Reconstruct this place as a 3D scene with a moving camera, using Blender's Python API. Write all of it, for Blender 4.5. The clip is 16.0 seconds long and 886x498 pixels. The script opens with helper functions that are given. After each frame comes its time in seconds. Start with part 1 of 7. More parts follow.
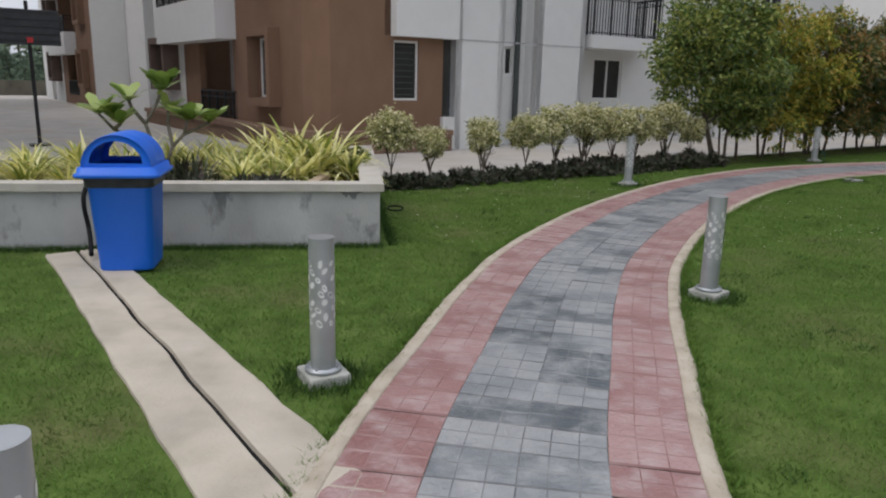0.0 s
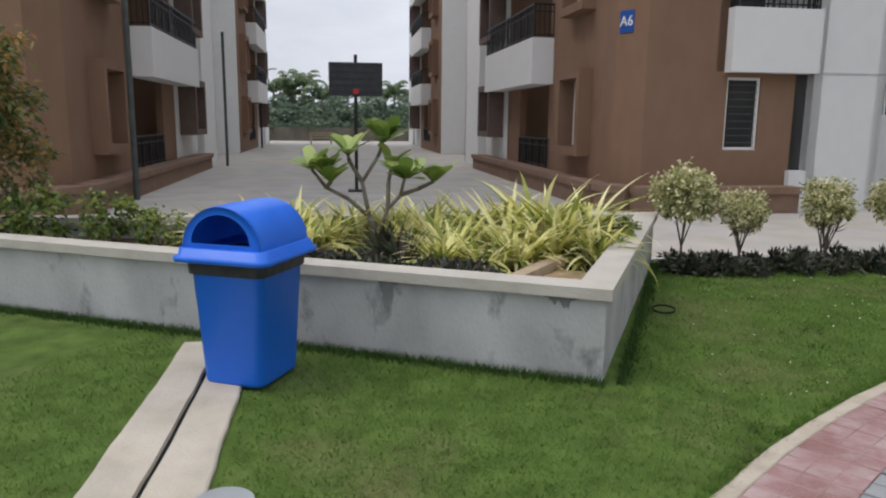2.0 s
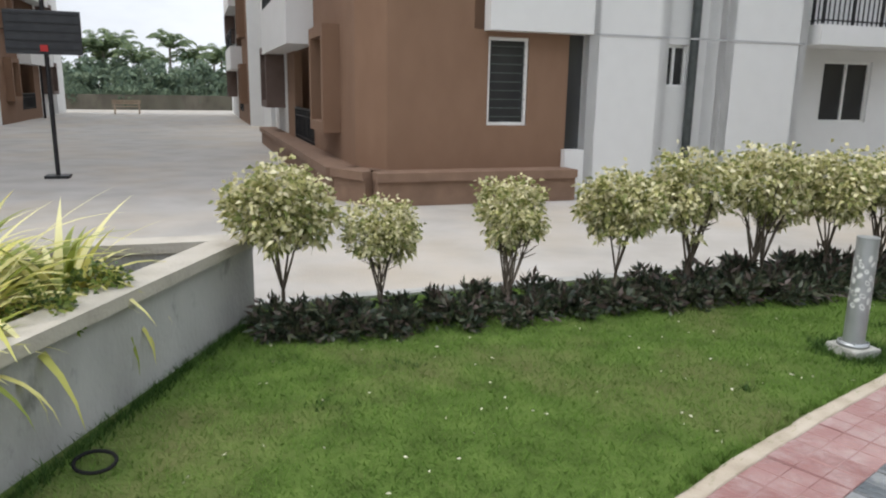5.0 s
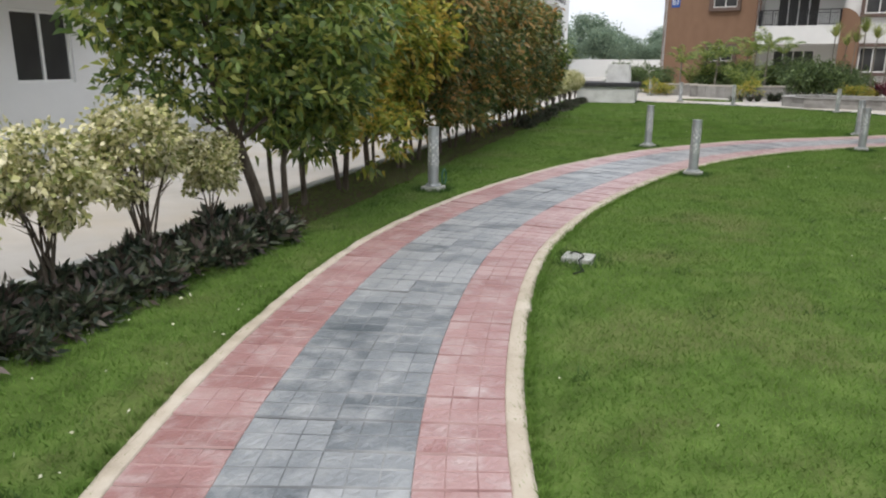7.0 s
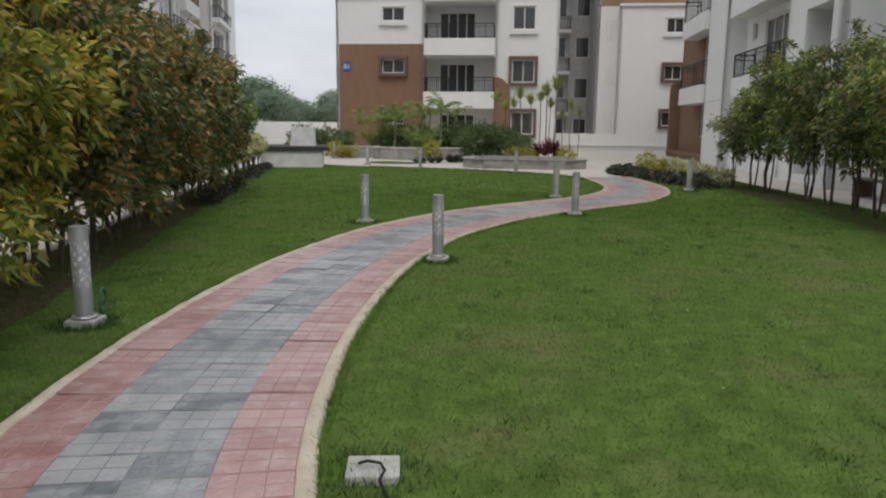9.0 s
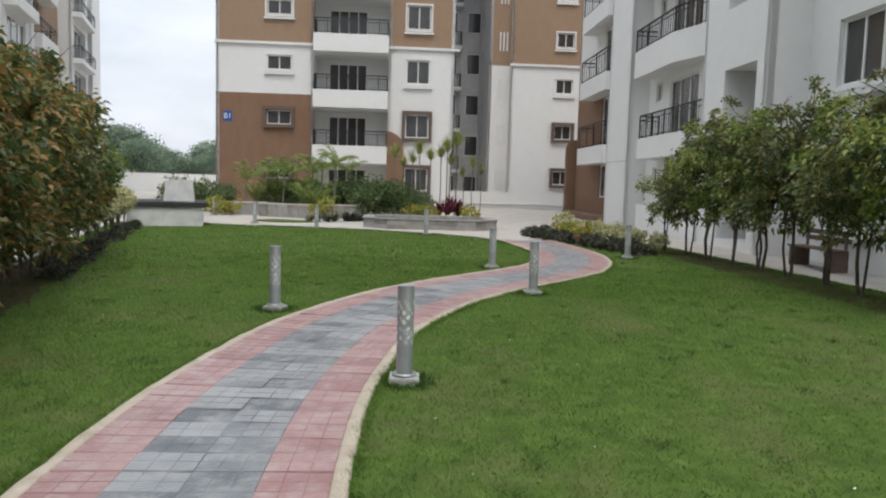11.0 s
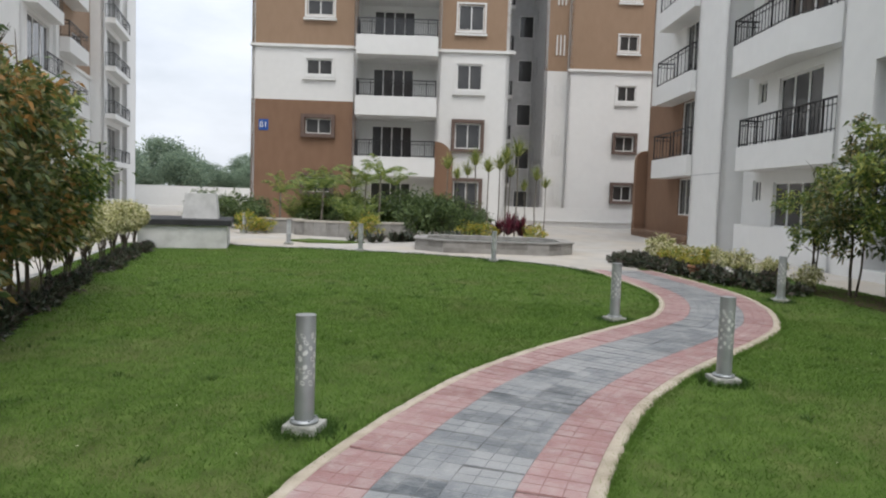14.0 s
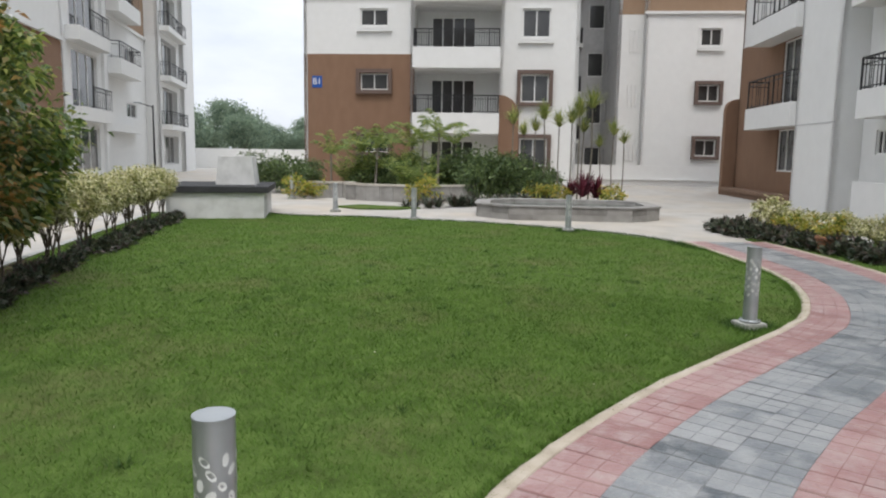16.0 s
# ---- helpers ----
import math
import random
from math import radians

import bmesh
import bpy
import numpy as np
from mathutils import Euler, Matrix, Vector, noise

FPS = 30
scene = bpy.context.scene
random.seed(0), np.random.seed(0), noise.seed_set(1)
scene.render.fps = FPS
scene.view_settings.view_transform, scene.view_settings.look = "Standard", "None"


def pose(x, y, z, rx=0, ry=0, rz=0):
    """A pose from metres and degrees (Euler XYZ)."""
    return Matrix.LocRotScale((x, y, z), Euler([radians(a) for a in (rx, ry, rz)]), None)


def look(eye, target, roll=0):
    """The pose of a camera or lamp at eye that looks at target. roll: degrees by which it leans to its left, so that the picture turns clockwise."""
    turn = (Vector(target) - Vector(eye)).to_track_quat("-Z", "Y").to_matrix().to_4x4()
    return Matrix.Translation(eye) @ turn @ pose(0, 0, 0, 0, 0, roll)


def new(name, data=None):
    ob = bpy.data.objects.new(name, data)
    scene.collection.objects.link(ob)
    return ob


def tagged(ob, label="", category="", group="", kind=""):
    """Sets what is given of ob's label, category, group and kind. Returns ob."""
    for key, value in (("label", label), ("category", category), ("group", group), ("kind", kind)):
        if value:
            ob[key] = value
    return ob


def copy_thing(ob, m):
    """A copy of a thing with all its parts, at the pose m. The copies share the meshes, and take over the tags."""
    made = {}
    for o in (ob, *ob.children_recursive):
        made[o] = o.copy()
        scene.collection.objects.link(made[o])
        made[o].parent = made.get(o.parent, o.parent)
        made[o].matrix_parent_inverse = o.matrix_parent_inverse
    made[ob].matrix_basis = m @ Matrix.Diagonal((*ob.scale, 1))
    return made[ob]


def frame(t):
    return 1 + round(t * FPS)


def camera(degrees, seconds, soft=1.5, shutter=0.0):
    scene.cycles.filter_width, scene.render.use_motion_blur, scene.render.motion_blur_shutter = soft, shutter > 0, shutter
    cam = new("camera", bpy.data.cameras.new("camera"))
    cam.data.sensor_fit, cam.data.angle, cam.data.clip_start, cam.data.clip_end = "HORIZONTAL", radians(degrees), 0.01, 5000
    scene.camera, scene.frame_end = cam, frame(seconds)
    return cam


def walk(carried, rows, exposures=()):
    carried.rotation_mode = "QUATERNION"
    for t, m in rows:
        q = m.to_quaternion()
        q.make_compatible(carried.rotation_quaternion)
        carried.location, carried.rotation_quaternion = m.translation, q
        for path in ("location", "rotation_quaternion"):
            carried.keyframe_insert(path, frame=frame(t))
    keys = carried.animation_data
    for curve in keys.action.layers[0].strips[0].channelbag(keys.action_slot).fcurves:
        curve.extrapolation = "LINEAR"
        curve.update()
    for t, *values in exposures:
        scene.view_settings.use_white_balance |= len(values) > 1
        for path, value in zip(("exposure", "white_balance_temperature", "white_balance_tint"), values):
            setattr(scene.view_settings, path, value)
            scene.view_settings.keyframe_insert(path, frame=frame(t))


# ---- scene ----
cam = camera(63.5, 16.0, 2.1)
PATH = [
    (0, (2.817, -3.031, 1.418), (3.107, -1.105, 0.963), 1.3),
    (0.5, (3.074, -2.505, 1.429), (2.977, -0.55, 1.019), 1.2),
    (1, (3.217, -1.945, 1.423), (2.852, -0.015, 1.042), 0.5),
    (1.5, (3.418, -1.389, 1.434), (2.886, 0.504, 1.07), 0.4),
    (2, (3.573, -0.849, 1.457), (2.935, 1.013, 1.105), 0.6),
    (2.5, (3.799, -0.256, 1.474), (3.083, 1.58, 1.135), 0.7),
    (3, (4.002, 0.299, 1.507), (3.251, 2.121, 1.166), 0.8),
    (3.2, (4.055, 0.474, 1.499), (3.309, 2.301, 1.176), 0.8),
    (5.3, (5.388, 2.808, 1.485), (5.277, 4.752, 1.026), 1.1),
    (5.5, (5.527, 3.033, 1.464), (5.557, 4.975, 0.989), 1.2),
    (6, (5.918, 3.594, 1.435), (6.388, 5.47, 0.925), 1.5),
    (6.3, (6.193, 3.892, 1.415), (6.95, 5.67, 0.9), 0.7),
    (6.5, (6.381, 4.085, 1.405), (7.34, 5.763, 0.89), 0.8),
    (7, (6.727, 4.499, 1.407), (8.102, 5.859, 0.9), 0.4),
    (7.5, (7.17, 4.935, 1.388), (8.798, 5.975, 0.87), -0.0),
    (8, (7.602, 5.382, 1.384), (9.328, 6.278, 0.92), -0.1),
    (8.5, (8.043, 5.805, 1.391), (9.847, 6.568, 0.988), 0.0),
    (9, (8.516, 6.183, 1.416), (10.377, 6.832, 1.078), 0.6),
    (9.5, (9.027, 6.598, 1.432), (10.936, 7.122, 1.15), 0.8),
    (10, (9.615, 6.934, 1.414), (11.551, 7.368, 1.165), 0.8),
    (12.3, (12.026, 8.348, 1.463), (14.006, 8.599, 1.343), 1.6),
    (12.5, (12.305, 8.427, 1.457), (14.286, 8.675, 1.34), 1.2),
    (13, (12.878, 8.649, 1.456), (14.857, 8.915, 1.352), 1.3),
    (13.5, (13.442, 8.811, 1.449), (15.408, 9.16, 1.338), 1.8),
    (14, (14.028, 9.004, 1.433), (15.976, 9.436, 1.29), 1.9),
    (14.5, (14.595, 9.143, 1.421), (16.521, 9.652, 1.241), 1.9),
    (15, (15.17, 9.273, 1.424), (17.077, 9.838, 1.216), 1.3),
    (15.5, (15.738, 9.412, 1.439), (17.633, 10.008, 1.202), 0.6),
    (16, (16.335, 9.501, 1.448), (18.224, 10.105, 1.187), 0.9),
]
walk(cam, [(t, look(eye, target, roll)) for t, eye, target, roll in PATH], [(0.0, -0.47, 6500, 15), (0.5, -0.37, 6500, 15), (1.2, -0.42, 6500, 15), (2.2, -0.24, 6500, 15), (3.0, -0.02, 6500, 15), (5.5, 0.15, 6600, 12), (6.5, 0.24, 6600, 12), (7.5, 0.10, 6650, 13), (8.2, 0.02, 6700, 13), (9.0, -0.32, 6700, 13), (10.0, -0.06, 6600, 12), (12.5, 0.0, 6550, 12), (15.0, 0.03, 6550, 12), (16.0, 0.09, 6550, 12)])

# ---- world, sun, exposure ----
world = bpy.data.worlds.new("world")
scene.world = world
world.use_nodes = True
wn = world.node_tree
wn.nodes.clear()


def world_node(kind, **kw):
    n = wn.nodes.new(kind)
    for k, v in kw.items():
        n.inputs[k].default_value = v
    return n


SUN_EL, SUN_AZ = 58.0, 248.0
sky = wn.nodes.new("ShaderNodeTexSky")
sky.sky_type = "NISHITA"
sky.sun_disc = False
sky.sun_elevation = radians(SUN_EL)
sky.sun_rotation = radians(SUN_AZ)
sky.air_density, sky.dust_density, sky.ozone_density = 1.0, 3.0, 1.0
sky_bg = world_node("ShaderNodeBackground", Strength=0.10)
cloud_bg = world_node("ShaderNodeBackground", Color=(0.86, 0.925, 1.0, 1), Strength=1.0)
coord = wn.nodes.new("ShaderNodeTexCoord")
stretch = wn.nodes.new("ShaderNodeMapping")
stretch.inputs["Scale"].default_value = (1.0, 1.0, 2.6)
puffs = world_node("ShaderNodeTexNoise", Scale=2.3, Detail=7.0, Roughness=0.55)
cover = wn.nodes.new("ShaderNodeValToRGB")
cover.color_ramp.elements[0].position, cover.color_ramp.elements[0].color = 0.38, (0.7, 0.7, 0.7, 1)
cover.color_ramp.elements[1].position, cover.color_ramp.elements[1].color = 0.60, (1, 1, 1, 1)
split = wn.nodes.new("ShaderNodeSeparateXYZ")
dome = wn.nodes.new("ShaderNodeMapRange")
for k, v in (("From Min", 0.0), ("From Max", 1.0), ("To Min", 0.96), ("To Max", 2.1)):
    dome.inputs[k].default_value = v
wn.links.new(coord.outputs["Generated"], split.inputs["Vector"])
wn.links.new(split.outputs["Z"], dome.inputs["Value"])
wn.links.new(dome.outputs["Result"], cloud_bg.inputs["Strength"])
sky_mix = wn.nodes.new("ShaderNodeMixShader")
sky_out = wn.nodes.new("ShaderNodeOutputWorld")
wn.links.new(coord.outputs["Generated"], stretch.inputs["Vector"])
wn.links.new(stretch.outputs["Vector"], puffs.inputs["Vector"])
wn.links.new(puffs.outputs["Fac"], cover.inputs["Fac"])
wn.links.new(sky.outputs["Color"], sky_bg.inputs["Color"])
wn.links.new(cover.outputs["Color"], sky_mix.inputs["Fac"])
wn.links.new(sky_bg.outputs["Background"], sky_mix.inputs[1])
wn.links.new(cloud_bg.outputs["Background"], sky_mix.inputs[2])
wn.links.new(sky_mix.outputs["Shader"], sky_out.inputs["Surface"])

sun = new("sun", bpy.data.lights.new("sun", "SUN"))
sun.data.energy, sun.data.angle, sun.data.color = 1.3, radians(24), (1.0, 0.95, 0.88)
sun.matrix_world = look((math.sin(radians(SUN_AZ)) * math.cos(radians(SUN_EL)), math.cos(radians(SUN_AZ)) * math.cos(radians(SUN_EL)), math.sin(radians(SUN_EL))), (0, 0, 0))


# ---- materials ----
def material(name, stops, scale=6.0, detail=6.0, rough=0.8, bump=0.0, bump_scale=60.0, blotch=0.0, blotch_scale=0.6,
             blotch_colour=(0.1, 0.09, 0.08), blotch_from=0.45, blotch_to=0.75, island=0.0, piece=0.0, metal=0.0, spec=0.4, translucent=0.0, stretch_z=1.0):
    """A surface of two noises: grain between the colours of stops, and blotches of a second colour; island and piece vary leaves and pavers."""
    m = bpy.data.materials.new(name)
    m.use_nodes = True
    t = m.node_tree
    p = t.nodes["Principled BSDF"]
    co = t.nodes.new("ShaderNodeTexCoord")
    mp = t.nodes.new("ShaderNodeMapping")
    mp.inputs["Scale"].default_value = (1, 1, stretch_z)
    t.links.new(co.outputs["Object"], mp.inputs["Vector"])
    n1 = t.nodes.new("ShaderNodeTexNoise")
    n1.inputs["Scale"].default_value, n1.inputs["Detail"].default_value = scale, detail
    t.links.new(mp.outputs["Vector"], n1.inputs["Vector"])
    ramp = t.nodes.new("ShaderNodeValToRGB")
    while len(ramp.color_ramp.elements) < len(stops):
        ramp.color_ramp.elements.new(0.5)
    for i, c in enumerate(stops):
        e = ramp.color_ramp.elements[i]
        e.position = 0.28 + 0.44 * i / max(1, len(stops) - 1)
        e.color = (*c, 1)
    fac = n1.outputs["Fac"]
    rnd = None
    if island > 0:
        g = t.nodes.new("ShaderNodeNewGeometry")
        rnd, amount = g.outputs["Random Per Island"], island
    elif piece > 0:
        g = t.nodes.new("ShaderNodeObjectInfo")
        rnd, amount = g.outputs["Random"], piece
    if rnd is not None:
        mx = t.nodes.new("ShaderNodeMix")
        mx.inputs[0].default_value = amount
        t.links.new(fac, mx.inputs[2])
        t.links.new(rnd, mx.inputs[3])
        fac = mx.outputs[0]
    t.links.new(fac, ramp.inputs["Fac"])
    colour = ramp.outputs["Color"]
    if blotch > 0:
        n2 = t.nodes.new("ShaderNodeTexNoise")
        n2.inputs["Scale"].default_value, n2.inputs["Detail"].default_value = blotch_scale, 5
        n2.inputs["Roughness"].default_value = 0.65
        t.links.new(mp.outputs["Vector"], n2.inputs["Vector"])
        r2 = t.nodes.new("ShaderNodeValToRGB")
        r2.color_ramp.elements[0].position, r2.color_ramp.elements[1].position = blotch_from, blotch_to
        r2.color_ramp.elements[0].color, r2.color_ramp.elements[1].color = (0, 0, 0, 1), (blotch, blotch, blotch, 1)
        t.links.new(n2.outputs["Fac"], r2.inputs["Fac"])
        mc = t.nodes.new("ShaderNodeMix")
        mc.data_type = "RGBA"
        t.links.new(r2.outputs["Color"], mc.inputs[0])
        t.links.new(colour, mc.inputs[6])
        mc.inputs[7].default_value = (*blotch_colour, 1)
        colour = mc.outputs[2]
    t.links.new(colour, p.inputs["Base Color"])
    p.inputs["Roughness"].default_value = rough
    p.inputs["Metallic"].default_value = metal
    p.inputs["Specular IOR Level"].default_value = spec
    if bump > 0:
        n3 = t.nodes.new("ShaderNodeTexNoise")
        n3.inputs["Scale"].default_value, n3.inputs["Detail"].default_value = bump_scale, 4
        t.links.new(mp.outputs["Vector"], n3.inputs["Vector"])
        b = t.nodes.new("ShaderNodeBump")
        b.inputs["Strength"].default_value, b.inputs["Distance"].default_value = bump, 0.02
        t.links.new(n3.outputs["Fac"], b.inputs["Height"])
        t.links.new(b.outputs["Normal"], p.inputs["Normal"])
    if translucent > 0:
        tr = t.nodes.new("ShaderNodeBsdfTranslucent")
        t.links.new(colour, tr.inputs["Color"])
        mix = t.nodes.new("ShaderNodeMixShader")
        mix.inputs[0].default_value = translucent
        t.links.new(p.outputs[0], mix.inputs[1])
        t.links.new(tr.outputs[0], mix.inputs[2])
        t.links.new(mix.outputs[0], t.nodes["Material Output"].inputs["Surface"])
    return m


WHITE = material("white_plaster", [(0.69, 0.69, 0.675), (0.72, 0.72, 0.705)], scale=3, rough=0.85, bump=0.05, bump_scale=90, blotch=0.05, blotch_scale=0.5, blotch_colour=(0.52, 0.52, 0.49))
BROWN = material("brown_plaster", [(0.208, 0.123, 0.078), (0.232, 0.14, 0.09)], scale=3, rough=0.9, bump=0.25, bump_scale=70, blotch=0.2, blotch_scale=0.6, blotch_colour=(0.165, 0.095, 0.06), stretch_z=0.5)
PLINTH = material("brown_plinth_plaster", [(0.20, 0.125, 0.085), (0.25, 0.16, 0.11)], scale=4, rough=0.9, bump=0.3, bump_scale=60, blotch=0.4, blotch_scale=1.2, blotch_colour=(0.13, 0.085, 0.06))
TAN = material("tan_plaster", [(0.285, 0.193, 0.128), (0.315, 0.215, 0.145)], scale=3, rough=0.9, bump=0.2, bump_scale=70, blotch=0.2, blotch_scale=0.5, blotch_colour=(0.25, 0.17, 0.11), stretch_z=0.5)
SURROUND = material("dark_brown_surround", [(0.115, 0.08, 0.066), (0.145, 0.103, 0.086)], scale=5, rough=0.85, bump=0.15)
# grey puts the shade of recessed walls into the colour; roofs and floor lines share it
SHADE_WALL = material("shade_grey_plaster", [(0.42, 0.42, 0.42), (0.50, 0.50, 0.50)], scale=3, rough=0.9, bump=0.2, blotch=0.3, blotch_colour=(0.3, 0.3, 0.3))
FRAME_WHITE = material("white_window_frame", [(0.72, 0.72, 0.70), (0.78, 0.78, 0.76)], scale=8, rough=0.45)
IRON = material("dark_iron", [(0.018, 0.018, 0.02), (0.03, 0.03, 0.032)], scale=20, rough=0.5, metal=0.3)
PIPE_GREY = material("grey_pipe", [(0.05, 0.058, 0.056), (0.085, 0.095, 0.092)], scale=9, rough=0.45)
CONCRETE_ROAD = material("pale_concrete_road", [(0.36, 0.34, 0.31), (0.42, 0.40, 0.37), (0.47, 0.45, 0.42)], scale=1.3, detail=9, rough=0.9, bump=0.3, bump_scale=35, blotch=0.55, blotch_scale=0.35, blotch_colour=(0.50, 0.41, 0.29))
CREAM_EDGE = material("cream_cement_edge", [(0.36, 0.31, 0.24), (0.45, 0.39, 0.31), (0.51, 0.455, 0.375)], scale=7, detail=9, rough=0.92, bump=0.5, bump_scale=45, blotch=0.4, blotch_scale=2, blotch_colour=(0.33, 0.27, 0.20))
DRAIN = material("drain_cement", [(0.38, 0.34, 0.27), (0.47, 0.42, 0.34), (0.52, 0.47, 0.39)], scale=3.5, detail=10, rough=0.92, bump=0.4, bump_scale=50, blotch=0.5, blotch_scale=1.6, blotch_colour=(0.33, 0.31, 0.28))
RED_STOPS = [(0.25, 0.115, 0.108), (0.315, 0.168, 0.16), (0.39, 0.245, 0.232)]
GREY_STOPS = [(0.075, 0.09, 0.102), (0.185, 0.20, 0.212), (0.29, 0.298, 0.302)]
PAVER = dict(detail=10, rough=0.36, bump=0.5, bump_scale=38, blotch=0.85, spec=0.8)
RED_PAVER = material("red_paver", RED_STOPS, scale=2.6, blotch_scale=6.5, blotch_colour=(0.46, 0.37, 0.355), piece=0.30, **PAVER)
GREY_PAVER = material("blue_grey_paver", GREY_STOPS, scale=1.9, blotch_scale=6.0, blotch_colour=(0.38, 0.385, 0.385), piece=0.42, **PAVER)
RED_PAVER_FAR = material("red_paver_joined", RED_STOPS, scale=2.6, blotch_scale=6.5, blotch_colour=(0.46, 0.37, 0.355), island=0.30, **PAVER)
GREY_PAVER_FAR = material("blue_grey_paver_joined", GREY_STOPS, scale=1.9, blotch_scale=6.0, blotch_colour=(0.38, 0.385, 0.385), island=0.42, **PAVER)
RED_GROOVE = material("dirty_red_groove", [(0.21, 0.10, 0.094), (0.33, 0.20, 0.188), (0.40, 0.28, 0.26)], scale=3, rough=0.7, spec=0.4)
GREY_GROOVE = material("dirty_grey_groove", [(0.09, 0.098, 0.105), (0.20, 0.208, 0.213), (0.33, 0.335, 0.33)], scale=3, rough=0.7, spec=0.4)
JOINT = material("sandy_joint", [(0.10, 0.085, 0.075), (0.22, 0.19, 0.165)], scale=12, rough=0.95)
SAND = material("sandy_soil", [(0.20, 0.135, 0.075), (0.30, 0.21, 0.12), (0.36, 0.27, 0.17)], scale=8, detail=9, rough=1.0, bump=0.8, bump_scale=30, spec=0.1, blotch=0.7, blotch_scale=6, blotch_colour=(0.09, 0.12, 0.04))
STAIN = material("damp_stain", [(0.13, 0.135, 0.13), (0.24, 0.245, 0.24)], scale=14, detail=9, rough=0.9)
MOSSY_WALL = material("mossy_wall_cement", [(0.10, 0.095, 0.075), (0.17, 0.155, 0.125), (0.23, 0.21, 0.175)], scale=1.8, detail=9, rough=0.95, bump=0.3, bump_scale=30, blotch=0.7, blotch_scale=0.9, blotch_colour=(0.07, 0.085, 0.05), stretch_z=0.5)
GRASS_SOIL = material("lawn_turf", [(0.050, 0.080, 0.018), (0.078, 0.128, 0.028), (0.110, 0.168, 0.040)], scale=5.0, detail=10, rough=0.95, bump=0.8, bump_scale=45, blotch=0.7, blotch_scale=0.9, blotch_colour=(0.15, 0.14, 0.065), blotch_from=0.5, blotch_to=0.72, spec=0.1)
GRASS = material("grass_blades", [(0.076, 0.142, 0.026), (0.118, 0.210, 0.040), (0.168, 0.268, 0.060)], scale=1.4, rough=0.75, island=0.22, spec=0.15, translucent=0.3, blotch=0.5, blotch_scale=0.9, blotch_colour=(0.19, 0.215, 0.085), blotch_from=0.5, blotch_to=0.72)
DARK_GRASS = material("dark_long_grass", [(0.026, 0.062, 0.013), (0.045, 0.095, 0.02), (0.07, 0.13, 0.03)], scale=2, rough=0.7, island=0.6, spec=0.2, translucent=0.2)
PLANTER_CEMENT = material("stained_grey_cement", [(0.29, 0.29, 0.278), (0.39, 0.392, 0.378), (0.47, 0.472, 0.458)], scale=2.2, detail=10, rough=0.92, bump=0.35, bump_scale=40, blotch=0.8, blotch_scale=2.6, blotch_colour=(0.14, 0.145, 0.14), blotch_from=0.57, blotch_to=0.68, stretch_z=0.6)
CAP_CEMENT = material("cream_cement_cap", [(0.40, 0.37, 0.32), (0.48, 0.45, 0.39), (0.53, 0.50, 0.44)], scale=5, detail=9, rough=0.9, bump=0.3, bump_scale=50, blotch=0.4, blotch_scale=2.5, blotch_colour=(0.33, 0.30, 0.26))
SOIL = material("planter_soil", [(0.045, 0.03, 0.02), (0.09, 0.065, 0.04)], scale=9, detail=9, rough=1.0, bump=0.9, bump_scale=25, spec=0.1)
BLUE = material("blue_plastic", [(0.005, 0.125, 0.66), (0.010, 0.155, 0.74)], scale=2, rough=0.42, spec=0.5, bump=0.08, bump_scale=14)
# liner grey darkened to black to include the shadow under the lid
BIN_INSIDE = material("shade_black_bin_liner", [(0.018, 0.018, 0.02), (0.05, 0.05, 0.055)], scale=14, rough=0.45, bump=0.4, bump_scale=18)
STEEL = material("painted_steel", [(0.34, 0.36, 0.37), (0.44, 0.46, 0.47)], scale=6, rough=0.38, metal=0.55, bump=0.05, bump_scale=30)
LAMP_INSIDE = material("frosted_diffuser", [(0.60, 0.62, 0.60), (0.70, 0.71, 0.69)], scale=10, rough=0.4)
BASE_CEMENT = material("rough_base_cement", [(0.24, 0.25, 0.22), (0.35, 0.355, 0.32), (0.43, 0.43, 0.40)], scale=12, detail=8, rough=0.95, bump=0.6, bump_scale=40)
# rubber of hose and cable, also the painted shade in the drain slit
BLACK = material("black_rubber_and_slit_shade", [(0.008, 0.008, 0.009), (0.02, 0.02, 0.02)], scale=10, rough=0.85, spec=0.15)
BARK = material("grey_brown_bark", [(0.055, 0.042, 0.03), (0.11, 0.088, 0.066), (0.16, 0.135, 0.105)], scale=14, detail=8, rough=0.95, bump=0.7, bump_scale=40, stretch_z=0.4)
PALE_BARK = material("pale_smooth_bark", [(0.13, 0.12, 0.095), (0.22, 0.20, 0.165)], scale=12, rough=0.85, bump=0.3, bump_scale=30)
VARIEGATED = material("variegated_leaves", [(0.20, 0.23, 0.07), (0.47, 0.46, 0.19), (0.68, 0.64, 0.35), (0.76, 0.71, 0.48)], scale=9, rough=0.5, island=0.75, spec=0.35, translucent=0.25)
TREE_GREEN = material("glossy_green_leaves", [(0.065, 0.11, 0.032), (0.135, 0.21, 0.052), (0.235, 0.315, 0.075), (0.38, 0.39, 0.10)], scale=1.3, rough=0.38, island=0.6, spec=0.5, translucent=0.35)
TREE_OLIVE = material("olive_green_leaves", [(0.06, 0.09, 0.035), (0.105, 0.145, 0.05), (0.16, 0.205, 0.07), (0.29, 0.23, 0.09)], scale=1.3, rough=0.38, island=0.6, spec=0.5, translucent=0.35)
BUSH_GREEN = material("bush_leaves", [(0.055, 0.09, 0.035), (0.105, 0.16, 0.058), (0.17, 0.23, 0.08)], scale=1.3, rough=0.45, island=0.6, spec=0.4, translucent=0.25)
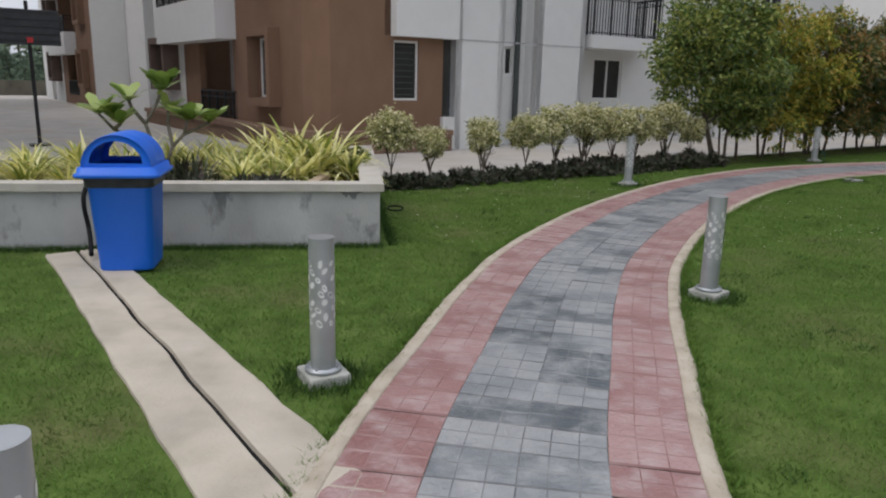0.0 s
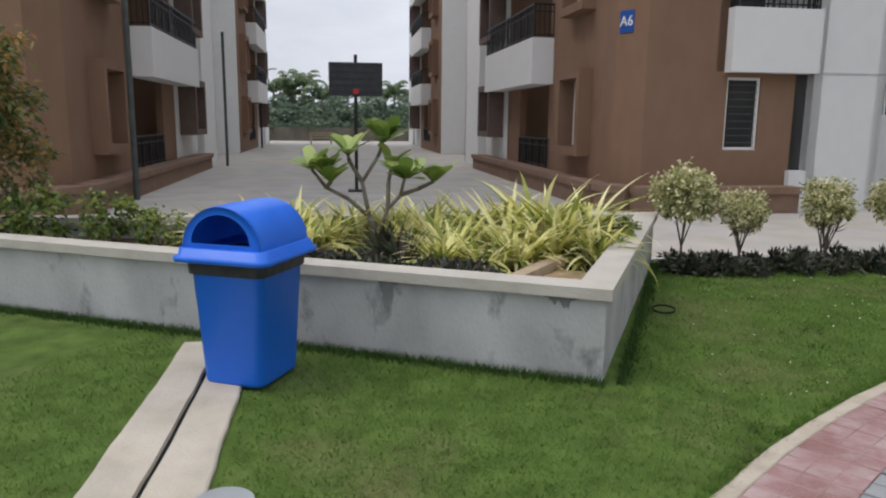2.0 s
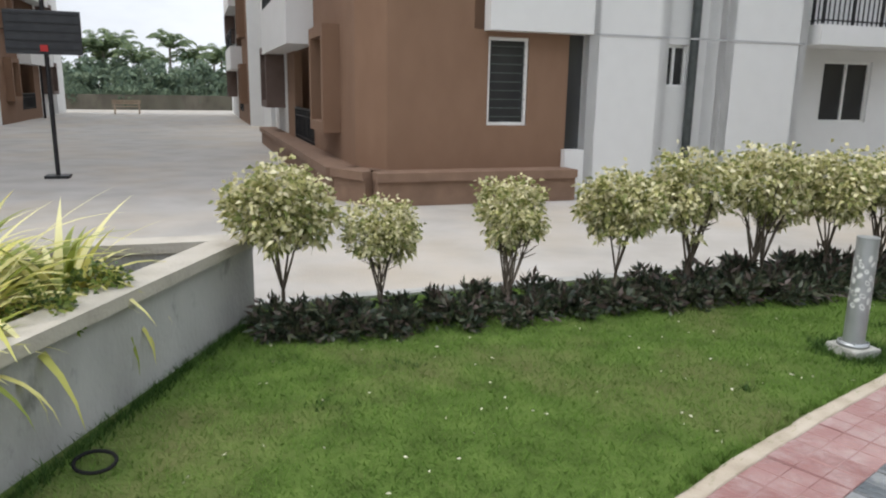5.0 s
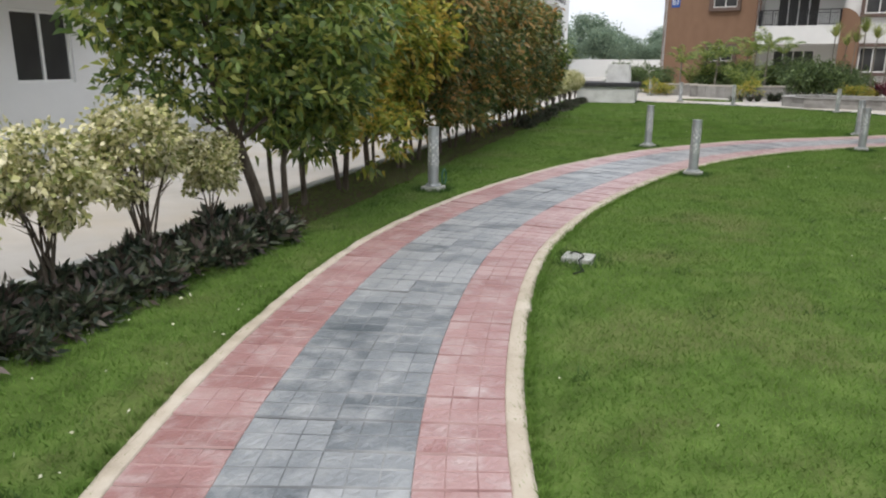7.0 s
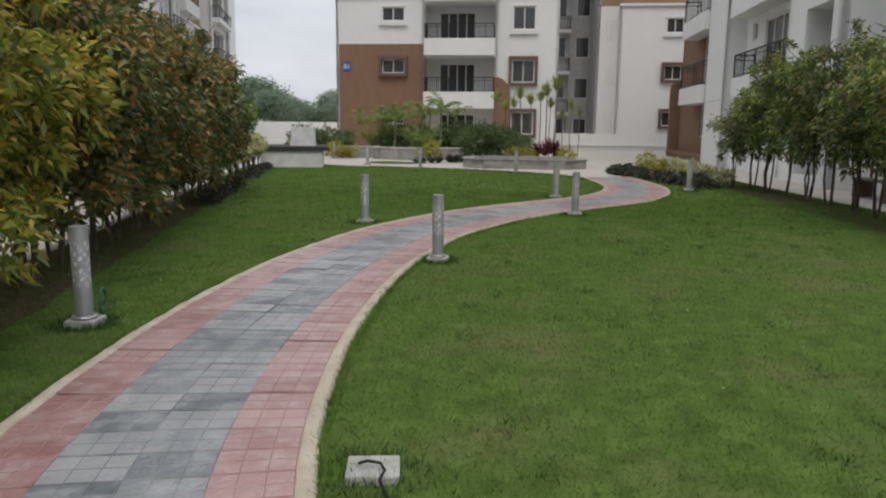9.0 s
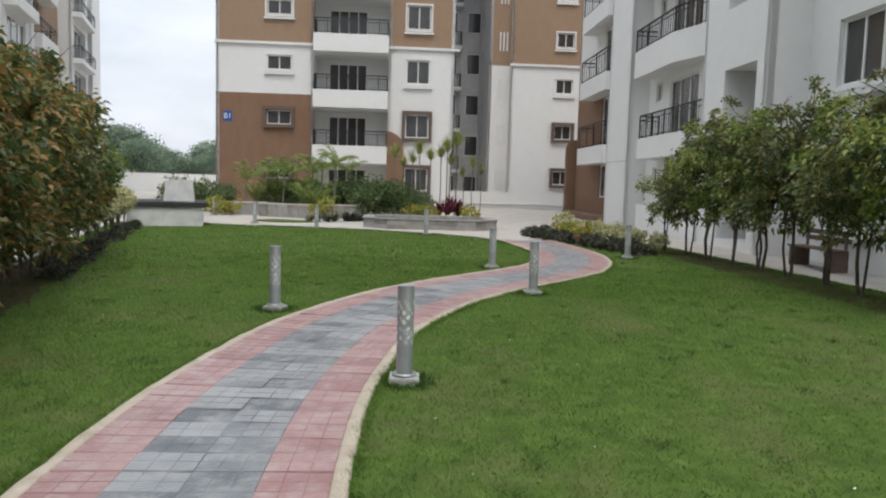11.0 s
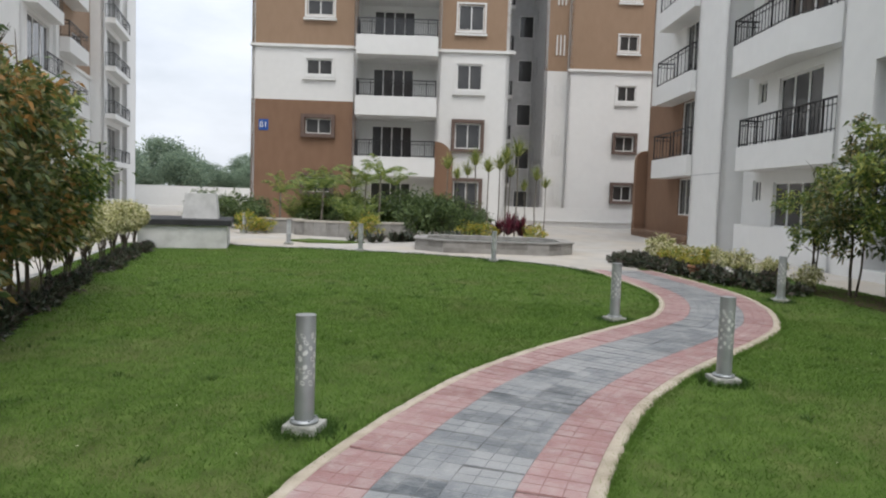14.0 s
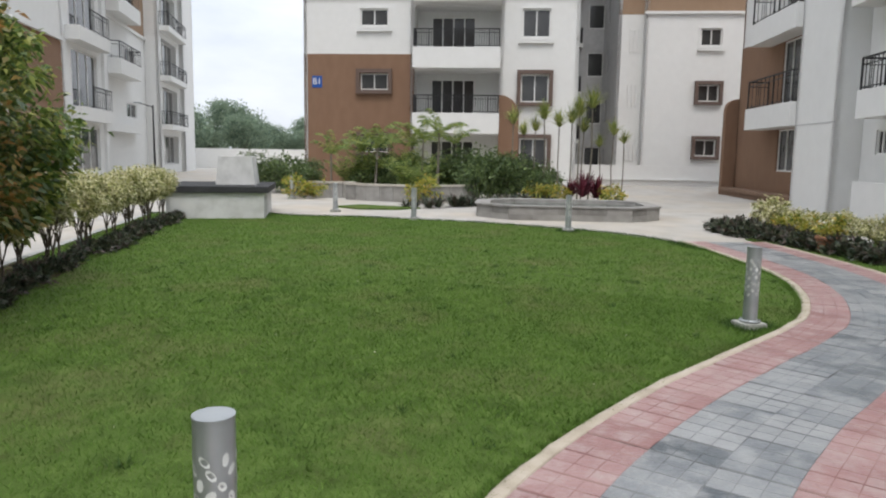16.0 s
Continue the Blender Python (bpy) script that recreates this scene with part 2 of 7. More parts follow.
TREE_GOLD = material("yellow_green_leaves", [(0.115, 0.17, 0.035), (0.265, 0.32, 0.055), (0.45, 0.44, 0.075), (0.57, 0.40, 0.08)], scale=1.3, rough=0.4, island=0.6, spec=0.5, translucent=0.38)
TREE_RUST = material("rust_green_leaves", [(0.05, 0.085, 0.028), (0.10, 0.145, 0.042), (0.21, 0.20, 0.06), (0.44, 0.235, 0.075)], scale=1.0, rough=0.4, island=0.5, spec=0.5, translucent=0.35)
PURPLE_LEAF = material("dark_purple_leaves", [(0.026, 0.04, 0.024), (0.055, 0.076, 0.042), (0.095, 0.108, 0.062), (0.09, 0.065, 0.055)], scale=4, rough=0.42, island=0.7, spec=0.45, translucent=0.1)
STRAP_LEAF = material("yellow_striped_strap_leaves", [(0.25, 0.30, 0.06), (0.54, 0.53, 0.13), (0.76, 0.71, 0.26), (0.82, 0.78, 0.42)], scale=5, rough=0.45, island=0.7, spec=0.4, translucent=0.3)
BROAD_LEAF = material("broad_green_leaves", [(0.14, 0.23, 0.045), (0.24, 0.34, 0.08), (0.36, 0.44, 0.13)], scale=4, rough=0.4, island=0.6, spec=0.5, translucent=0.25)
FAR_PALM = material("distant_palm_leaves", [(0.07, 0.11, 0.06), (0.13, 0.19, 0.09), (0.22, 0.28, 0.13)], scale=3, rough=0.55, island=0.6, spec=0.3, translucent=0.35)
DRAGON_LEAF = material("dragon_tree_leaves", [(0.13, 0.18, 0.045), (0.25, 0.30, 0.085), (0.42, 0.43, 0.14)], scale=4, rough=0.45, island=0.6, spec=0.4, translucent=0.35)
PALM_LEAF = material("palm_leaves", [(0.075, 0.125, 0.03), (0.155, 0.23, 0.05), (0.33, 0.37, 0.10)], scale=4, rough=0.45, island=0.6, spec=0.4, translucent=0.35)
RED_LEAF = material("crimson_leaves", [(0.05, 0.010, 0.018), (0.11, 0.014, 0.028), (0.17, 0.03, 0.05)], scale=4, rough=0.45, island=0.6, spec=0.4, translucent=0.2)
# leaf greens paled and blued to stand in for haze over distance
HAZY_LEAF = material("haze_pale_leaves", [(0.14, 0.20, 0.15), (0.20, 0.27, 0.19), (0.28, 0.35, 0.24)], scale=0.4, rough=0.7, island=0.6, spec=0.2, translucent=0.3)
STONE_CLAD = material("grey_stone_cladding", [(0.18, 0.172, 0.16), (0.27, 0.26, 0.245), (0.35, 0.34, 0.32)], scale=4, detail=9, rough=0.85, bump=0.4, bump_scale=35, piece=0.35)
SLAB_DARK = material("dark_roof_slab", [(0.025, 0.026, 0.028), (0.045, 0.046, 0.048)], scale=4, rough=0.8, bump=0.3)
TANK_WHITE = material("weathered_whitewash", [(0.54, 0.54, 0.53), (0.66, 0.66, 0.65), (0.72, 0.72, 0.71)], scale=2.4, detail=10, rough=0.9, bump=0.3, blotch=0.55, blotch_scale=1.6, blotch_colour=(0.27, 0.27, 0.26))
SIGN_BLUE = material("blue_enamel", [(0.015, 0.075, 0.30), (0.02, 0.09, 0.34)], scale=4, rough=0.35)
LETTER_WHITE = material("white_lettering", [(0.75, 0.75, 0.75), (0.8, 0.8, 0.8)], scale=4, rough=0.5)
TERRACOTTA = material("terracotta", [(0.28, 0.13, 0.075), (0.36, 0.18, 0.11)], scale=6, rough=0.9, bump=0.3)
BRICK_RED = material("sandy_brick", [(0.36, 0.27, 0.18), (0.46, 0.36, 0.25)], scale=9, rough=0.95, bump=0.5)
WOOD = material("pale_bench_wood", [(0.38, 0.29, 0.21), (0.48, 0.38, 0.28)], scale=7, rough=0.8, bump=0.2)
BOARD = material("dark_backboard", [(0.018, 0.02, 0.024), (0.035, 0.037, 0.04)], scale=6, rough=0.5)
RED_RIM = material("red_painted_iron", [(0.40, 0.02, 0.02), (0.5, 0.03, 0.03)], scale=9, rough=0.5)
GREEN_HOSE = material("green_hose", [(0.02, 0.10, 0.07), (0.03, 0.14, 0.10)], scale=9, rough=0.5)
WATER = material("still_water", [(0.10, 0.12, 0.11), (0.14, 0.16, 0.145)], scale=2, rough=0.08, bump=0.05, bump_scale=8)
PETAL = material("fallen_petals", [(0.50, 0.50, 0.36), (0.62, 0.60, 0.46)], scale=9, rough=0.8, island=0.7)


def glass_material():
    m = bpy.data.materials.new("dark_window_glass")
    m.use_nodes = True
    p = m.node_tree.nodes["Principled BSDF"]
    n = m.node_tree.nodes.new("ShaderNodeTexNoise")
    n.inputs["Scale"].default_value = 0.8
    r = m.node_tree.nodes.new("ShaderNodeValToRGB")
    r.color_ramp.elements[0].color, r.color_ramp.elements[1].color = (0.016, 0.016, 0.017, 1), (0.085, 0.086, 0.085, 1)
    m.node_tree.links.new(n.outputs["Fac"], r.inputs["Fac"])
    m.node_tree.links.new(r.outputs["Color"], p.inputs["Base Color"])
    p.inputs["Roughness"].default_value = 0.08
    p.inputs["Specular IOR Level"].default_value = 0.5
    return m


GLASS = glass_material()


# ---- building blocks ----
def mesh_of(name, bm, mat):
    me = bpy.data.meshes.new(name)
    bm.to_mesh(me)
    bm.free()
    me.materials.append(mat)
    return me


def part(name, bm, mat, parent, label=""):
    ob = new(name, mesh_of(name, bm, mat))
    ob.parent = parent
    return tagged(ob, label)


def thing(name, label, category, m=None, group="", kind=""):
    ob = new(name)
    ob.empty_display_size = 0.2
    if m is not None:
        ob.matrix_world = m
    return tagged(ob, label, category, group, kind)


def solid(name, bm, mat, label, category, m=None, group="", kind=""):
    ob = new(name, mesh_of(name, bm, mat))
    if m is not None:
        ob.matrix_world = m
    return tagged(ob, label, category, group, kind)


def smooth(ob):
    for f in ob.data.polygons:
        f.use_smooth = True
    return ob


def box(bm, x0, x1, y0, y1, z0, z1, bevel=0.0):
    vs = [bm.verts.new((x, y, z)) for z in (z0, z1) for y in (y0, y1) for x in (x0, x1)]
    fs = [bm.faces.new([vs[i] for i in q]) for q in ((0, 2, 3, 1), (4, 5, 7, 6), (0, 1, 5, 4), (2, 6, 7, 3), (0, 4, 6, 2), (1, 3, 7, 5))]
    if bevel > 0:
        es = {e for f in fs for e in f.edges}
        bmesh.ops.bevel(bm, geom=list(es), offset=bevel, segments=2, affect="EDGES", profile=0.6)
    return bm


def tube(bm, a, b, r0, r1=None, sides=10, caps=True):
    """A tapered round bar from a to b."""
    a, b = Vector(a), Vector(b)
    r1 = r0 if r1 is None else r1
    q = (b - a).to_track_quat("Z", "Y").to_matrix()
    rings = []
    for c, r in ((a, r0), (b, r1)):
        rings.append([bm.verts.new(c + q @ Vector((r * math.cos(i * 2 * math.pi / sides), r * math.sin(i * 2 * math.pi / sides), 0))) for i in range(sides)])
    for i in range(sides):
        bm.faces.new((rings[0][i], rings[0][(i + 1) % sides], rings[1][(i + 1) % sides], rings[1][i]))
    if caps:
        bm.faces.new(rings[0][::-1])
        bm.faces.new(rings[1])
    return bm


def bent_bar(bm, pts, r, sides=6):
    """One unbroken round bar through the points."""
    pts = [Vector(p) for p in pts]
    rings = []
    for i, p in enumerate(pts):
        d = (pts[min(i + 1, len(pts) - 1)] - pts[max(i - 1, 0)]).normalized()
        q = d.to_track_quat("Z", "Y").to_matrix()
        rings.append([bm.verts.new(p + q @ Vector((r * math.cos(k * 2 * math.pi / sides), r * math.sin(k * 2 * math.pi / sides), 0))) for k in range(sides)])
    for a, c in zip(rings, rings[1:]):
        for k in range(sides):
            bm.faces.new((a[k], a[(k + 1) % sides], c[(k + 1) % sides], c[k]))
    bm.faces.new(rings[0][::-1])
    bm.faces.new(rings[-1])
    return bm


def prism(bm, outline, z0, z1):
    """An upright block over an outline of (x, y)."""
    lo = [bm.verts.new((x, y, z0)) for x, y in outline]
    hi = [bm.verts.new((x, y, z1)) for x, y in outline]
    n = len(outline)
    for i in range(n):
        bm.faces.new((lo[i], lo[(i + 1) % n], hi[(i + 1) % n], hi[i]))
    bm.faces.new(hi)
    bm.faces.new(lo[::-1])
    return bm


def text_mesh(name, words, size, mat, parent, m, depth=0.006):
    cu = bpy.data.curves.new(name, "FONT")
    cu.body, cu.size, cu.extrude = words, size, depth
    cu.align_x, cu.align_y = "CENTER", "CENTER"
    tmp = new(name + "_curve", cu)
    me = bpy.data.meshes.new_from_object(tmp.evaluated_get(bpy.context.evaluated_depsgraph_get()))
    bpy.data.objects.remove(tmp)
    me.materials.clear()
    me.materials.append(mat)
    ob = new(name, me)
    ob.parent = parent
    ob.matrix_basis = m
    return ob


A_ANGLE, B_ANGLE = 27.5, 13.0
A_FRAME, B_FRAME = pose(0, 0, 0, 0, 0, A_ANGLE), pose(0, 0, 0, 0, 0, B_ANGLE)
ROAD_Z = -0.2


def a_xy(u, n):
    v = A_FRAME @ Vector((u, n, 0))
    return v.x, v.y


def b_xy(u, n):
    v = B_FRAME @ Vector((u, n, 0))
    return v.x, v.y


# ---- ground, lawn, path ----
KERB_N = 4.72


def ground_z(x, y):
    """The roads lie a step below the lawn and rise to it towards the plaza in the east."""
    k = min(1.0, max(0.0, (x - 22.0) / 9.0))
    return ROAD_Z + (abs(ROAD_Z) - 0.015) * k * k * (3 - 2 * k)


def ground():
    bm = bmesh.new()
    xs = [-2500, -300, -60] + list(range(-30, 70, 2)) + [110, 400, 2500]
    ys = [-2500, -300, -60] + list(range(-30, 70, 2)) + [110, 400, 2500]
    grid = [[bm.verts.new((x, y, ground_z(x, y))) for x in xs] for y in ys]
    for j in range(len(ys) - 1):
        for i in range(len(xs) - 1):
            bm.faces.new((grid[j][i], grid[j][i + 1], grid[j + 1][i + 1], grid[j + 1][i]))
    return solid("ground", bm, CONCRETE_ROAD, "pale sun-bleached concrete driveway around the garden", "ground", kind="structure")


ground()

CENTRE = [(2.0, -7.5), (2.45, -5.2), (2.86, -3.0), (3.42, -0.85), (3.93, 0.48), (4.38, 1.55), (4.98, 2.7), (6.1, 4.3), (7.35, 5.72), (8.55, 6.85), (9.95, 7.86),
          (11.15, 8.5), (12.75, 9.07), (14.6, 9.5), (16.0, 9.66), (17.4, 9.69), (19.1, 9.42), (20.35, 9.0), (21.4, 8.5), (22.6, 7.9), (23.5, 7.57), (24.9, 7.4),
          (26.4, 7.54), (28.3, 8.12), (29.6, 8.62)]


def spline(points, step):
    """Points at even steps along a smooth curve through the given ones."""
    p = [Vector(q) for q in points]
    p = [2 * p[0] - p[1]] + p + [2 * p[-1] - p[-2]]
    fine = []
    for i in range(1, len(p) - 2):
        for k in range(20):
            t = k / 20
            fine.append(0.5 * (2 * p[i] + (p[i + 1] - p[i - 1]) * t + (2 * p[i - 1] - 5 * p[i] + 4 * p[i + 1] - p[i + 2]) * t * t + (3 * p[i] - p[i - 1] - 3 * p[i + 1] + p[i + 2]) * t ** 3))
    fine.append(p[-2])
    out, carry = [fine[0]], 0.0
    for a, b in zip(fine, fine[1:]):
        d = (b - a).length
        while carry + d >= step:
            a = a + (b - a) * ((step - carry) / d)
            d = (b - a).length
            carry = 0.0
            out.append(a)
        carry += d
    return out


ROW = 0.118
LINE = spline(CENTRE, ROW)
SIDE = []
for i, p in enumerate(LINE):
    d = (LINE[min(i + 2, len(LINE) - 1)] - LINE[max(i - 2, 0)]).normalized()
    SIDE.append(Vector((d.y, -d.x)))
HALF = 0.755
EDGE = 0.085


def lawn_outline():
    """The garden: kerb along the block's road, hedge line along the other block, curved end at the plaza."""
    far_north = a_xy(36.2, KERB_N)
    return [(-9, -12), (-12, 0), a_xy(-8.0, KERB_N), far_north, (31.35, 19.6), (31.0, 17.9), (31.34, 16.4), (31.33, 15.0), (31.3, 13.6), (30.9, 12.0), (30.35, 10.6), (29.5, 9.6), (28.4, 8.95),
            (28.6, 7.45), (30.5, 8.2), (30.9, 7.2), b_xy(31.0, -1.75), b_xy(18, -2.6), b_xy(8, -5.0), (4, -12)]


bm = bmesh.new()
prism(bm, lawn_outline(), ROAD_Z - 0.3, 0.0)
solid("lawn", bm, GRASS_SOIL, "mown green lawn on a low raised bed", "lawn", kind="structure")

# cement kerb along the block's road
bm = bmesh.new()
box(bm, 3.9 + 2.0, 36.4, KERB_N, KERB_N + 0.12, ROAD_Z - 0.2, 0.02)
solid("kerb", bm, PLANTER_CEMENT, "weathered cement kerb between lawn and driveway", "kerb", A_FRAME, kind="structure")


def path_bed():
    bm = bmesh.new()
    prev = None
    for p, s in zip(LINE, SIDE):
        row = [bm.verts.new((p.x + s.x * o, p.y + s.y * o, 0.014)) for o in (-HALF, HALF)]
        if prev:
            bm.faces.new((prev[0], prev[1], row[1], row[0]))
        prev = row
    return solid("path", bm, JOINT, "garden path of red and blue-grey tiles with cream cement edges", "path", kind="structure")


PATH_BED = path_bed()


def path_edge(sign):
    """The hand-laid cement strip along one side of the path, with an uneven outer line."""
    bm = bmesh.new()
    prev = None
    for i, (p, s) in enumerate(zip(LINE, SIDE)):
        w = 0.012 * noise.noise((i * 0.35, sign * 7, 0)) + 0.010 * noise.noise((i * 1.1, sign * 3, 5))
        inner, outer = sign * (HALF - EDGE), sign * (HALF + w)
        h = 0.032 + 0.005 * noise.noise((i * 0.5, 9, sign))
        prof = [(inner, 0.0), (inner, h - 0.006), (inner + sign * 0.008, h), (outer - sign * 0.02, h), (outer, h - 0.014), (outer + sign * 0.006, -0.02)]
        row = [bm.verts.new((p.x + s.x * o, p.y + s.y * o, z)) for o, z in prof]
        if prev:
            for k in range(len(prof) - 1):
                bm.faces.new((prev[k], prev[k + 1], row[k + 1], row[k]))
        prev = row
    return smooth(part("edge_strip", bm, CREAM_EDGE, PATH_BED))


path_edge(1)
path_edge(-1)


# ---- facades ----
def wall(b, o, d, length, z0, z1, mat, holes=(), thick=0.18, name="wall"):
    """A wall that starts at o and runs along d (outside to its right), with holes (s0, s1, z0, z1) through it."""
    bm = bmesh.new()
    ss = sorted({0.0, length} | {v for h in holes for v in h[:2] if 0 < v < length})
    zz = sorted({z0, z1} | {v for h in holes for v in h[2:4] if z0 < v < z1})
    out = (d[1], -d[0])

    def at(s, z, back):
        k = -thick if back else 0.0
        return bm.verts.new((o[0] + d[0] * s + out[0] * k, o[1] + d[1] * s + out[1] * k, z))

    def void(i, j):
        if i < 0 or j < 0 or i >= len(ss) - 1 or j >= len(zz) - 1:
            return None
        s, z = (ss[i] + ss[i + 1]) / 2, (zz[j] + zz[j + 1]) / 2
        return any(h[0] < s < h[1] and h[2] < z < h[3] for h in holes)

    for i in range(len(ss) - 1):
        for j in range(len(zz) - 1):
            if void(i, j):
                continue
            a, c, e, f = ss[i], ss[i + 1], zz[j], zz[j + 1]
            bm.faces.new((at(a, e, 0), at(c, e, 0), at(c, f, 0), at(a, f, 0)))
            bm.faces.new((at(c, e, 1), at(a, e, 1), at(a, f, 1), at(c, f, 1)))
            for di, dj, (p, q) in ((-1, 0, ((a, f), (a, e))), (1, 0, ((c, e), (c, f))), (0, -1, ((a, e), (c, e))), (0, 1, ((c, f), (a, f)))):
                if void(i + di, j + dj) is not False:
                    bm.faces.new((at(*q, 0), at(*p, 0), at(*p, 1), at(*q, 1)))
    bmesh.ops.remove_doubles(bm, verts=bm.verts, dist=1e-4)
    return part(name, bm, mat, b)


def on_wall(bm, o, d, s0, s1, z0, z1, k0, k1):
    """A block on a wall: from s0 to s1 along it, k0 to k1 metres out of its face."""
    out = (d[1], -d[0])
    prism(bm, [(o[0] + d[0] * s + out[0] * k, o[1] + d[1] * s + out[1] * k) for s, k in ((s0, k0), (s1, k0), (s1, k1), (s0, k1))], z0, z1)


def ring(bm, o, d, s0, s1, z0, z1, g, k0, k1):
    """A square frame of one piece round the opening s0..s1, z0..z1, g wide."""
    out = (d[1], -d[0])

    def at(s, z, k):
        return bm.verts.new((o[0] + d[0] * s + out[0] * k, o[1] + d[1] * s + out[1] * k, z))

    inner, outer = ((s0, z0), (s1, z0), (s1, z1), (s0, z1)), ((s0 - g, z0 - g), (s1 + g, z0 - g), (s1 + g, z1 + g), (s0 - g, z1 + g))
    loops = [[at(s, z, k) for s, z in c] for k, c in ((k0, outer), (k1, outer), (k1, inner), (k0, inner))]
    for i in range(4):
        j = (i + 1) % 4
        for a, c in ((0, 1), (1, 2), (2, 3), (3, 0)):
            bm.faces.new((loops[a][i], loops[a][j], loops[c][j], loops[c][i]))


def window(b, o, d, s0, s1, z0, z1, panes=2, surround=None, bars=False, deep=0.22, sill=True):
    bm = bmesh.new()
    fw, k0, k1 = 0.05, -0.11, -0.05
    ring(bm, o, d, s0 + fw, s1 - fw, z0 + fw, z1 - fw, fw, k0, k1)
    w = (s1 - s0 - fw) / panes
    win = part("window", bm, FRAME_WHITE, b)
    for i in range(1, panes):
        bm = bmesh.new()
        on_wall(bm, o, d, s0 + i * w, s0 + i * w + fw, z0 + fw, z1 - fw, k0, k1)
        part("mullion", bm, FRAME_WHITE, win)
    for i in range(panes):
        bm = bmesh.new()
        on_wall(bm, o, d, s0 + i * w + fw, s0 + (i + 1) * w, z0 + fw, z1 - fw, -0.095, -0.085)
        part("pane", bm, GLASS, win)
    if bars:
        for i in range(9):
            bm = bmesh.new()
            z = z0 + (z1 - z0) * (i + 1) / 10
            on_wall(bm, o, d, s0 + fw, s1 - fw, z - 0.008, z + 0.008, -0.05, -0.038)
            part("grille_bar", bm, PIPE_GREY, win)
    if surround is not None:
        bm = bmesh.new()
        g = 0.2
        ring(bm, o, d, s0 - 0.02, s1 + 0.02, z0 - 0.02, z1 + 0.02, g - 0.02, -0.02, deep)
        part("surround", bm, surround, win)
    elif sill:
        bm = bmesh.new()
        on_wall(bm, o, d, s0 - 0.18, s1 + 0.18, z0 - 0.28, z0 - 0.18, -0.02, 0.16)
        part("sill", bm, WHITE, win)
        bm = bmesh.new()
        ring(bm, o, d, s0 - 0.03, s1 + 0.03, z0 - 0.03, z1 + 0.03, 0.09, -0.02, 0.05)
        part("trim", bm, WHITE, win)
    return win


def rail(bm, o, d, s0, s1, z0, z1, k, gap=0.115):
    on_wall(bm, o, d, s0, s1, z1 - 0.045, z1, k - 0.025, k + 0.025)
    on_wall(bm, o, d, s0, s1, z1 - 0.20, z1 - 0.175, k - 0.012, k + 0.012)
    on_wall(bm, o, d, s0, s1, z0 + 0.06, z0 + 0.085, k - 0.012, k + 0.012)
    n = max(2, round((s1 - s0) / gap))
    for i in range(n + 1):
        s = s0 + (s1 - s0) * i / n
        r = 0.022 if i % 6 == 0 else 0.009
        on_wall(bm, o, d, s - r, s + r, z0, z1 - 0.045, k - r, k + r)


def balcony(b, o, d, s0, s1, z0, out, high=0.95, top=1.78, ends=True, gap=0.115):
    """A balcony with a white upstand and an iron railing on it; z0 is the underside."""
    bm = bmesh.new()
    on_wall(bm, o, d, s0, s1, z0, z0 + 0.16, -0.05, out)
    bal = part("balcony", bm, WHITE, b, "white rendered balcony with dark iron railing")
    bm = bmesh.new()
    on_wall(bm, o, d, s0, s1, z0 + 0.16, z0 + high, out - 0.12, out)
    part("parapet", bm, WHITE, bal)
    for e in (s0, s1 - 0.12):
        bm = bmesh.new()
        on_wall(bm, o, d, e, e + 0.12, z0 + 0.16, z0 + high, -0.02, out - 0.12)
        part("parapet", bm, WHITE, bal)
    bm = bmesh.new()
    rail(bm, o, d, s0 + 0.06, s1 - 0.06, z0 + high, z0 + top, out - 0.06, gap)
    if ends:
        outv = (d[1], -d[0])
        for e in (s0 + 0.06, s1 - 0.06):
            oo = (o[0] + d[0] * e, o[1] + d[1] * e)
            rail(bm, oo, outv, 0.0, out - 0.06, z0 + high, z0 + top, 0.0, gap)
    part("railing", bm, IRON, bal)
    return bal


def chamfered_balcony(b, o, d, s0, s1, z0, out, cut, high, top):
    """A balcony whose far end is cut off at a slant; z0 is the underside."""
    outv = (d[1], -d[0])

    def at(s, k):
        return (o[0] + d[0] * s + outv[0] * k, o[1] + d[1] * s + outv[1] * k)

    line = [at(s0, -0.05), at(s0, out), at(s1 - cut, out), at(s1, 0.1), at(s1, -0.05)]
    bm = bmesh.new()
    prism(bm, line, z0, z0 + 0.16)
    bal = part("balcony", bm, WHITE, b, "white rendered balcony with dark iron railing")
    for p, q in zip(line, line[1:]):
        p, q = Vector(p), Vector(q)
        w = (q - p).normalized()
        inw = Vector((-w.y, w.x)) * 0.12
        bm = bmesh.new()
        prism(bm, [tuple(p), tuple(q), tuple(q + inw), tuple(p + inw)], z0 + 0.16, z0 + high)
        part("parapet", bm, WHITE, bal)
        bm = bmesh.new()
        rail(bm, tuple(p + inw * 0.5), tuple(w), 0.02, (q - p).length - 0.02, z0 + high, z0 + top, 0.0, 0.2)
        part("railing", bm, IRON, bal)
    return bal


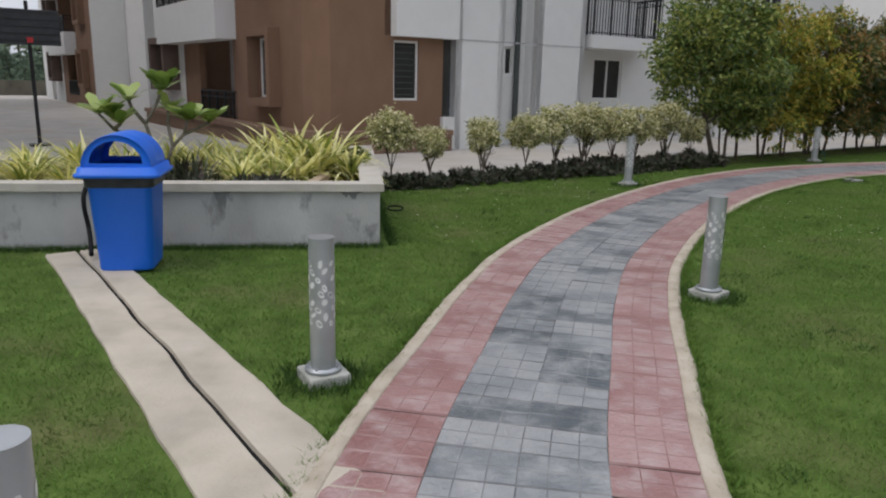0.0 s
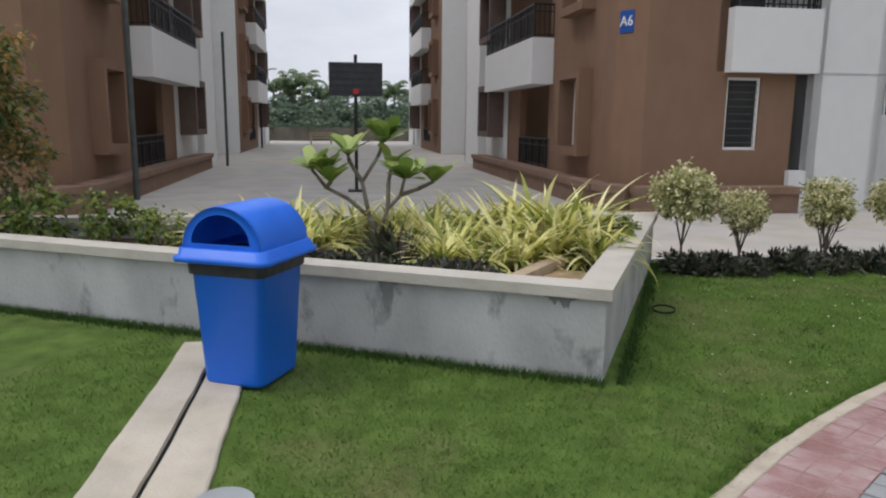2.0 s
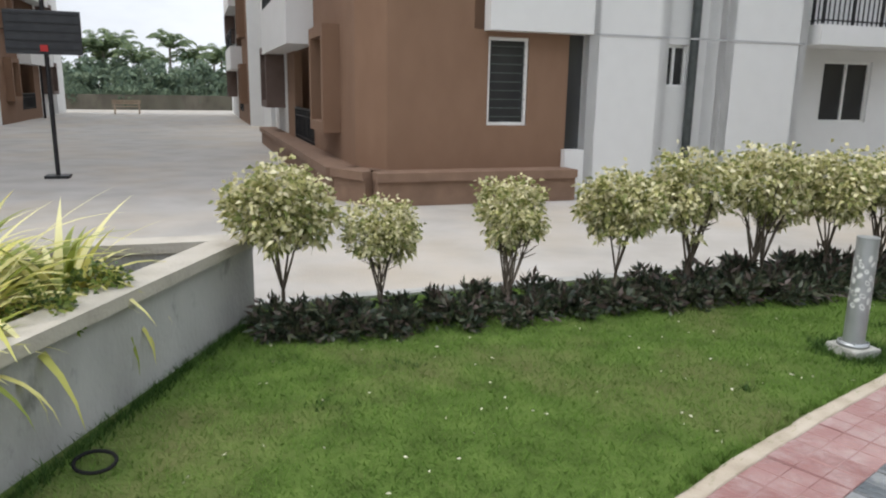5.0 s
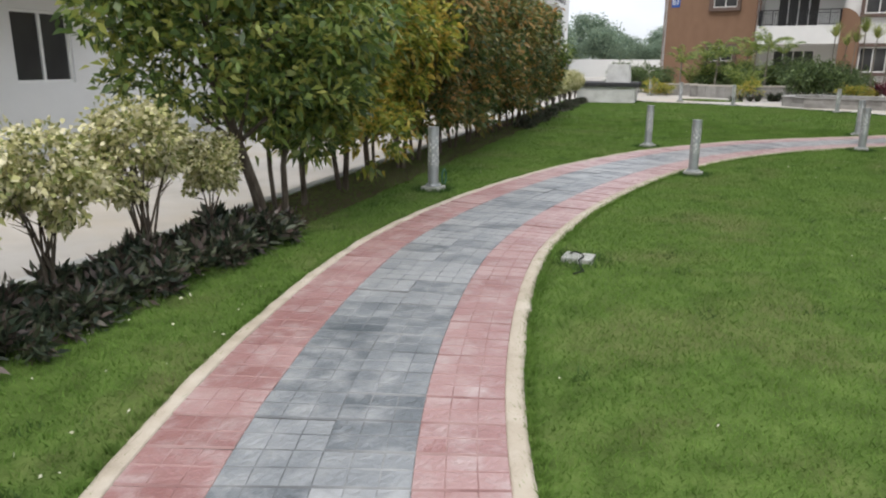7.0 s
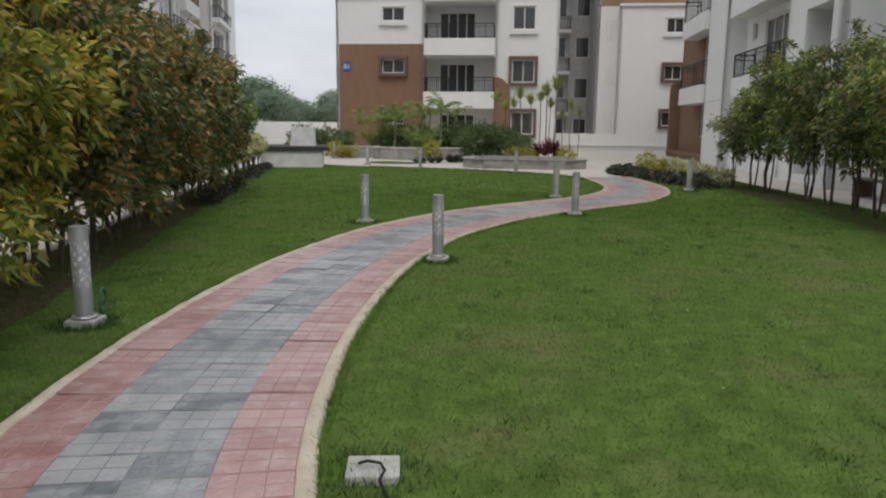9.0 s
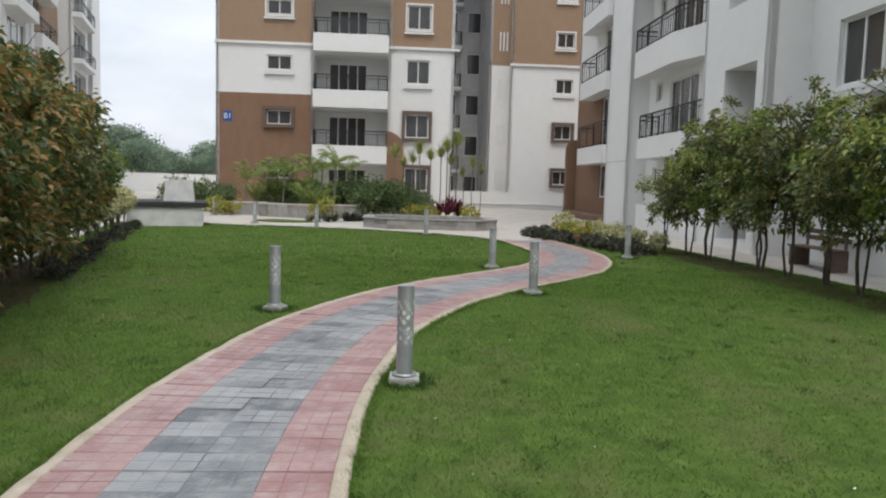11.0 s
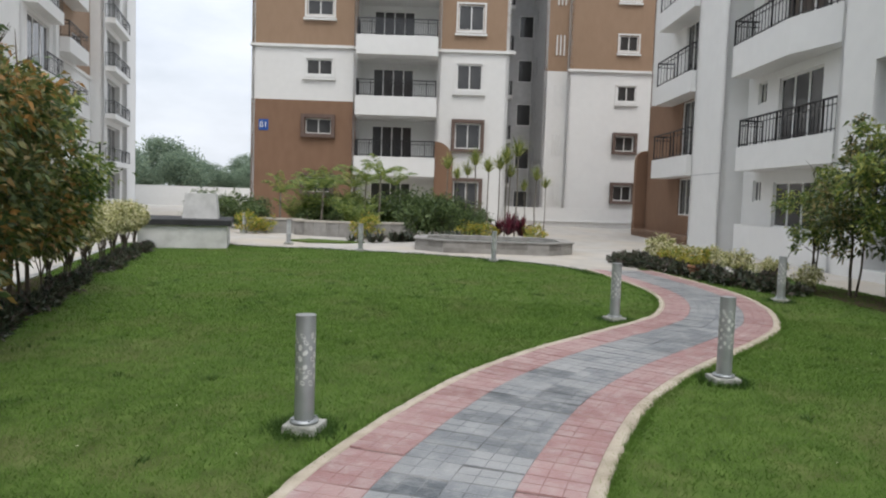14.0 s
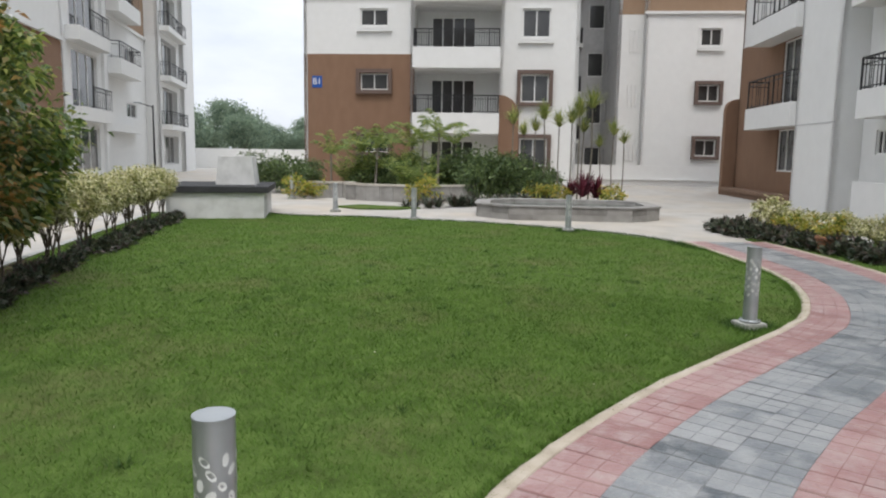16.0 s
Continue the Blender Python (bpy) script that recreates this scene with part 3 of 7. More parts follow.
def loggia(b, o, d, s0, s1, z0, z1, deep):
    """A deep opening with plain white sides and a dark door at the back."""
    outv = (d[1], -d[0])

    def at(s, k, z):
        return bm.verts.new((o[0] + d[0] * s + outv[0] * k, o[1] + d[1] * s + outv[1] * k, z))

    bm = bmesh.new()
    front = [at(s, -0.16, z) for s, z in ((s0, z0), (s1, z0), (s1, z1), (s0, z1))]
    back = [at(s, -deep, z) for s, z in ((s0, z0), (s1, z0), (s1, z1), (s0, z1))]
    for i in range(4):
        bm.faces.new((front[i], front[(i + 1) % 4], back[(i + 1) % 4], back[i]))
    bm.faces.new(back)
    part("loggia", bm, WHITE, b)
    return patio_door(b, o, d, s0 + 0.15, s0 + (s1 - s0) * 0.75, z0 + 0.01, z1 - 0.25, -deep + 0.02, 2)


def patio_door(b, o, d, s0, s1, z0, z1, k=-1.2, panes=4):
    bm = bmesh.new()
    fw = 0.05
    w = (s1 - s0) / panes
    ring(bm, o, d, s0 + fw, s1 - fw, z0 + fw, z1 - fw, fw, k, k + 0.06)
    door = part("sliding_door", bm, FRAME_WHITE, b)
    for i in range(1, panes):
        bm = bmesh.new()
        on_wall(bm, o, d, s0 + i * w - 0.03, s0 + i * w + 0.03, z0 + fw, z1 - fw, k, k + 0.06)
        part("mullion", bm, FRAME_WHITE, door)
    for i in range(panes):
        bm = bmesh.new()
        on_wall(bm, o, d, s0 + (fw if i == 0 else i * w + 0.03), s0 + (panes * w - fw if i == panes - 1 else (i + 1) * w - 0.03), z0 + fw, z1 - fw, k + 0.02, k + 0.03)
        part("pane", bm, GLASS, door)
    return door


SLAB = 2.42
STOREY = 3.0


def sign_plate(b, words, o, d, s, z, w=0.42, h=0.5):
    bm = bmesh.new()
    on_wall(bm, o, d, s - w / 2, s + w / 2, z - h / 2, z + h / 2, 0.0, 0.02)
    plate = part("block_sign", bm, SIGN_BLUE, b, "blue block number plate with white letters")
    out = (d[1], -d[0])
    m = Matrix(((d[0], 0, out[0], o[0] + d[0] * s + out[0] * 0.024), (d[1], 0, out[1], o[1] + d[1] * s + out[1] * 0.024), (0, 1, 0, z), (0, 0, 0, 1)))
    text_mesh("lettering", words, w * 0.82, LETTER_WHITE, plate, m)


def plinth(b, o, d, length, z0, z1, out, mat=None):
    bm = bmesh.new()
    on_wall(bm, o, d, 0, length, z0, z1 - 0.16, -0.05, out - 0.06)
    on_wall(bm, o, d, -0.02, length, z1 - 0.16, z1 - 0.03, -0.05, out)
    return part("plinth", bm, mat or PLINTH, b, "brown rendered plinth ledge")


def garden_wing(label, mirror, levels=5):
    """One of the two brown and white blocks that face each other over the driveway."""
    b = thing("apartment_building", label, "building", A_FRAME)
    base = ROAD_Z - 0.1
    top = SLAB + STOREY * levels
    x = (lambda u: -1.8 - (u - 8.1)) if mirror else (lambda u: u)
    flip = -1 if mirror else 1
    S, W = (flip, 0), (0, -1)

    def run(o_u, o_n, d, length):
        """Start and direction with the outside kept to the right, also in the mirrored block."""
        if not mirror:
            return (o_u, o_n), d, False
        return (x(o_u) + flip * d[0] * length, o_n + d[1] * length), (-flip * d[0], -d[1]), True

    def seg(o_u, o_n, d, length, z0, z1, mat, holes=()):
        o, dd, turned = run(o_u, o_n, d, length)
        hs = [(length - h[1], length - h[0], h[2], h[3]) for h in holes] if turned else holes
        wall(b, o, dd, length, z0, z1, mat, hs)
        return o, dd, turned

    def place(fn, o_u, o_n, d, length, s0, s1, *a, **k):
        o, dd, turned = run(o_u, o_n, d, length)
        if turned:
            s0, s1 = length - s1, length - s0
        return fn(b, o, dd, s0, s1, *a, **k)

    # chamfered brown corner and the brown bay of the road front
    seg(8.45, 10.4, (1, 0), 3.0, base, SLAB, BROWN, [(1.61, 2.30, 0.97, 2.32)])
    place(window, 8.45, 10.4, (1, 0), 3.0, 1.61, 2.30, 0.97, 2.32, 1, None, True, 0.2, False)
    seg(8.45, 10.4, (1, 0), 1.55, SLAB, top, BROWN)
    cut = math.hypot(0.35, 0.65)
    ch = (0.35 / cut, -0.65 / cut)
    seg(8.1, 11.05, ch, cut, base, top, BROWN)
    # dark opening of the ground-floor balcony, white pier, recess with the small window and pipe, white bay, far recess
    seg(11.45, 11.9, (1, 0), 0.35, base, top, BROWN)
    o, dd, turned = run(11.45, 10.5, (1, 0), 0.31)
    bm = bmesh.new()
    on_wall(bm, o, dd, 0, 0.31, 0.5, SLAB, -0.04, 0.0)
    part("side_light", bm, GLASS, b)
    # recessed back wall, its shade given as grey colour
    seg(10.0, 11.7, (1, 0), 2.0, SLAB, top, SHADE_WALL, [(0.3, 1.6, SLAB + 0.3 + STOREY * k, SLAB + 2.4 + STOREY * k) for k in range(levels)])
    for k in range(levels):
        place(patio_door, 10.0, 11.7, (1, 0), 2.0, 0.3, 1.6, SLAB + 0.3 + STOREY * k, SLAB + 2.4 + STOREY * k, -0.12, 2)
    seg(10.0, 10.4, (0, 1), 1.3, SLAB, top, BROWN)
    seg(11.76, 10.3, (1, 0), 1.5, base, top, WHITE)
    seg(11.76, 11.9, (0, -1), 1.6, base, top, WHITE)
    bm = bmesh.new()
    on_wall(bm, (x(11.4) if not mirror else x(11.76), 10.28), (1, 0), 0, 0.36, base, 0.58, -0.5, 0.0)
    part("low_wall", bm, WHITE, b)
    seg(13.26, 10.3, (0, 1), 0.5, base, top, WHITE)
    seg(13.26, 10.8, (1, 0), 1.15, base, top, WHITE, [(0.24, 0.76, 1.62 + STOREY * k, 2.35 + STOREY * k) for k in range(levels)])
    for k in range(levels):
        place(window, 13.26, 10.8, (1, 0), 1.15, 0.24, 0.76, 1.62 + STOREY * k, 2.35 + STOREY * k, 2, None, False, 0.2, False)
    seg(14.41, 10.8, (0, -1), 0.5, base, top, WHITE)
    seg(14.41, 10.3, (1, 0), 1.75, base, top, WHITE)
    seg(16.16, 10.3, (0, 1), 0.9, base, top, WHITE)
    seg(16.16, 11.2, (1, 0), 6.3, base, top, WHITE, [(1.4, 2.65, 1.0 + STOREY * k, 2.2 + STOREY * k) for k in range(levels)])
    for k in range(levels):
        place(window, 16.16, 11.2, (1, 0), 6.3, 1.4, 2.65, 1.0 + STOREY * k, 2.2 + STOREY * k, 2, None, False, 0.2, False)
        if k:
            place(balcony, 16.16, 11.2, (1, 0), 6.3, 0.2, 3.2, SLAB + STOREY * (k - 1), 1.0, 0.35, 1.5)
    seg(22.46, 11.2, (0, -1), 0.9, base, top, WHITE)
    seg(22.46, 10.3, (1, 0), 7.5, base, top, WHITE, [(2.0, 3.4, 1.0 + STOREY * k, 2.3 + STOREY * k) for k in range(levels)])
    for k in range(levels):
        place(window, 22.46, 10.3, (1, 0), 7.5, 2.0, 3.4, 1.0 + STOREY * k, 2.3 + STOREY * k, 2)
    # a floor line and the white balconies over the road
    bm = bmesh.new()
    on_wall(bm, (x(13.3) if not mirror else x(16.1), 10.3), (1, 0), -1.5 if not mirror else 0, 2.8, SLAB - 0.02, SLAB + 0.01, 0.0, 0.012)
    part("floor_line", bm, SHADE_WALL, b)
    for k in range(levels):
        place(balcony, 10.0, 10.4, (1, 0), 3.3, -0.02, 1.74, SLAB - 0.02 + STOREY * k, 0.25, 1.15, 1.95)
    # plinths
    for o_u, o_n, d, length in ((8.2, 10.4, (1, 0), 3.25), (8.1, 23.0, (0, -1), 12.1)):
        o, dd, turned = run(o_u, o_n, d, length)
        plinth(b, o, dd, length, base, 0.33, 0.5)
    o, dd, turned = run(8.1, 11.05, ch, cut)
    plinth(b, o, dd, cut, base, 0.33, 0.5)
    # driveway front, two bays deep
    for rep, n0 in enumerate((11.05, 34.0)):
        seg(8.1, n0 + 4.1, (0, -1), 4.1, base, top, BROWN, [(1.6, 2.7, 0.95 + STOREY * k, 2.36 + STOREY * k) for k in range(levels)])
        for k in range(levels):
            place(window, 8.1, n0 + 4.1, (0, -1), 4.1, 1.6, 2.7, 0.95 + STOREY * k, 2.36 + STOREY * k, 2, BROWN, False, 0.3)
        # back wall of the balcony recess, greyed in place of shade
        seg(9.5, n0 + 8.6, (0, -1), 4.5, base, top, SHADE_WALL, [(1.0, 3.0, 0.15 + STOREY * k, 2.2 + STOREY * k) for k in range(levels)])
        for k in range(levels):
            place(patio_door, 9.5, n0 + 8.6, (0, -1), 4.5, 1.0, 3.0, 0.15 + STOREY * k, 2.2 + STOREY * k, -0.12, 3)
        seg(8.1, n0 + 4.1, (1, 0), 1.4, base, top, BROWN)
        seg(9.5, n0 + 8.6, (-1, 0), 1.4, base, top, BROWN)
        seg(8.1, n0 + 8.6, (0, -1), 1.5, base, SLAB, BROWN)
        o, dd, turned = run(8.1, n0 + 7.1, (0, -1), 3.0)
        bm = bmesh.new()
        rail(bm, o, dd, 0.02, 2.98, 0.30, 1.05, 0.0)
        part("railing", bm, IRON, b)
        bm = bmesh.new()
        on_wall(bm, o, dd, 0, 3.0, base, 0.30, -0.2, 0.0)
        part("low_wall", bm, BROWN, b)
        for k in range(levels):
            place(balcony, 8.1, n0 + 9.6, (0, -1), 5.7, 0.0, 5.6, SLAB - 0.04 + STOREY * k, 0.55, 1.1, 1.9)
        seg(8.1, n0 + 11.7, (0, -1), 3.1, base, top, WHITE, [(1.0, 2.3, 1.16 + STOREY * k, 2.40 + STOREY * k) for k in range(levels)])
        for k in range(levels):
            place(window, 8.1, n0 + 11.7, (0, -1), 3.1, 1.0, 2.3, 1.16 + STOREY * k, 2.40 + STOREY * k, 2, SURROUND, False, 0.5)
        seg(8.1, n0 + 16.0, (0, -1), 2.6, base, top, WHITE)
        # narrow recess, shade painted as grey
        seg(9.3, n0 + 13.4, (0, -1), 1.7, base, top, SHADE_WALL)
        seg(8.1, n0 + 11.7, (1, 0), 1.2, base, top, WHITE)
        seg(9.3, n0 + 13.4, (-1, 0), 1.2, base, top, WHITE)
        if rep == 0:
            seg(9.6, n0 + 22.7, (0, -1), 6.7, base, top, WHITE)
            seg(9.6, n0 + 16.0, (-1, 0), 1.5, base, top, WHITE)
            seg(8.1, n0 + 22.7, (1, 0), 1.5, base, top, WHITE)
    # roof and hidden sides
    bm = bmesh.new()
    us = sorted((x(9.6), x(29.96)))
    box(bm, us[0], us[1], 11.9, 50.0, top - 0.2, top)
    part("roof", bm, SHADE_WALL, b)
    seg(29.96, 10.3, (0, 1), 39.7, base, top, WHITE)
    seg(29.96, 50.0, (-1, 0), 21.8, base, top, WHITE)
    # rain pipe
    bm = bmesh.new()
    if mirror:
        tube(bm, (x(7.55), 13.0, base), (x(7.55), 13.0, top), 0.06)
        part("rain_pipe", bm, PIPE_GREY, b)
        bm = bmesh.new()
        tube(bm, (x(7.3), 24.0, base), (x(7.3), 24.0, 4.4), 0.05)
        part("rain_pipe", bm, PIPE_GREY, b)
    else:
        tube(bm, (14.07, 10.7, base), (14.07, 10.7, top), 0.075)
        part("rain_pipe", bm, PIPE_GREY, b)
        o, dd, turned = run(8.1, 11.05, ch, cut)
        sign_plate(b, "A6", o, dd, 0.24, 3.32, 0.32, 0.40)
    return b


garden_wing("brown and white apartment block with balconies and number plate", False)
garden_wing("brown and white apartment block with grey rain pipes", True)


def block_b1(levels=6):
    b = thing("apartment_building", "tall white and brown apartment block behind the planted bed", "building", B_FRAME)
    u, d = 53.0, (0, -1)
    n_left, n_bay, n_bay2, n_right = 15.4, 10.0, 5.9, 2.2
    top = SLAB + STOREY * levels
    L = n_left - n_bay
    o1 = (u, n_left)
    left = [(n_left - 12.6, n_left - 11.27, 1.52 + STOREY * k, 2.29 + STOREY * k) for k in range(levels)]
    for z0, z1, mat in ((-0.1, 6.2, BROWN), (6.2, 8.92, WHITE), (8.92, top, TAN)):
        wall(b, o1, d, L, z0, z1, mat, [h for h in left if z0 <= h[2] < z1])
    o2 = (u, n_bay2)
    right = [(n_bay2 - 4.87, n_bay2 - 3.58, 1.0 + STOREY * k, 2.28 + STOREY * k) for k in range(levels)]
    for z0, z1, mat in ((-0.1, 8.92, WHITE), (8.92, top, TAN)):
        wall(b, o2, d, n_bay2 - n_right, z0, z1, mat, [h for h in right if z0 <= h[2] < z1])
    for k in range(levels):
        window(b, o1, d, *left[k], 2, SURROUND if k < 2 else None)
        window(b, o2, d, *right[k], 2, SURROUND if k < 2 else None)
    # white string course
    bm = bmesh.new()
    on_wall(bm, o1, d, -0.05, L, 8.86, 9.0, -0.02, 0.14)
    part("ledge", bm, WHITE, b)
    bm = bmesh.new()
    on_wall(bm, o2, d, 0, n_bay2 - n_right + 0.3, 8.86, 9.0, -0.02, 0.14)
    part("ledge", bm, WHITE, b)
    # balcony bay
    ob = (u, n_bay)
    wall(b, (u + 1.3, n_bay), d, n_bay - n_bay2, -0.1, top, WHITE, [(0.7, 2.85, 0.05 + STOREY * k, 2.15 + STOREY * k) for k in range(levels)])
    wall(b, (u, n_bay), (1, 0), 1.3, -0.1, top, WHITE)
    wall(b, (u + 1.3, n_bay2), (-1, 0), 1.3, -0.1, top, WHITE)
    for k in range(levels):
        patio_door(b, (u + 1.3, n_bay), d, 0.7, 2.85, 0.05 + STOREY * k, 2.15 + STOREY * k, -0.12)
        bm = bmesh.new()
        on_wall(bm, ob, d, 0, n_bay - n_bay2, SLAB + STOREY * k, SLAB + 0.16 + STOREY * k, -1.3, 0.0)
        part("floor_slab", bm, WHITE, b)
        balcony(b, ob, d, 0.05, n_bay - n_bay2 + 0.02, SLAB + 0.03 + STOREY * k, 1.1)
    # brown quarter-arch fin beside the balcony
    bm = bmesh.new()
    prof = [(5.9, -0.1), (5.9, 4.3)] + [(5.9 - 0.95 * math.sin(a * math.pi / 16), 3.35 + 0.95 * math.cos(a * math.pi / 16)) for a in range(9)] + [(4.95, -0.1)]
    f0 = [bm.verts.new((u - 0.35, n, z)) for n, z in prof]
    f1 = [bm.verts.new((u, n, z)) for n, z in prof]
    bm.faces.new(f0)
    for i in range(len(prof)):
        bm.faces.new((f0[i], f0[(i + 1) % len(prof)], f1[(i + 1) % len(prof)], f1[i]))
    part("arched_fin", bm, BROWN, b, "brown quarter-arch fin wall")
    # sides, roof
    wall(b, (u + 12, n_left), (-1, 0), 12, -0.1, top, WHITE)
    wall(b, (u, n_right), (1, 0), 12, -0.1, top, WHITE, [(2 + 3 * i, 2.7 + 3 * i, 0.8 + STOREY * k, 2.0 + STOREY * k) for k in range(levels) for i in range(2)])
    wall(b, (u + 12, n_right), (0, 1), n_left - n_right, -0.1, top, WHITE)
    bm = bmesh.new()
    box(bm, u, u + 12, n_right, n_left, top - 0.2, top)
    part("roof", bm, SHADE_WALL, b)
    sign_plate(b, "B1", o1, d, n_left - 14.75, 4.88, 0.5, 0.56)
    return b


block_b1()


def block_b2(levels=6):
    """The block that stands back behind the first, with a shade-greyed service shaft between them."""
    b = thing("apartment_building", "white and tan apartment block with a service shaft greyed for shade", "building", B_FRAME)
    top = SLAB + STOREY * levels
    d = (0, -1)
    shaft = (66.0, 2.6)
    holes = [(0.5 + 1.7 * i, 1.5 + 1.7 * i, 0.6 + STOREY * k, 2.1 + STOREY * k) for k in range(levels) for i in range(2)]
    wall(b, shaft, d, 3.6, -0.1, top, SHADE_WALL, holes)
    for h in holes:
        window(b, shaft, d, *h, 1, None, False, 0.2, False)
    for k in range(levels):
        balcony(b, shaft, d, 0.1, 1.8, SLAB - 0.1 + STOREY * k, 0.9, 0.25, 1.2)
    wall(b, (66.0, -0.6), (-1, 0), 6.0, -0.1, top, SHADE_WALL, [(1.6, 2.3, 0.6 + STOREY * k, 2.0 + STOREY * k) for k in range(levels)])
    o = (60.0, -0.6)
    for z0, z1, mat in ((-0.1, 9.35, WHITE), (9.35, top, TAN)):
        wall(b, o, d, 1.9, z0, z1, mat)
    holes = [(3.0, 4.1, 1.6 + STOREY * k + 0.0, 2.5 + STOREY * k) for k in range(levels)]
    o2 = (59.5, -2.0)
    for z0, z1, mat in ((-0.1, 9.35, WHITE), (9.35, top, TAN)):
        wall(b, o2, d, 10.0, z0, z1, mat, [h for h in holes if z0 <= h[2] < z1])
    for k, h in enumerate(holes):
        window(b, o2, d, *h, 2, SURROUND if k < 2 else None)
    wall(b, (60.2, -2.0), (-1, 0), 0.7, -0.1, top, WHITE)
    bm = bmesh.new()
    on_wall(bm, o2, d, -0.1, 10.0, 9.28, 9.42, -0.02, 0.16)
    part("ledge", bm, WHITE, b)
    for k in range(levels):
        for i in range(3):
            bm = bmesh.new()
            on_wall(bm, (60.0, -1.0), d, 0.25 + 0.22 * i, 0.33 + 0.22 * i, 1.3 + STOREY * k, 2.5 + STOREY * k, 0.0, 0.09)
            part("fin", bm, WHITE, b)
    bm = bmesh.new()
    box(bm, 60, 72, -12, 2.6, top - 0.2, top)
    part("roof", bm, SHADE_WALL, b)
    wall(b, (72.0, -12), (0, 1), 14.6, -0.1, top, WHITE)
    wall(b, (59.5, -12.0), (1, 0), 12.5, -0.1, top, WHITE)
    return b


block_b2()


def block_c(levels=5):
    """The block along the other side of the garden."""
    b = thing("apartment_building", "white apartment block with brown bay and iron balconies", "building", B_FRAME)
    top = SLAB + STOREY * levels
    d = (-1, 0)
    n = -3.45
    # brown bay with the corner balcony
    o = (49.0, n - 0.55)
    L = 7.4
    holes = [(4.5, 6.0, (1.05 if k == 0 else 0.35) + STOREY * k, 2.5 + STOREY * k) for k in range(levels)]
    for z0, z1, mat in ((-0.1, 5.9, BROWN), (5.9, top, WHITE)):
        wall(b, o, d, L, z0, z1, mat, [h for h in holes if z0 <= h[2] < z1])
    for h in holes:
        window(b, o, d, *h, 2, None, False, 0.2, False)
    plinth(b, o, d, L, -0.1, 0.33, 0.6)
    for k in range(levels):
        balcony(b, o, d, 3.2, L, SLAB + 0.1 + STOREY * k, 0.75, 0.75, 1.75, True, 0.42)
    wall(b, (49.0, -16), (0, 1), 12.0, -0.1, top, BROWN)
    bm = bmesh.new()
    n0, reach = n - 0.55, 0.5
    prof = [(n0, -0.1), (n0, 3.9)] + [(n0 + reach - 0.45 + 0.45 * math.sin(a * math.pi / 16), 3.45 + 0.45 * math.cos(a * math.pi / 16)) for a in range(9)] + [(n0 + reach, -0.1)]
    f0 = [bm.verts.new((49.0, y, z)) for y, z in prof]
    f1 = [bm.verts.new((49.35, y, z)) for y, z in prof]
    bm.faces.new(f0)
    bm.faces.new(f1[::-1])
    for i in range(len(prof)):
        bm.faces.new((f0[i], f0[(i + 1) % len(prof)], f1[(i + 1) % len(prof)], f1[i]))
    part("arched_fin", bm, BROWN, b, "brown quarter-arch fin wall")
    # white pier
    o = (41.6, n)
    wall(b, o, d, 2.75, -0.1, top, WHITE)
    wall(b, (41.6, n - 0.6), (0, 1), 0.6, -0.1, top, WHITE)
    wall(b, (38.85, n), (0, -1), 0.75, -0.1, top, WHITE)
    bm = bmesh.new()
    on_wall(bm, o, d, 0, 2.75, SLAB + 0.09, SLAB + 0.115, 0, 0.012)
    part("floor_line", bm, SHADE_WALL, b)
    # recess with the small windows and balconies
    o = (38.85, n - 0.75)
    holes = []
    for k in range(levels):
        holes += [(0.75, 1.3, 1.62 + STOREY * k, 2.28 + STOREY * k), (2.1, 4.5, (0.9 if k == 0 else 0.05) + STOREY * k, 2.2 + STOREY * k)]
    wall(b, o, d, 6.6, -0.1, top, WHITE, holes)
    for k in range(levels):
        window(b, o, d, *holes[2 * k], 2, None, False, 0.2, False)
        patio_door(b, o, d, *holes[2 * k + 1], -0.12, 3)
        if k == 0:
            balcony(b, o, d, 1.1, 6.55, SLAB + 0.12, 0.75, 0.72, 1.55, True, 0.2)
        else:
            chamfered_balcony(b, o, d, 0.45, 6.55, SLAB + STOREY * k + 0.05, 0.78, 2.4, 0.95, 1.75)
    bm = bmesh.new()
    on_wall(bm, o, d, 1.1, 6.58, -0.1, 0.92, 0.55, 0.67)
    part("low_wall", bm, WHITE, b)
    wall(b, (32.25, n - 0.75), (0, 1), 0.75, -0.1, top, WHITE)
    # flat bay with deep loggias
    o = (32.25, n)
    holes = [(1.38, 3.11, 0.2 + STOREY * k, 1.63 + STOREY * k) for k in range(levels)]
    wall(b, o, d, 3.65, -0.1, top, WHITE, holes)
    for h in holes:
        loggia(b, o, d, *h, 1.3)
    wall(b, (28.6, n), (0, -1), 1.0, -0.1, top, WHITE)
    o = (28.6, n - 1.0)
    holes = [(1.2, 2.6, 0.8 + STOREY * k, 2.2 + STOREY * k) for k in range(levels)]
    wall(b, o, d, 12.0, -0.1 + ROAD_Z, top, WHITE, holes)
    for h in holes:
        window(b, o, d, *h, 2)
    for k in range(levels):
        balcony(b, o, d, 5.0, 9.0, SLAB + STOREY * k, 1.0, 0.75, 1.65)
    wall(b, (16.6, n - 1.0), (0, -1), 12, -0.1 + ROAD_Z, top, WHITE)
    wall(b, (16.6, -16), (1, 0), 32.4, -0.1 + ROAD_Z, top, WHITE)
    bm = bmesh.new()
    box(bm, 16.6, 49, -16, n - 1.1, top - 0.2, top)
    part("roof", bm, SHADE_WALL, b)
    return b


block_c()


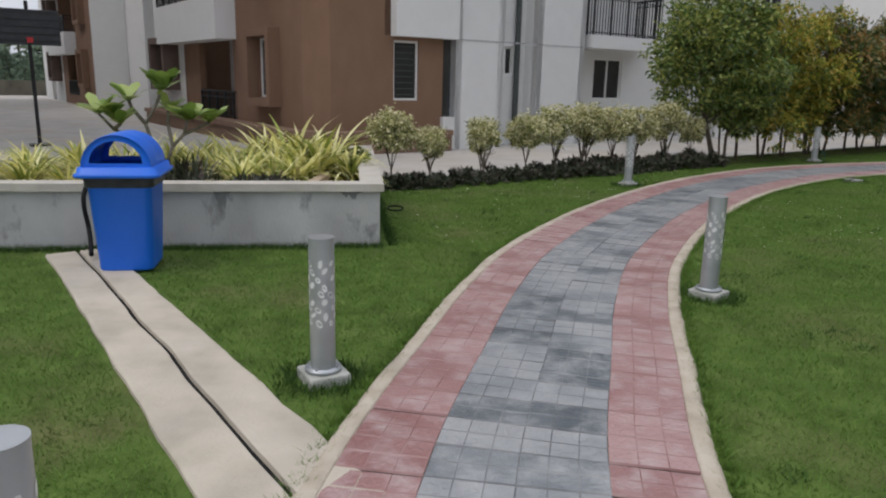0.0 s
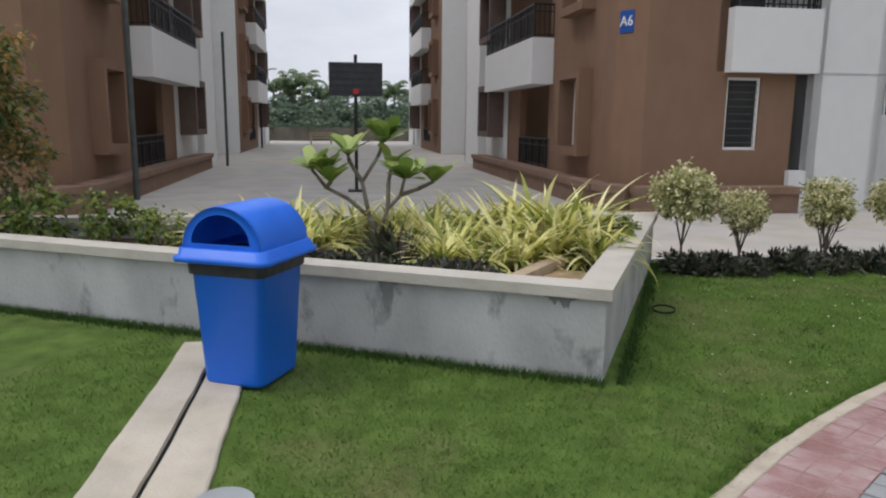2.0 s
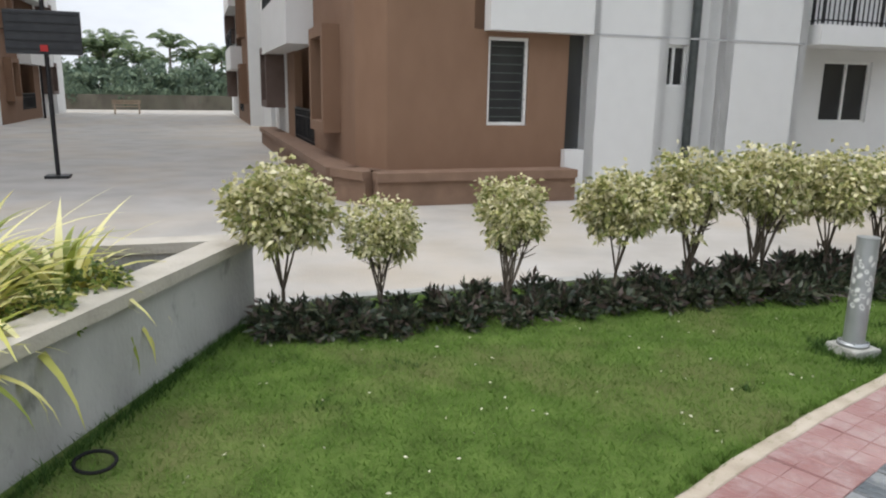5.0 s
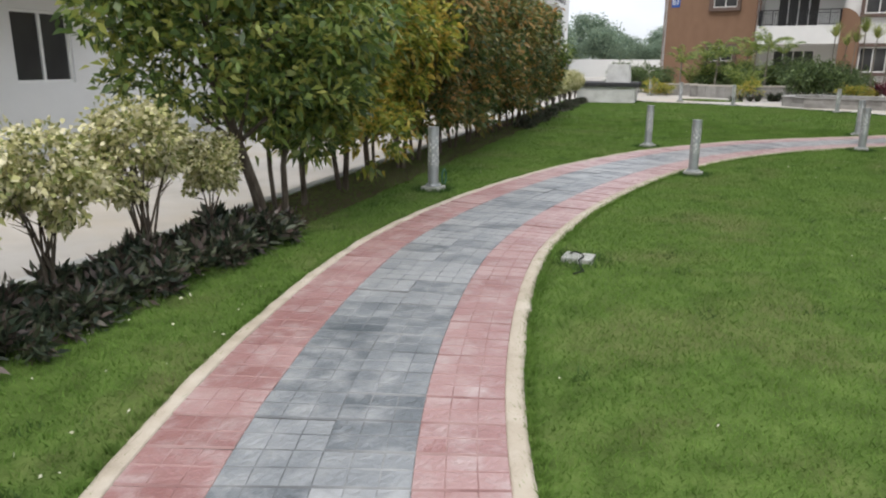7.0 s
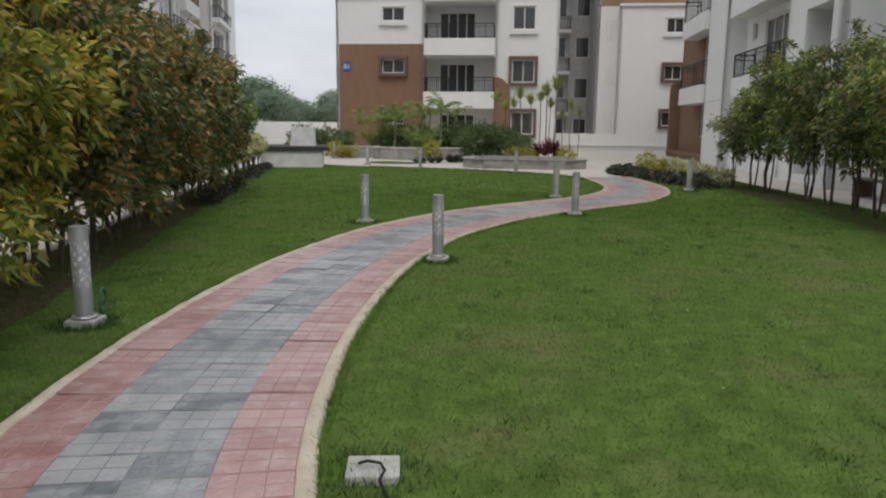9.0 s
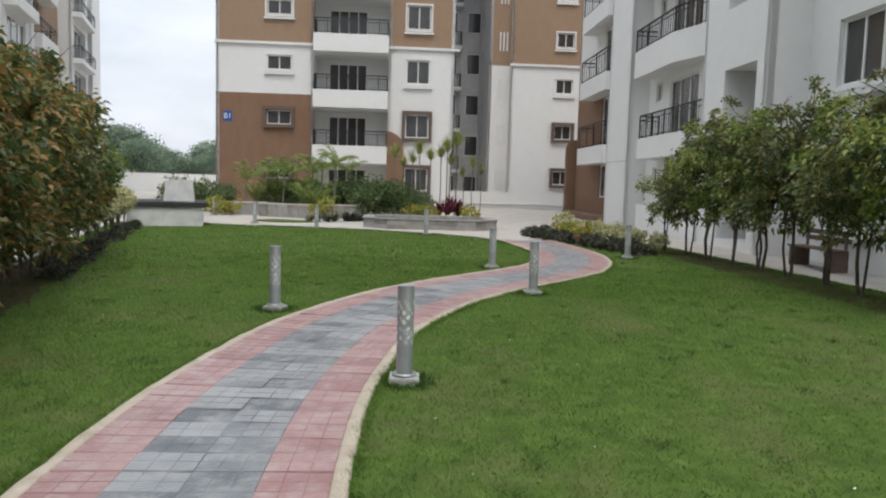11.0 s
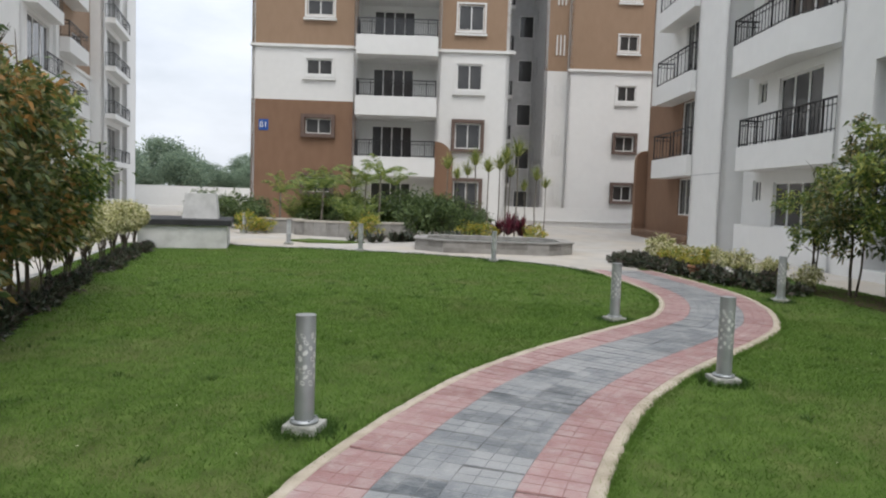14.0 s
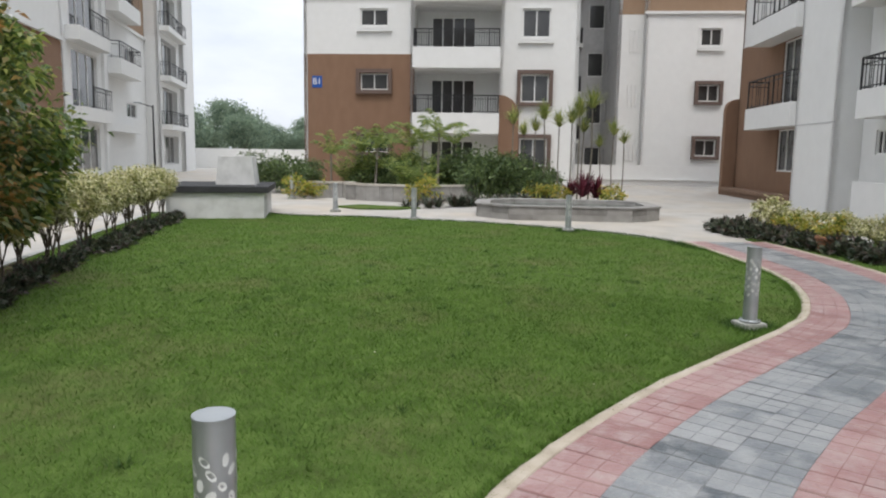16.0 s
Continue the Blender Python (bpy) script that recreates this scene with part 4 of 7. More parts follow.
def block_far(levels=5):
    """The white block further along the road, behind the hedge."""
    b = thing("apartment_building", "tall white apartment block with brown bay and balconies beyond the hedge", "building", A_FRAME)
    base, d = -0.15, (1, 0)
    top = SLAB + STOREY * 6
    n = 10.3
    # brown bay, white over the first floor
    o = (43.0, n - 0.2)
    for z0, z1, mat in ((base, 5.35, BROWN), (5.35, top, WHITE)):
        wall(b, o, d, 4.6, z0, z1, mat)
    bm = bmesh.new()
    on_wall(bm, o, d, 0, 4.6, 5.32, 5.44, -0.02, 0.12)
    part("ledge", bm, WHITE, b)
    wall(b, (47.6, n - 0.2), (0, 1), 0.2, base, top, WHITE)
    # white front with tall balcony doors one above the other
    o = (47.6, n)
    holes = [(1.5, 4.75, (0.55 if k == 0 else 0.1) + STOREY * k, 2.34 + STOREY * k) for k in range(levels)]
    wall(b, o, d, 6.5, base, top, WHITE, holes)
    for k, h in enumerate(holes):
        patio_door(b, o, d, *h, -0.14, 3)
        if k:
            bm = bmesh.new()
            on_wall(bm, o, d, 0.9, 5.0, STOREY * k - 0.45, STOREY * k + 0.08, -0.02, 0.55)
            bal = part("balcony", bm, WHITE, b, "white rendered balcony slab with dark railing")
            bm = bmesh.new()
            rail(bm, o, d, 2.4, 4.95, STOREY * k + 0.08, STOREY * k + 0.95, 0.5, 0.3)
            part("railing", bm, IRON, bal)
    bm = bmesh.new()
    on_wall(bm, o, d, 5.35, 5.7, base, top, 0.0, 0.14)
    part("pilaster", bm, WHITE, b)
    wall(b, (54.1, n), (0, 1), 1.1, base, top, WHITE)
    # recess, white below and tan above, with small windows and box balconies
    o = (54.1, n + 1.1)
    holes = [(7.4, 9.6, 0.25 + STOREY * k, 1.05 + STOREY * k) for k in range(1, levels)]
    for z0, z1, mat in ((base, 8.1, WHITE), (8.1, top, TAN)):
        wall(b, o, d, 12.0, z0, z1, mat, [h for h in holes if z0 <= h[2] < z1])
    for h in holes:
        window(b, o, d, *h, 2, None, False, 0.2, False)
    bm = bmesh.new()
    on_wall(bm, o, d, 0, 12.0, 8.02, 8.2, -0.02, 0.1)
    part("ledge", bm, WHITE, b)
    for k in range(1, levels):
        balcony(b, o, d, 3.2, 7.6, 2.2 + STOREY * k, 0.85, 0.75, 1.6, True, 0.4)
    bm = bmesh.new()
    on_wall(bm, o, d, 2.0, 9.0, 2.35, 2.75, -0.02, 0.5)
    part("canopy", bm, WHITE, b)
    # stacked balconies with a dark door beside a pale side wall
    o = (66.1, n + 0.3)
    wall(b, (66.1, n + 1.1), (0, -1), 0.8, base, top, WHITE)
    holes = [(0.9, 5.6, (0.05 if k else 0.55) + STOREY * k, 2.4 + STOREY * k) for k in range(levels)]
    wall(b, o, d, 6.5, base, top, WHITE, holes)
    for k, h in enumerate(holes):
        loggia(b, o, d, *h, 1.0)
        patio_door(b, o, d, 2.7, 5.5, h[2] + 0.02, h[3] - 0.02, -0.35, 2)
        if k:
            balcony(b, o, d, 0.4, 6.3, STOREY * k - 0.25, 0.6, 0.32, 1.15, True, 0.5)
    o = (72.6, n)
    wall(b, (72.6, n + 0.3), (0, -1), 0.3, base, top, WHITE)
    wall(b, o, d, 4.0, base, top, WHITE)
    wall(b, (43.0, 30.0), (0, -1), 19.9, base, top, WHITE)
    wall(b, (76.6, n), (0, 1), 19.7, base, top, WHITE)
    for k in range(1, levels):
        balcony(b, (76.6, n), (0, 1), 1.0, 4.0, STOREY * k - 0.3, 0.5, 0.8, 1.6, True, 0.3)
    bm = bmesh.new()
    box(bm, 43, 76.6, 12.0, 30, top - 0.2, top)
    part("roof", bm, SHADE_WALL, b)
    return b


block_far()


# ---- walls and structures near the plaza ----
def compound_wall():
    bm = bmesh.new()
    box(bm, 57.0, 57.2, -12.0, 3.9, -0.1, 1.05)
    box(bm, 56.9, 57.25, -12.0, 3.9, 0.28, 0.36)
    return solid("wall_compound", bm, WHITE, "low white rendered compound wall", "wall", B_FRAME, kind="structure")


compound_wall()


def raised_planter():
    """The three-sided bed beside the driveway: cement walls with a projecting cap."""
    pl = thing("planter", "stained grey cement planter wall with cream cap", "planter")
    tip, corner, back = (-4.35, 3.12), (3.2, 3.1), (3.27, 6.86)
    runs = ((tip, corner), (corner, back), (back, tip))

    def inset(k):
        pts = [Vector(p) for p in (tip, corner, back)]
        out = []
        for i in range(3):
            p, q, r = pts[i - 1], pts[i], pts[(i + 1) % 3]
            d1, d2 = (q - p).normalized(), (r - q).normalized()
            n1, n2 = Vector((-d1.y, d1.x)), Vector((-d2.y, d2.x))
            out.append(q + (n1 + n2) * (k / (1 + n1.dot(n2))))
        return out

    def ring(bm, k0, k1, z0, z1):
        a, b = inset(k0), inset(k1)
        for i in range(3):
            j = (i + 1) % 3
            quad = [a[i], a[j], b[j], b[i]]
            lo = [bm.verts.new((*p, z0)) for p in quad]
            hi = [bm.verts.new((*p, z1)) for p in quad]
            bm.faces.new(hi)
            bm.faces.new(lo[::-1])
            for e in range(4):
                bm.faces.new((lo[e], lo[(e + 1) % 4], hi[(e + 1) % 4], hi[e]))

    bm = bmesh.new()
    ring(bm, 0.02, 0.17, -0.5, 0.49)
    part("wall", bm, PLANTER_CEMENT, pl)
    bm = bmesh.new()
    ring(bm, -0.015, 0.19, 0.485, 0.55)
    bmesh.ops.remove_doubles(bm, verts=bm.verts, dist=1e-4)
    part("cap", bm, CAP_CEMENT, pl, "cream cement cap")
    bm = bmesh.new()
    s = inset(0.1)
    vs = [bm.verts.new((p.x, p.y, 0.36)) for p in s]
    bm.faces.new(vs)
    bmesh.ops.subdivide_edges(bm, edges=bm.edges, cuts=20, use_grid_fill=True)
    for v in bm.verts:
        v.co.z += 0.05 * noise.noise(v.co * 1.5) + 0.02 * noise.noise(v.co * 6)
    part("soil", bm, SOIL, pl)
    return pl


PLANTER = raised_planter()

# drain channel from the planter to the path: two cement slabs, the slit between them filled with a black strip for its
# shade
ox, oy, dx, dy = 1.09, 2.28, 0.466, -0.885
drain = thing("drain_cover", "cream cement drain cover strip with a dark slit across the lawn", "drain")


def drain_strip(rows, mat, name, label=""):
    bm = bmesh.new()
    prev = None
    for i in range(41):
        t = -0.75 + 5.0 * i / 40
        bend = 0.028 * noise.noise((i * 0.22, 4, 2))
        row = []
        for o, z, inner in rows:
            w = bend + 0.004 * noise.noise((i * 0.9, o * 30, 3)) if inner else 0.016 * noise.noise((i * 0.45, o * 9, 1))
            w -= (0.11 if o < -0.1 else 0.055 if o < 0.1 else 0.0) * max(0.0, t) / 4.25
            row.append(bm.verts.new((ox + dx * t - dy * (o + w), oy + dy * t + dx * (o + w), z + 0.004 * noise.noise((i * 0.4, o * 8, z * 9)))))
        if prev:
            for k in range(len(rows) - 1):
                bm.faces.new((prev[k], prev[k + 1], row[k + 1], row[k]))
        prev = row
    return part(name, bm, mat, drain, label)


drain_strip([(-0.235, -0.02, False), (-0.232, 0.02, False), (-0.222, 0.026, False), (-0.016, 0.026, True), (-0.012, 0.0, True)], DRAIN, "slab")
drain_strip([(0.012, 0.0, True), (0.016, 0.026, True), (0.222, 0.026, False), (0.232, 0.02, False), (0.235, -0.02, False)], DRAIN, "slab")
# black strip stands in for the dark depth of the slit
drain_strip([(-0.02, 0.004, True), (0.02, 0.004, True)], BLACK, "slit", "black strip for the shade in the slit")


# ---- bollard lamps ----
def bollard():
    b = thing("bollard_lamp", "grey steel bollard lamp with leaf-shaped cutouts on a cement base", "bollard lamp", group="bollard lamps along the path")
    bm = bmesh.new()
    box(bm, -0.108, 0.108, -0.108, 0.108, -0.12, 0.052, 0.014)
    for v in bm.verts:
        v.co += Vector((noise.noise(v.co * 9), noise.noise(v.co * 9 + Vector((5, 0, 0))), 0)) * 0.012
    part("base", bm, BASE_CEMENT, b, "rough cement base block")
    bm = bmesh.new()
    tube(bm, (0, 0, 0.055), (0, 0, 0.072), 0.088, 0.086, 24)
    smooth(part("flange", bm, STEEL, b))
    bm = bmesh.new()
    tube(bm, (0, 0, 0.07), (0, 0, 0.702), 0.060, 0.060, 28, False)
    smooth(part("tube", bm, STEEL, b))
    bm = bmesh.new()
    tube(bm, (0, 0, 0.700), (0, 0, 0.708), 0.0615, 0.0615, 28)
    part("cap", bm, STEEL, b, "flat pale steel cap disc")
    # leaf cutouts that show the pale liner
    rng = random.Random(4)
    for row in range(9):
        for col in range(6):
            a0 = (col + 0.5 * (row % 2)) * math.pi / 3 + rng.uniform(-0.15, 0.15)
            z0 = 0.30 + row * 0.036 + rng.uniform(-0.008, 0.008)
            lean = rng.uniform(-1.0, 1.0)
            w, h = rng.uniform(0.010, 0.014), rng.uniform(0.016, 0.023)
            ring = []
            bm = bmesh.new()
            for i in range(8):
                a = i * math.pi / 4
                ex, ez = w * math.cos(a), h * math.sin(a)
                dx, dz = ex * math.cos(lean) - ez * math.sin(lean), ex * math.sin(lean) + ez * math.cos(lean)
                ring.append(bm.verts.new((0.0608 * math.cos(a0 + dx / 0.060), 0.0608 * math.sin(a0 + dx / 0.060), z0 + dz)))
            bm.faces.new(ring)
            part("cutout", bm, LAMP_INSIDE, b)
    for i in range(4):
        a = math.pi / 4 + i * math.pi / 2
        bm = bmesh.new()
        tube(bm, (0.073 * math.cos(a), 0.073 * math.sin(a), 0.07), (0.073 * math.cos(a), 0.073 * math.sin(a), 0.082), 0.008, sides=6)
        part("bolt", bm, STEEL, b)
    return b


BOLLARDS = [(2.74, 0.25, 20), (5.36, 1.43, 35), (7.0, 6.84, 28), (12.32, 10.19, 20), (15.57, 8.70, 10), (18.0, 10.71, 0), (20.17, 7.98, 15), (22.95, 8.81, 30),
            (25.85, 6.28, 10), (30.33, 11.42, 0), (31.35, 15.0, 0), (32.55, 17.53, 0), (2.14, -1.62, 15), (36.5, 21.0, 0)]
first_bollard = bollard()
first_bollard.matrix_world = pose(BOLLARDS[0][0], BOLLARDS[0][1], 0, 0, 0, BOLLARDS[0][2])
for x, y, r in BOLLARDS[1:]:
    copy_thing(first_bollard, pose(x, y, 0, 0, 0, r))


# ---- litter bin ----
def litter_bin(m):
    b = thing("litter_bin", "bright blue plastic litter bin with a domed open lid", "litter bin", m)

    def loft(bm, rings):
        prev = None
        for ring in rings:
            vs = [bm.verts.new(p) for p in ring]
            if prev:
                for i in range(len(vs)):
                    bm.faces.new((prev[i], prev[(i + 1) % len(vs)], vs[(i + 1) % len(vs)], vs[i]))
            else:
                bm.faces.new(vs[::-1])
            prev = vs
        return prev

    def rounded(w, d, r, z):
        out = []
        for cx, cy, a0 in ((w - r, d - r, 0), (-w + r, d - r, 90), (-w + r, -d + r, 180), (w - r, -d + r, 270)):
            for k in range(5):
                a = radians(a0 + 22.5 * k)
                out.append((cx + r * math.cos(a), cy + r * math.sin(a), z))
        return out

    bm = bmesh.new()
    loft(bm, [rounded(0.182, 0.165, 0.05, 0.0), rounded(0.187, 0.17, 0.05, 0.02), rounded(0.215, 0.20, 0.05, 0.63), rounded(0.225, 0.21, 0.05, 0.64), rounded(0.225, 0.21, 0.05, 0.69)])
    smooth(part("body", bm, BLUE, b))
    # liner band; its black also paints the lid's shadow
    bm = bmesh.new()
    top = loft(bm, [rounded(0.222, 0.207, 0.05, 0.615), rounded(0.228, 0.213, 0.05, 0.62), rounded(0.231, 0.216, 0.05, 0.67), rounded(0.226, 0.21, 0.05, 0.705)])
    part("liner", bm, BIN_INSIDE, b, "bin liner folded over the rim, blackened for the lid's shadow")
    bm = bmesh.new()
    last = loft(bm, [rounded(0.24, 0.225, 0.05, 0.685), rounded(0.275, 0.26, 0.05, 0.69), rounded(0.278, 0.262, 0.05, 0.715), rounded(0.262, 0.245, 0.05, 0.722), rounded(0.256, 0.24, 0.05, 0.76), rounded(0.235, 0.222, 0.045, 0.765)])
    smooth(part("lid_rim", bm, BLUE, b))
    # barrel dome along x with an open mouth in each end
    bm = bmesh.new()
    R, zc, hx = 0.215, 0.755, 0.235
    arc = [(R * math.cos(a * math.pi / 20), zc + 0.235 * math.sin(a * math.pi / 20)) for a in range(21)]
    rings = []
    for k, x in enumerate((-hx, -hx + 0.02, -0.12, -0.1, -0.02, 0.0, 0.08, 0.1, hx - 0.02, hx)):
        s = 1.0 if 0 < k < 9 else 0.985
        s *= 1.012 if k in (3, 4, 6, 7) else 1.0
        rings.append([bm.verts.new((x, y * s, zc + (z - zc) * s)) for y, z in arc])
    for a, c in zip(rings, rings[1:]):
        for i in range(20):
            bm.faces.new((a[i], a[i + 1], c[i + 1], c[i]))
    inner = [[bm.verts.new((x, y * 0.95, zc + (z - zc) * 0.95)) for y, z in arc] for x in (-hx, hx)]
    for i in range(20):
        bm.faces.new((inner[0][i], inner[1][i], inner[1][i + 1], inner[0][i + 1]))
    for ring, inn in ((rings[0], inner[0]), (rings[-1], inner[1])):
        mouth = [bm.verts.new((ring[0].co.x, y * 0.74, zc + 0.035 + (z - zc) * 0.66)) for y, z in arc]
        for i in range(20):
            bm.faces.new((ring[i], ring[i + 1], mouth[i + 1], mouth[i]))
        lo = [bm.verts.new((ring[0].co.x, y, zc)) for y in (R, -R)]
        bm.faces.new((ring[0], mouth[0], mouth[20], ring[20]))
    smooth(part("dome", bm, BLUE, b, "domed lid with an open mouth"))
    return b


litter_bin(pose(1.28, 2.50, 0.022, 0, 0, 92) @ Matrix.Diagonal((1.1, 1.1, 1.0, 1)))

# black drain hose beside the bin
cu = bpy.data.curves.new("drain_hose", "CURVE")
cu.dimensions, cu.bevel_depth, cu.bevel_resolution = "3D", 0.018, 3
sp = cu.splines.new("BEZIER")
pts = [(0.83, 3.0, 0.54), (0.82, 2.95, 0.45), (0.85, 2.92, 0.2), (0.95, 2.62, 0.07)]
sp.bezier_points.add(len(pts) - 1)
for bp, p in zip(sp.bezier_points, pts):
    bp.co = p
    bp.handle_left_type = bp.handle_right_type = "AUTO"
tmp = new("hose_curve", cu)
me = bpy.data.meshes.new_from_object(tmp.evaluated_get(bpy.context.evaluated_depsgraph_get()))
bpy.data.objects.remove(tmp)
me.materials.clear()
me.materials.append(BLACK)
tagged(new("drain_hose", me), "black rubber hose hanging down the planter wall", "hose")


# ---- cable box in the lawn ----
def cable_box():
    b = thing("cable_box", "small pale cement cable box sunk in the lawn", "cable box", pose(11.02, 7.35, 0, 0, 0, -68))
    bm = bmesh.new()
    box(bm, -0.11, 0.11, -0.095, 0.095, -0.05, 0.04, 0.01)
    part("block", bm, BASE_CEMENT, b)
    bm = bmesh.new()
    pts = [(-0.06, 0.0, 0.05), (-0.02, -0.03, 0.075), (0.03, -0.02, 0.06), (0.05, -0.06, 0.05), (0.03, -0.13, 0.045), (0.06, -0.2, 0.012), (0.10, -0.3, 0.012), (0.05, -0.38, 0.012)]
    bent_bar(bm, pts, 0.006)
    part("cable", bm, BLACK, b, "loose black cable")
    return b


cable_box()


# ---- low pool, service tank ----
def pool():
    b = thing("pool", "low grey stone-clad pool with chamfered corners", "pool", B_FRAME @ Matrix.Diagonal((1, 1, 0.78, 1)))
    u0, u1, n0, n1, c = 34.6, 37.6, 1.9, 6.2, 0.75
    outline = [(u0 + c, n0), (u1 - c, n0), (u1, n0 + c), (u1, n1 - c), (u1 - c, n1), (u0 + c, n1), (u0, n1 - c), (u0, n0 + c)]
    cx, cy = (u0 + u1) / 2, (n0 + n1) / 2
    inner = [(cx + (x - cx) * 0.82, cy + (y - cy) * 0.86) for x, y in outline]
    bm = bmesh.new()
    n = len(outline)
    for z0, z1 in ((-0.05, 0.36),):
        lo = [bm.verts.new((*p, z0)) for p in outline]
        hi = [bm.verts.new((*p, z1)) for p in outline]
        ih = [bm.verts.new((*p, z1)) for p in inner]
        il = [bm.verts.new((*p, z0)) for p in inner]
        for i in range(n):
            j = (i + 1) % n
            bm.faces.new((lo[i], lo[j], hi[j], hi[i]))
            bm.faces.new((hi[i], hi[j], ih[j], ih[i]))
            bm.faces.new((ih[i], ih[j], il[j], il[i]))
    part("basin", bm, STONE_CLAD, b)
    for i in range(n):
        j = (i + 1) % n
        a, c2 = Vector(outline[i]), Vector(outline[j])
        k = max(1, round((c2 - a).length / 0.6))
        d = (c2 - a) / k
        o = Vector((d.y, -d.x)).normalized() * 0.02
        for s in range(k):
            for z0, z1 in ((-0.04, 0.15), (0.155, 0.345)):
                p, q = a + d * s + d * 0.006, a + d * (s + 1) - d * 0.006
                bm = bmesh.new()
                prism(bm, [tuple(p), tuple(p + o), tuple(q + o), tuple(q)], z0, z1)
                part("tile", bm, STONE_CLAD, b)
        bm = bmesh.new()
        e = Vector((cx, cy))
        prism(bm, [tuple(a + (a - e) * 0.03), tuple(c2 + (c2 - e) * 0.03), inner[j], inner[i]], 0.36, 0.40)
        part("coping", bm, STONE_CLAD, b, "grey stone coping")
    bm = bmesh.new()
    bm.faces.new([bm.verts.new((*p, 0.27)) for p in inner])
    part("water", bm, WATER, b, "still water")
    return b


pool()


def service_tank():
    b = thing("service_tank", "weathered whitewashed tank with a dark slab and grey box on top", "tank", A_FRAME)
    # long side faces the lawn
    u0, u1, n0, n1 = 34.95, 37.4, 2.1, 4.15
    bm = bmesh.new()
    box(bm, u0, u1, n0, n1, -0.2, 0.56, 0.01)
    part("body", bm, TANK_WHITE, b)
    bm = bmesh.new()
    box(bm, u0 - 0.08, u1 + 0.1, n0 - 0.1, n1 + 0.1, 0.56, 0.70, 0.01)
    part("slab", bm, SLAB_DARK, b, "dark cement slab")
    bm = bmesh.new()
    prism(bm, [(u0 + 0.8, n0 + 0.32), (u1 - 0.5, n0 + 0.32), (u1 - 0.5, n1 - 1.0), (u0 + 0.8, n1 - 1.0)], 0.70, 1.34)
    for v in bm.verts:
        if v.co.z < 1.0:
            v.co.y += 0.07 if v.co.y > 3.0 else -0.07
    part("box", bm, TANK_WHITE, b, "plain grey box")
    return b


service_tank()


# ---- driveway end: hoop, bench, wall ----
def basketball_hoop():
    b = thing("basketball_hoop", "dark basketball backboard on a tall black pole", "basketball hoop", pose(*a_xy(3.27, 14.6), ROAD_Z, 0, 0, A_ANGLE))
    bm = bmesh.new()
    tube(bm, (0, 0, 0), (0, 0, 3.13), 0.04)
    part("pole", bm, IRON, b)
    bm = bmesh.new()
    box(bm, -0.61, 0.61, -0.12, -0.08, 2.2, 2.95, 0.015)
    part("backboard", bm, BOARD, b)
    bm = bmesh.new()
    for i in range(5):
        box(bm, -0.59, 0.59, -0.135, -0.12, 2.28 + 0.15 * i, 2.292 + 0.15 * i)
    part("rib", bm, IRON, b)
    bm = bmesh.new()
    for i in range(18):
        a, c = i * math.pi / 9, (i + 1) * math.pi / 9
        tube(bm, (0.22 * math.cos(a), 0.3 + 0.22 * math.sin(a), 2.3), (0.22 * math.cos(c), 0.3 + 0.22 * math.sin(c), 2.3), 0.012, sides=6)
    box(bm, -0.06, 0.06, -0.16, 0.08, 2.25, 2.36)
    part("rim", bm, RED_RIM, b, "red iron rim")
    bm = bmesh.new()
    box(bm, -0.2, 0.2, -0.2, 0.2, 0, 0.05)
    part("base_plate", bm, IRON, b)
    return b


basketball_hoop()


def garden_bench(m, label, wood):
    b = thing("garden_bench", label, "bench", m)
    for k, (y, z0, z1) in enumerate(((-0.18, 0.42, 0.46), (-0.05, 0.42, 0.46), (0.08, 0.42, 0.46))):
        bm = bmesh.new()
        box(bm, -0.8, 0.8, y - 0.055, y + 0.055, z0, z1, 0.008)
        part("seat_slat", bm, wood, b)
    for z in (0.58, 0.72):
        bm = bmesh.new()
        box(bm, -0.8, 0.8, 0.17, 0.2, z, z + 0.1, 0.008)
        part("back_slat", bm, wood, b)
    for x in (-0.68, 0.68):
        bm = bmesh.new()
        box(bm, x - 0.04, x + 0.04, -0.22, 0.2, 0.0, 0.42)
        box(bm, x - 0.04, x + 0.04, 0.14, 0.17, 0.42, 0.84)
        part("leg", bm, wood, b)
    return b


garden_bench(pose(-20.4, 43.2, ROAD_Z, 0, 0, A_ANGLE + 8), "pale wooden garden bench with a slatted back", WOOD)

bm = bmesh.new()
box(bm, -12, 14, 56.0, 56.2, ROAD_Z - 0.1, 0.85)
solid("wall_driveway_end", bm, MOSSY_WALL, "low weathered boundary wall behind the bench", "wall", A_FRAME, kind="structure")


def lamp_pole(m, h):
    b = thing("street_lamp", "slim dark lamp pole with a single arm", "street lamp", m)
    bm = bmesh.new()
    tube(bm, (0, 0, 0), (0, 0, h), 0.06, 0.04)
    part("pole", bm, IRON, b)
    bm = bmesh.new()
    tube(bm, (0, 0, h - 0.1), (0.7, 0, h + 0.1), 0.025, 0.02)
    part("arm", bm, IRON, b)
    bm = bmesh.new()
    box(bm, 0.55, 0.95, -0.08, 0.08, h + 0.07, h + 0.14, 0.02)
    part("lamp_head", bm, STEEL, b)
    return b


lamp_pole(pose(-20.2, 35.7, ROAD_Z, 0, 0, A_ANGLE), 4.4)
lamp_pole(pose(*a_xy(59.0, 9.5), ground_z(*a_xy(59.0, 9.5)), 0, 0, A_ANGLE + 90), 3.8)


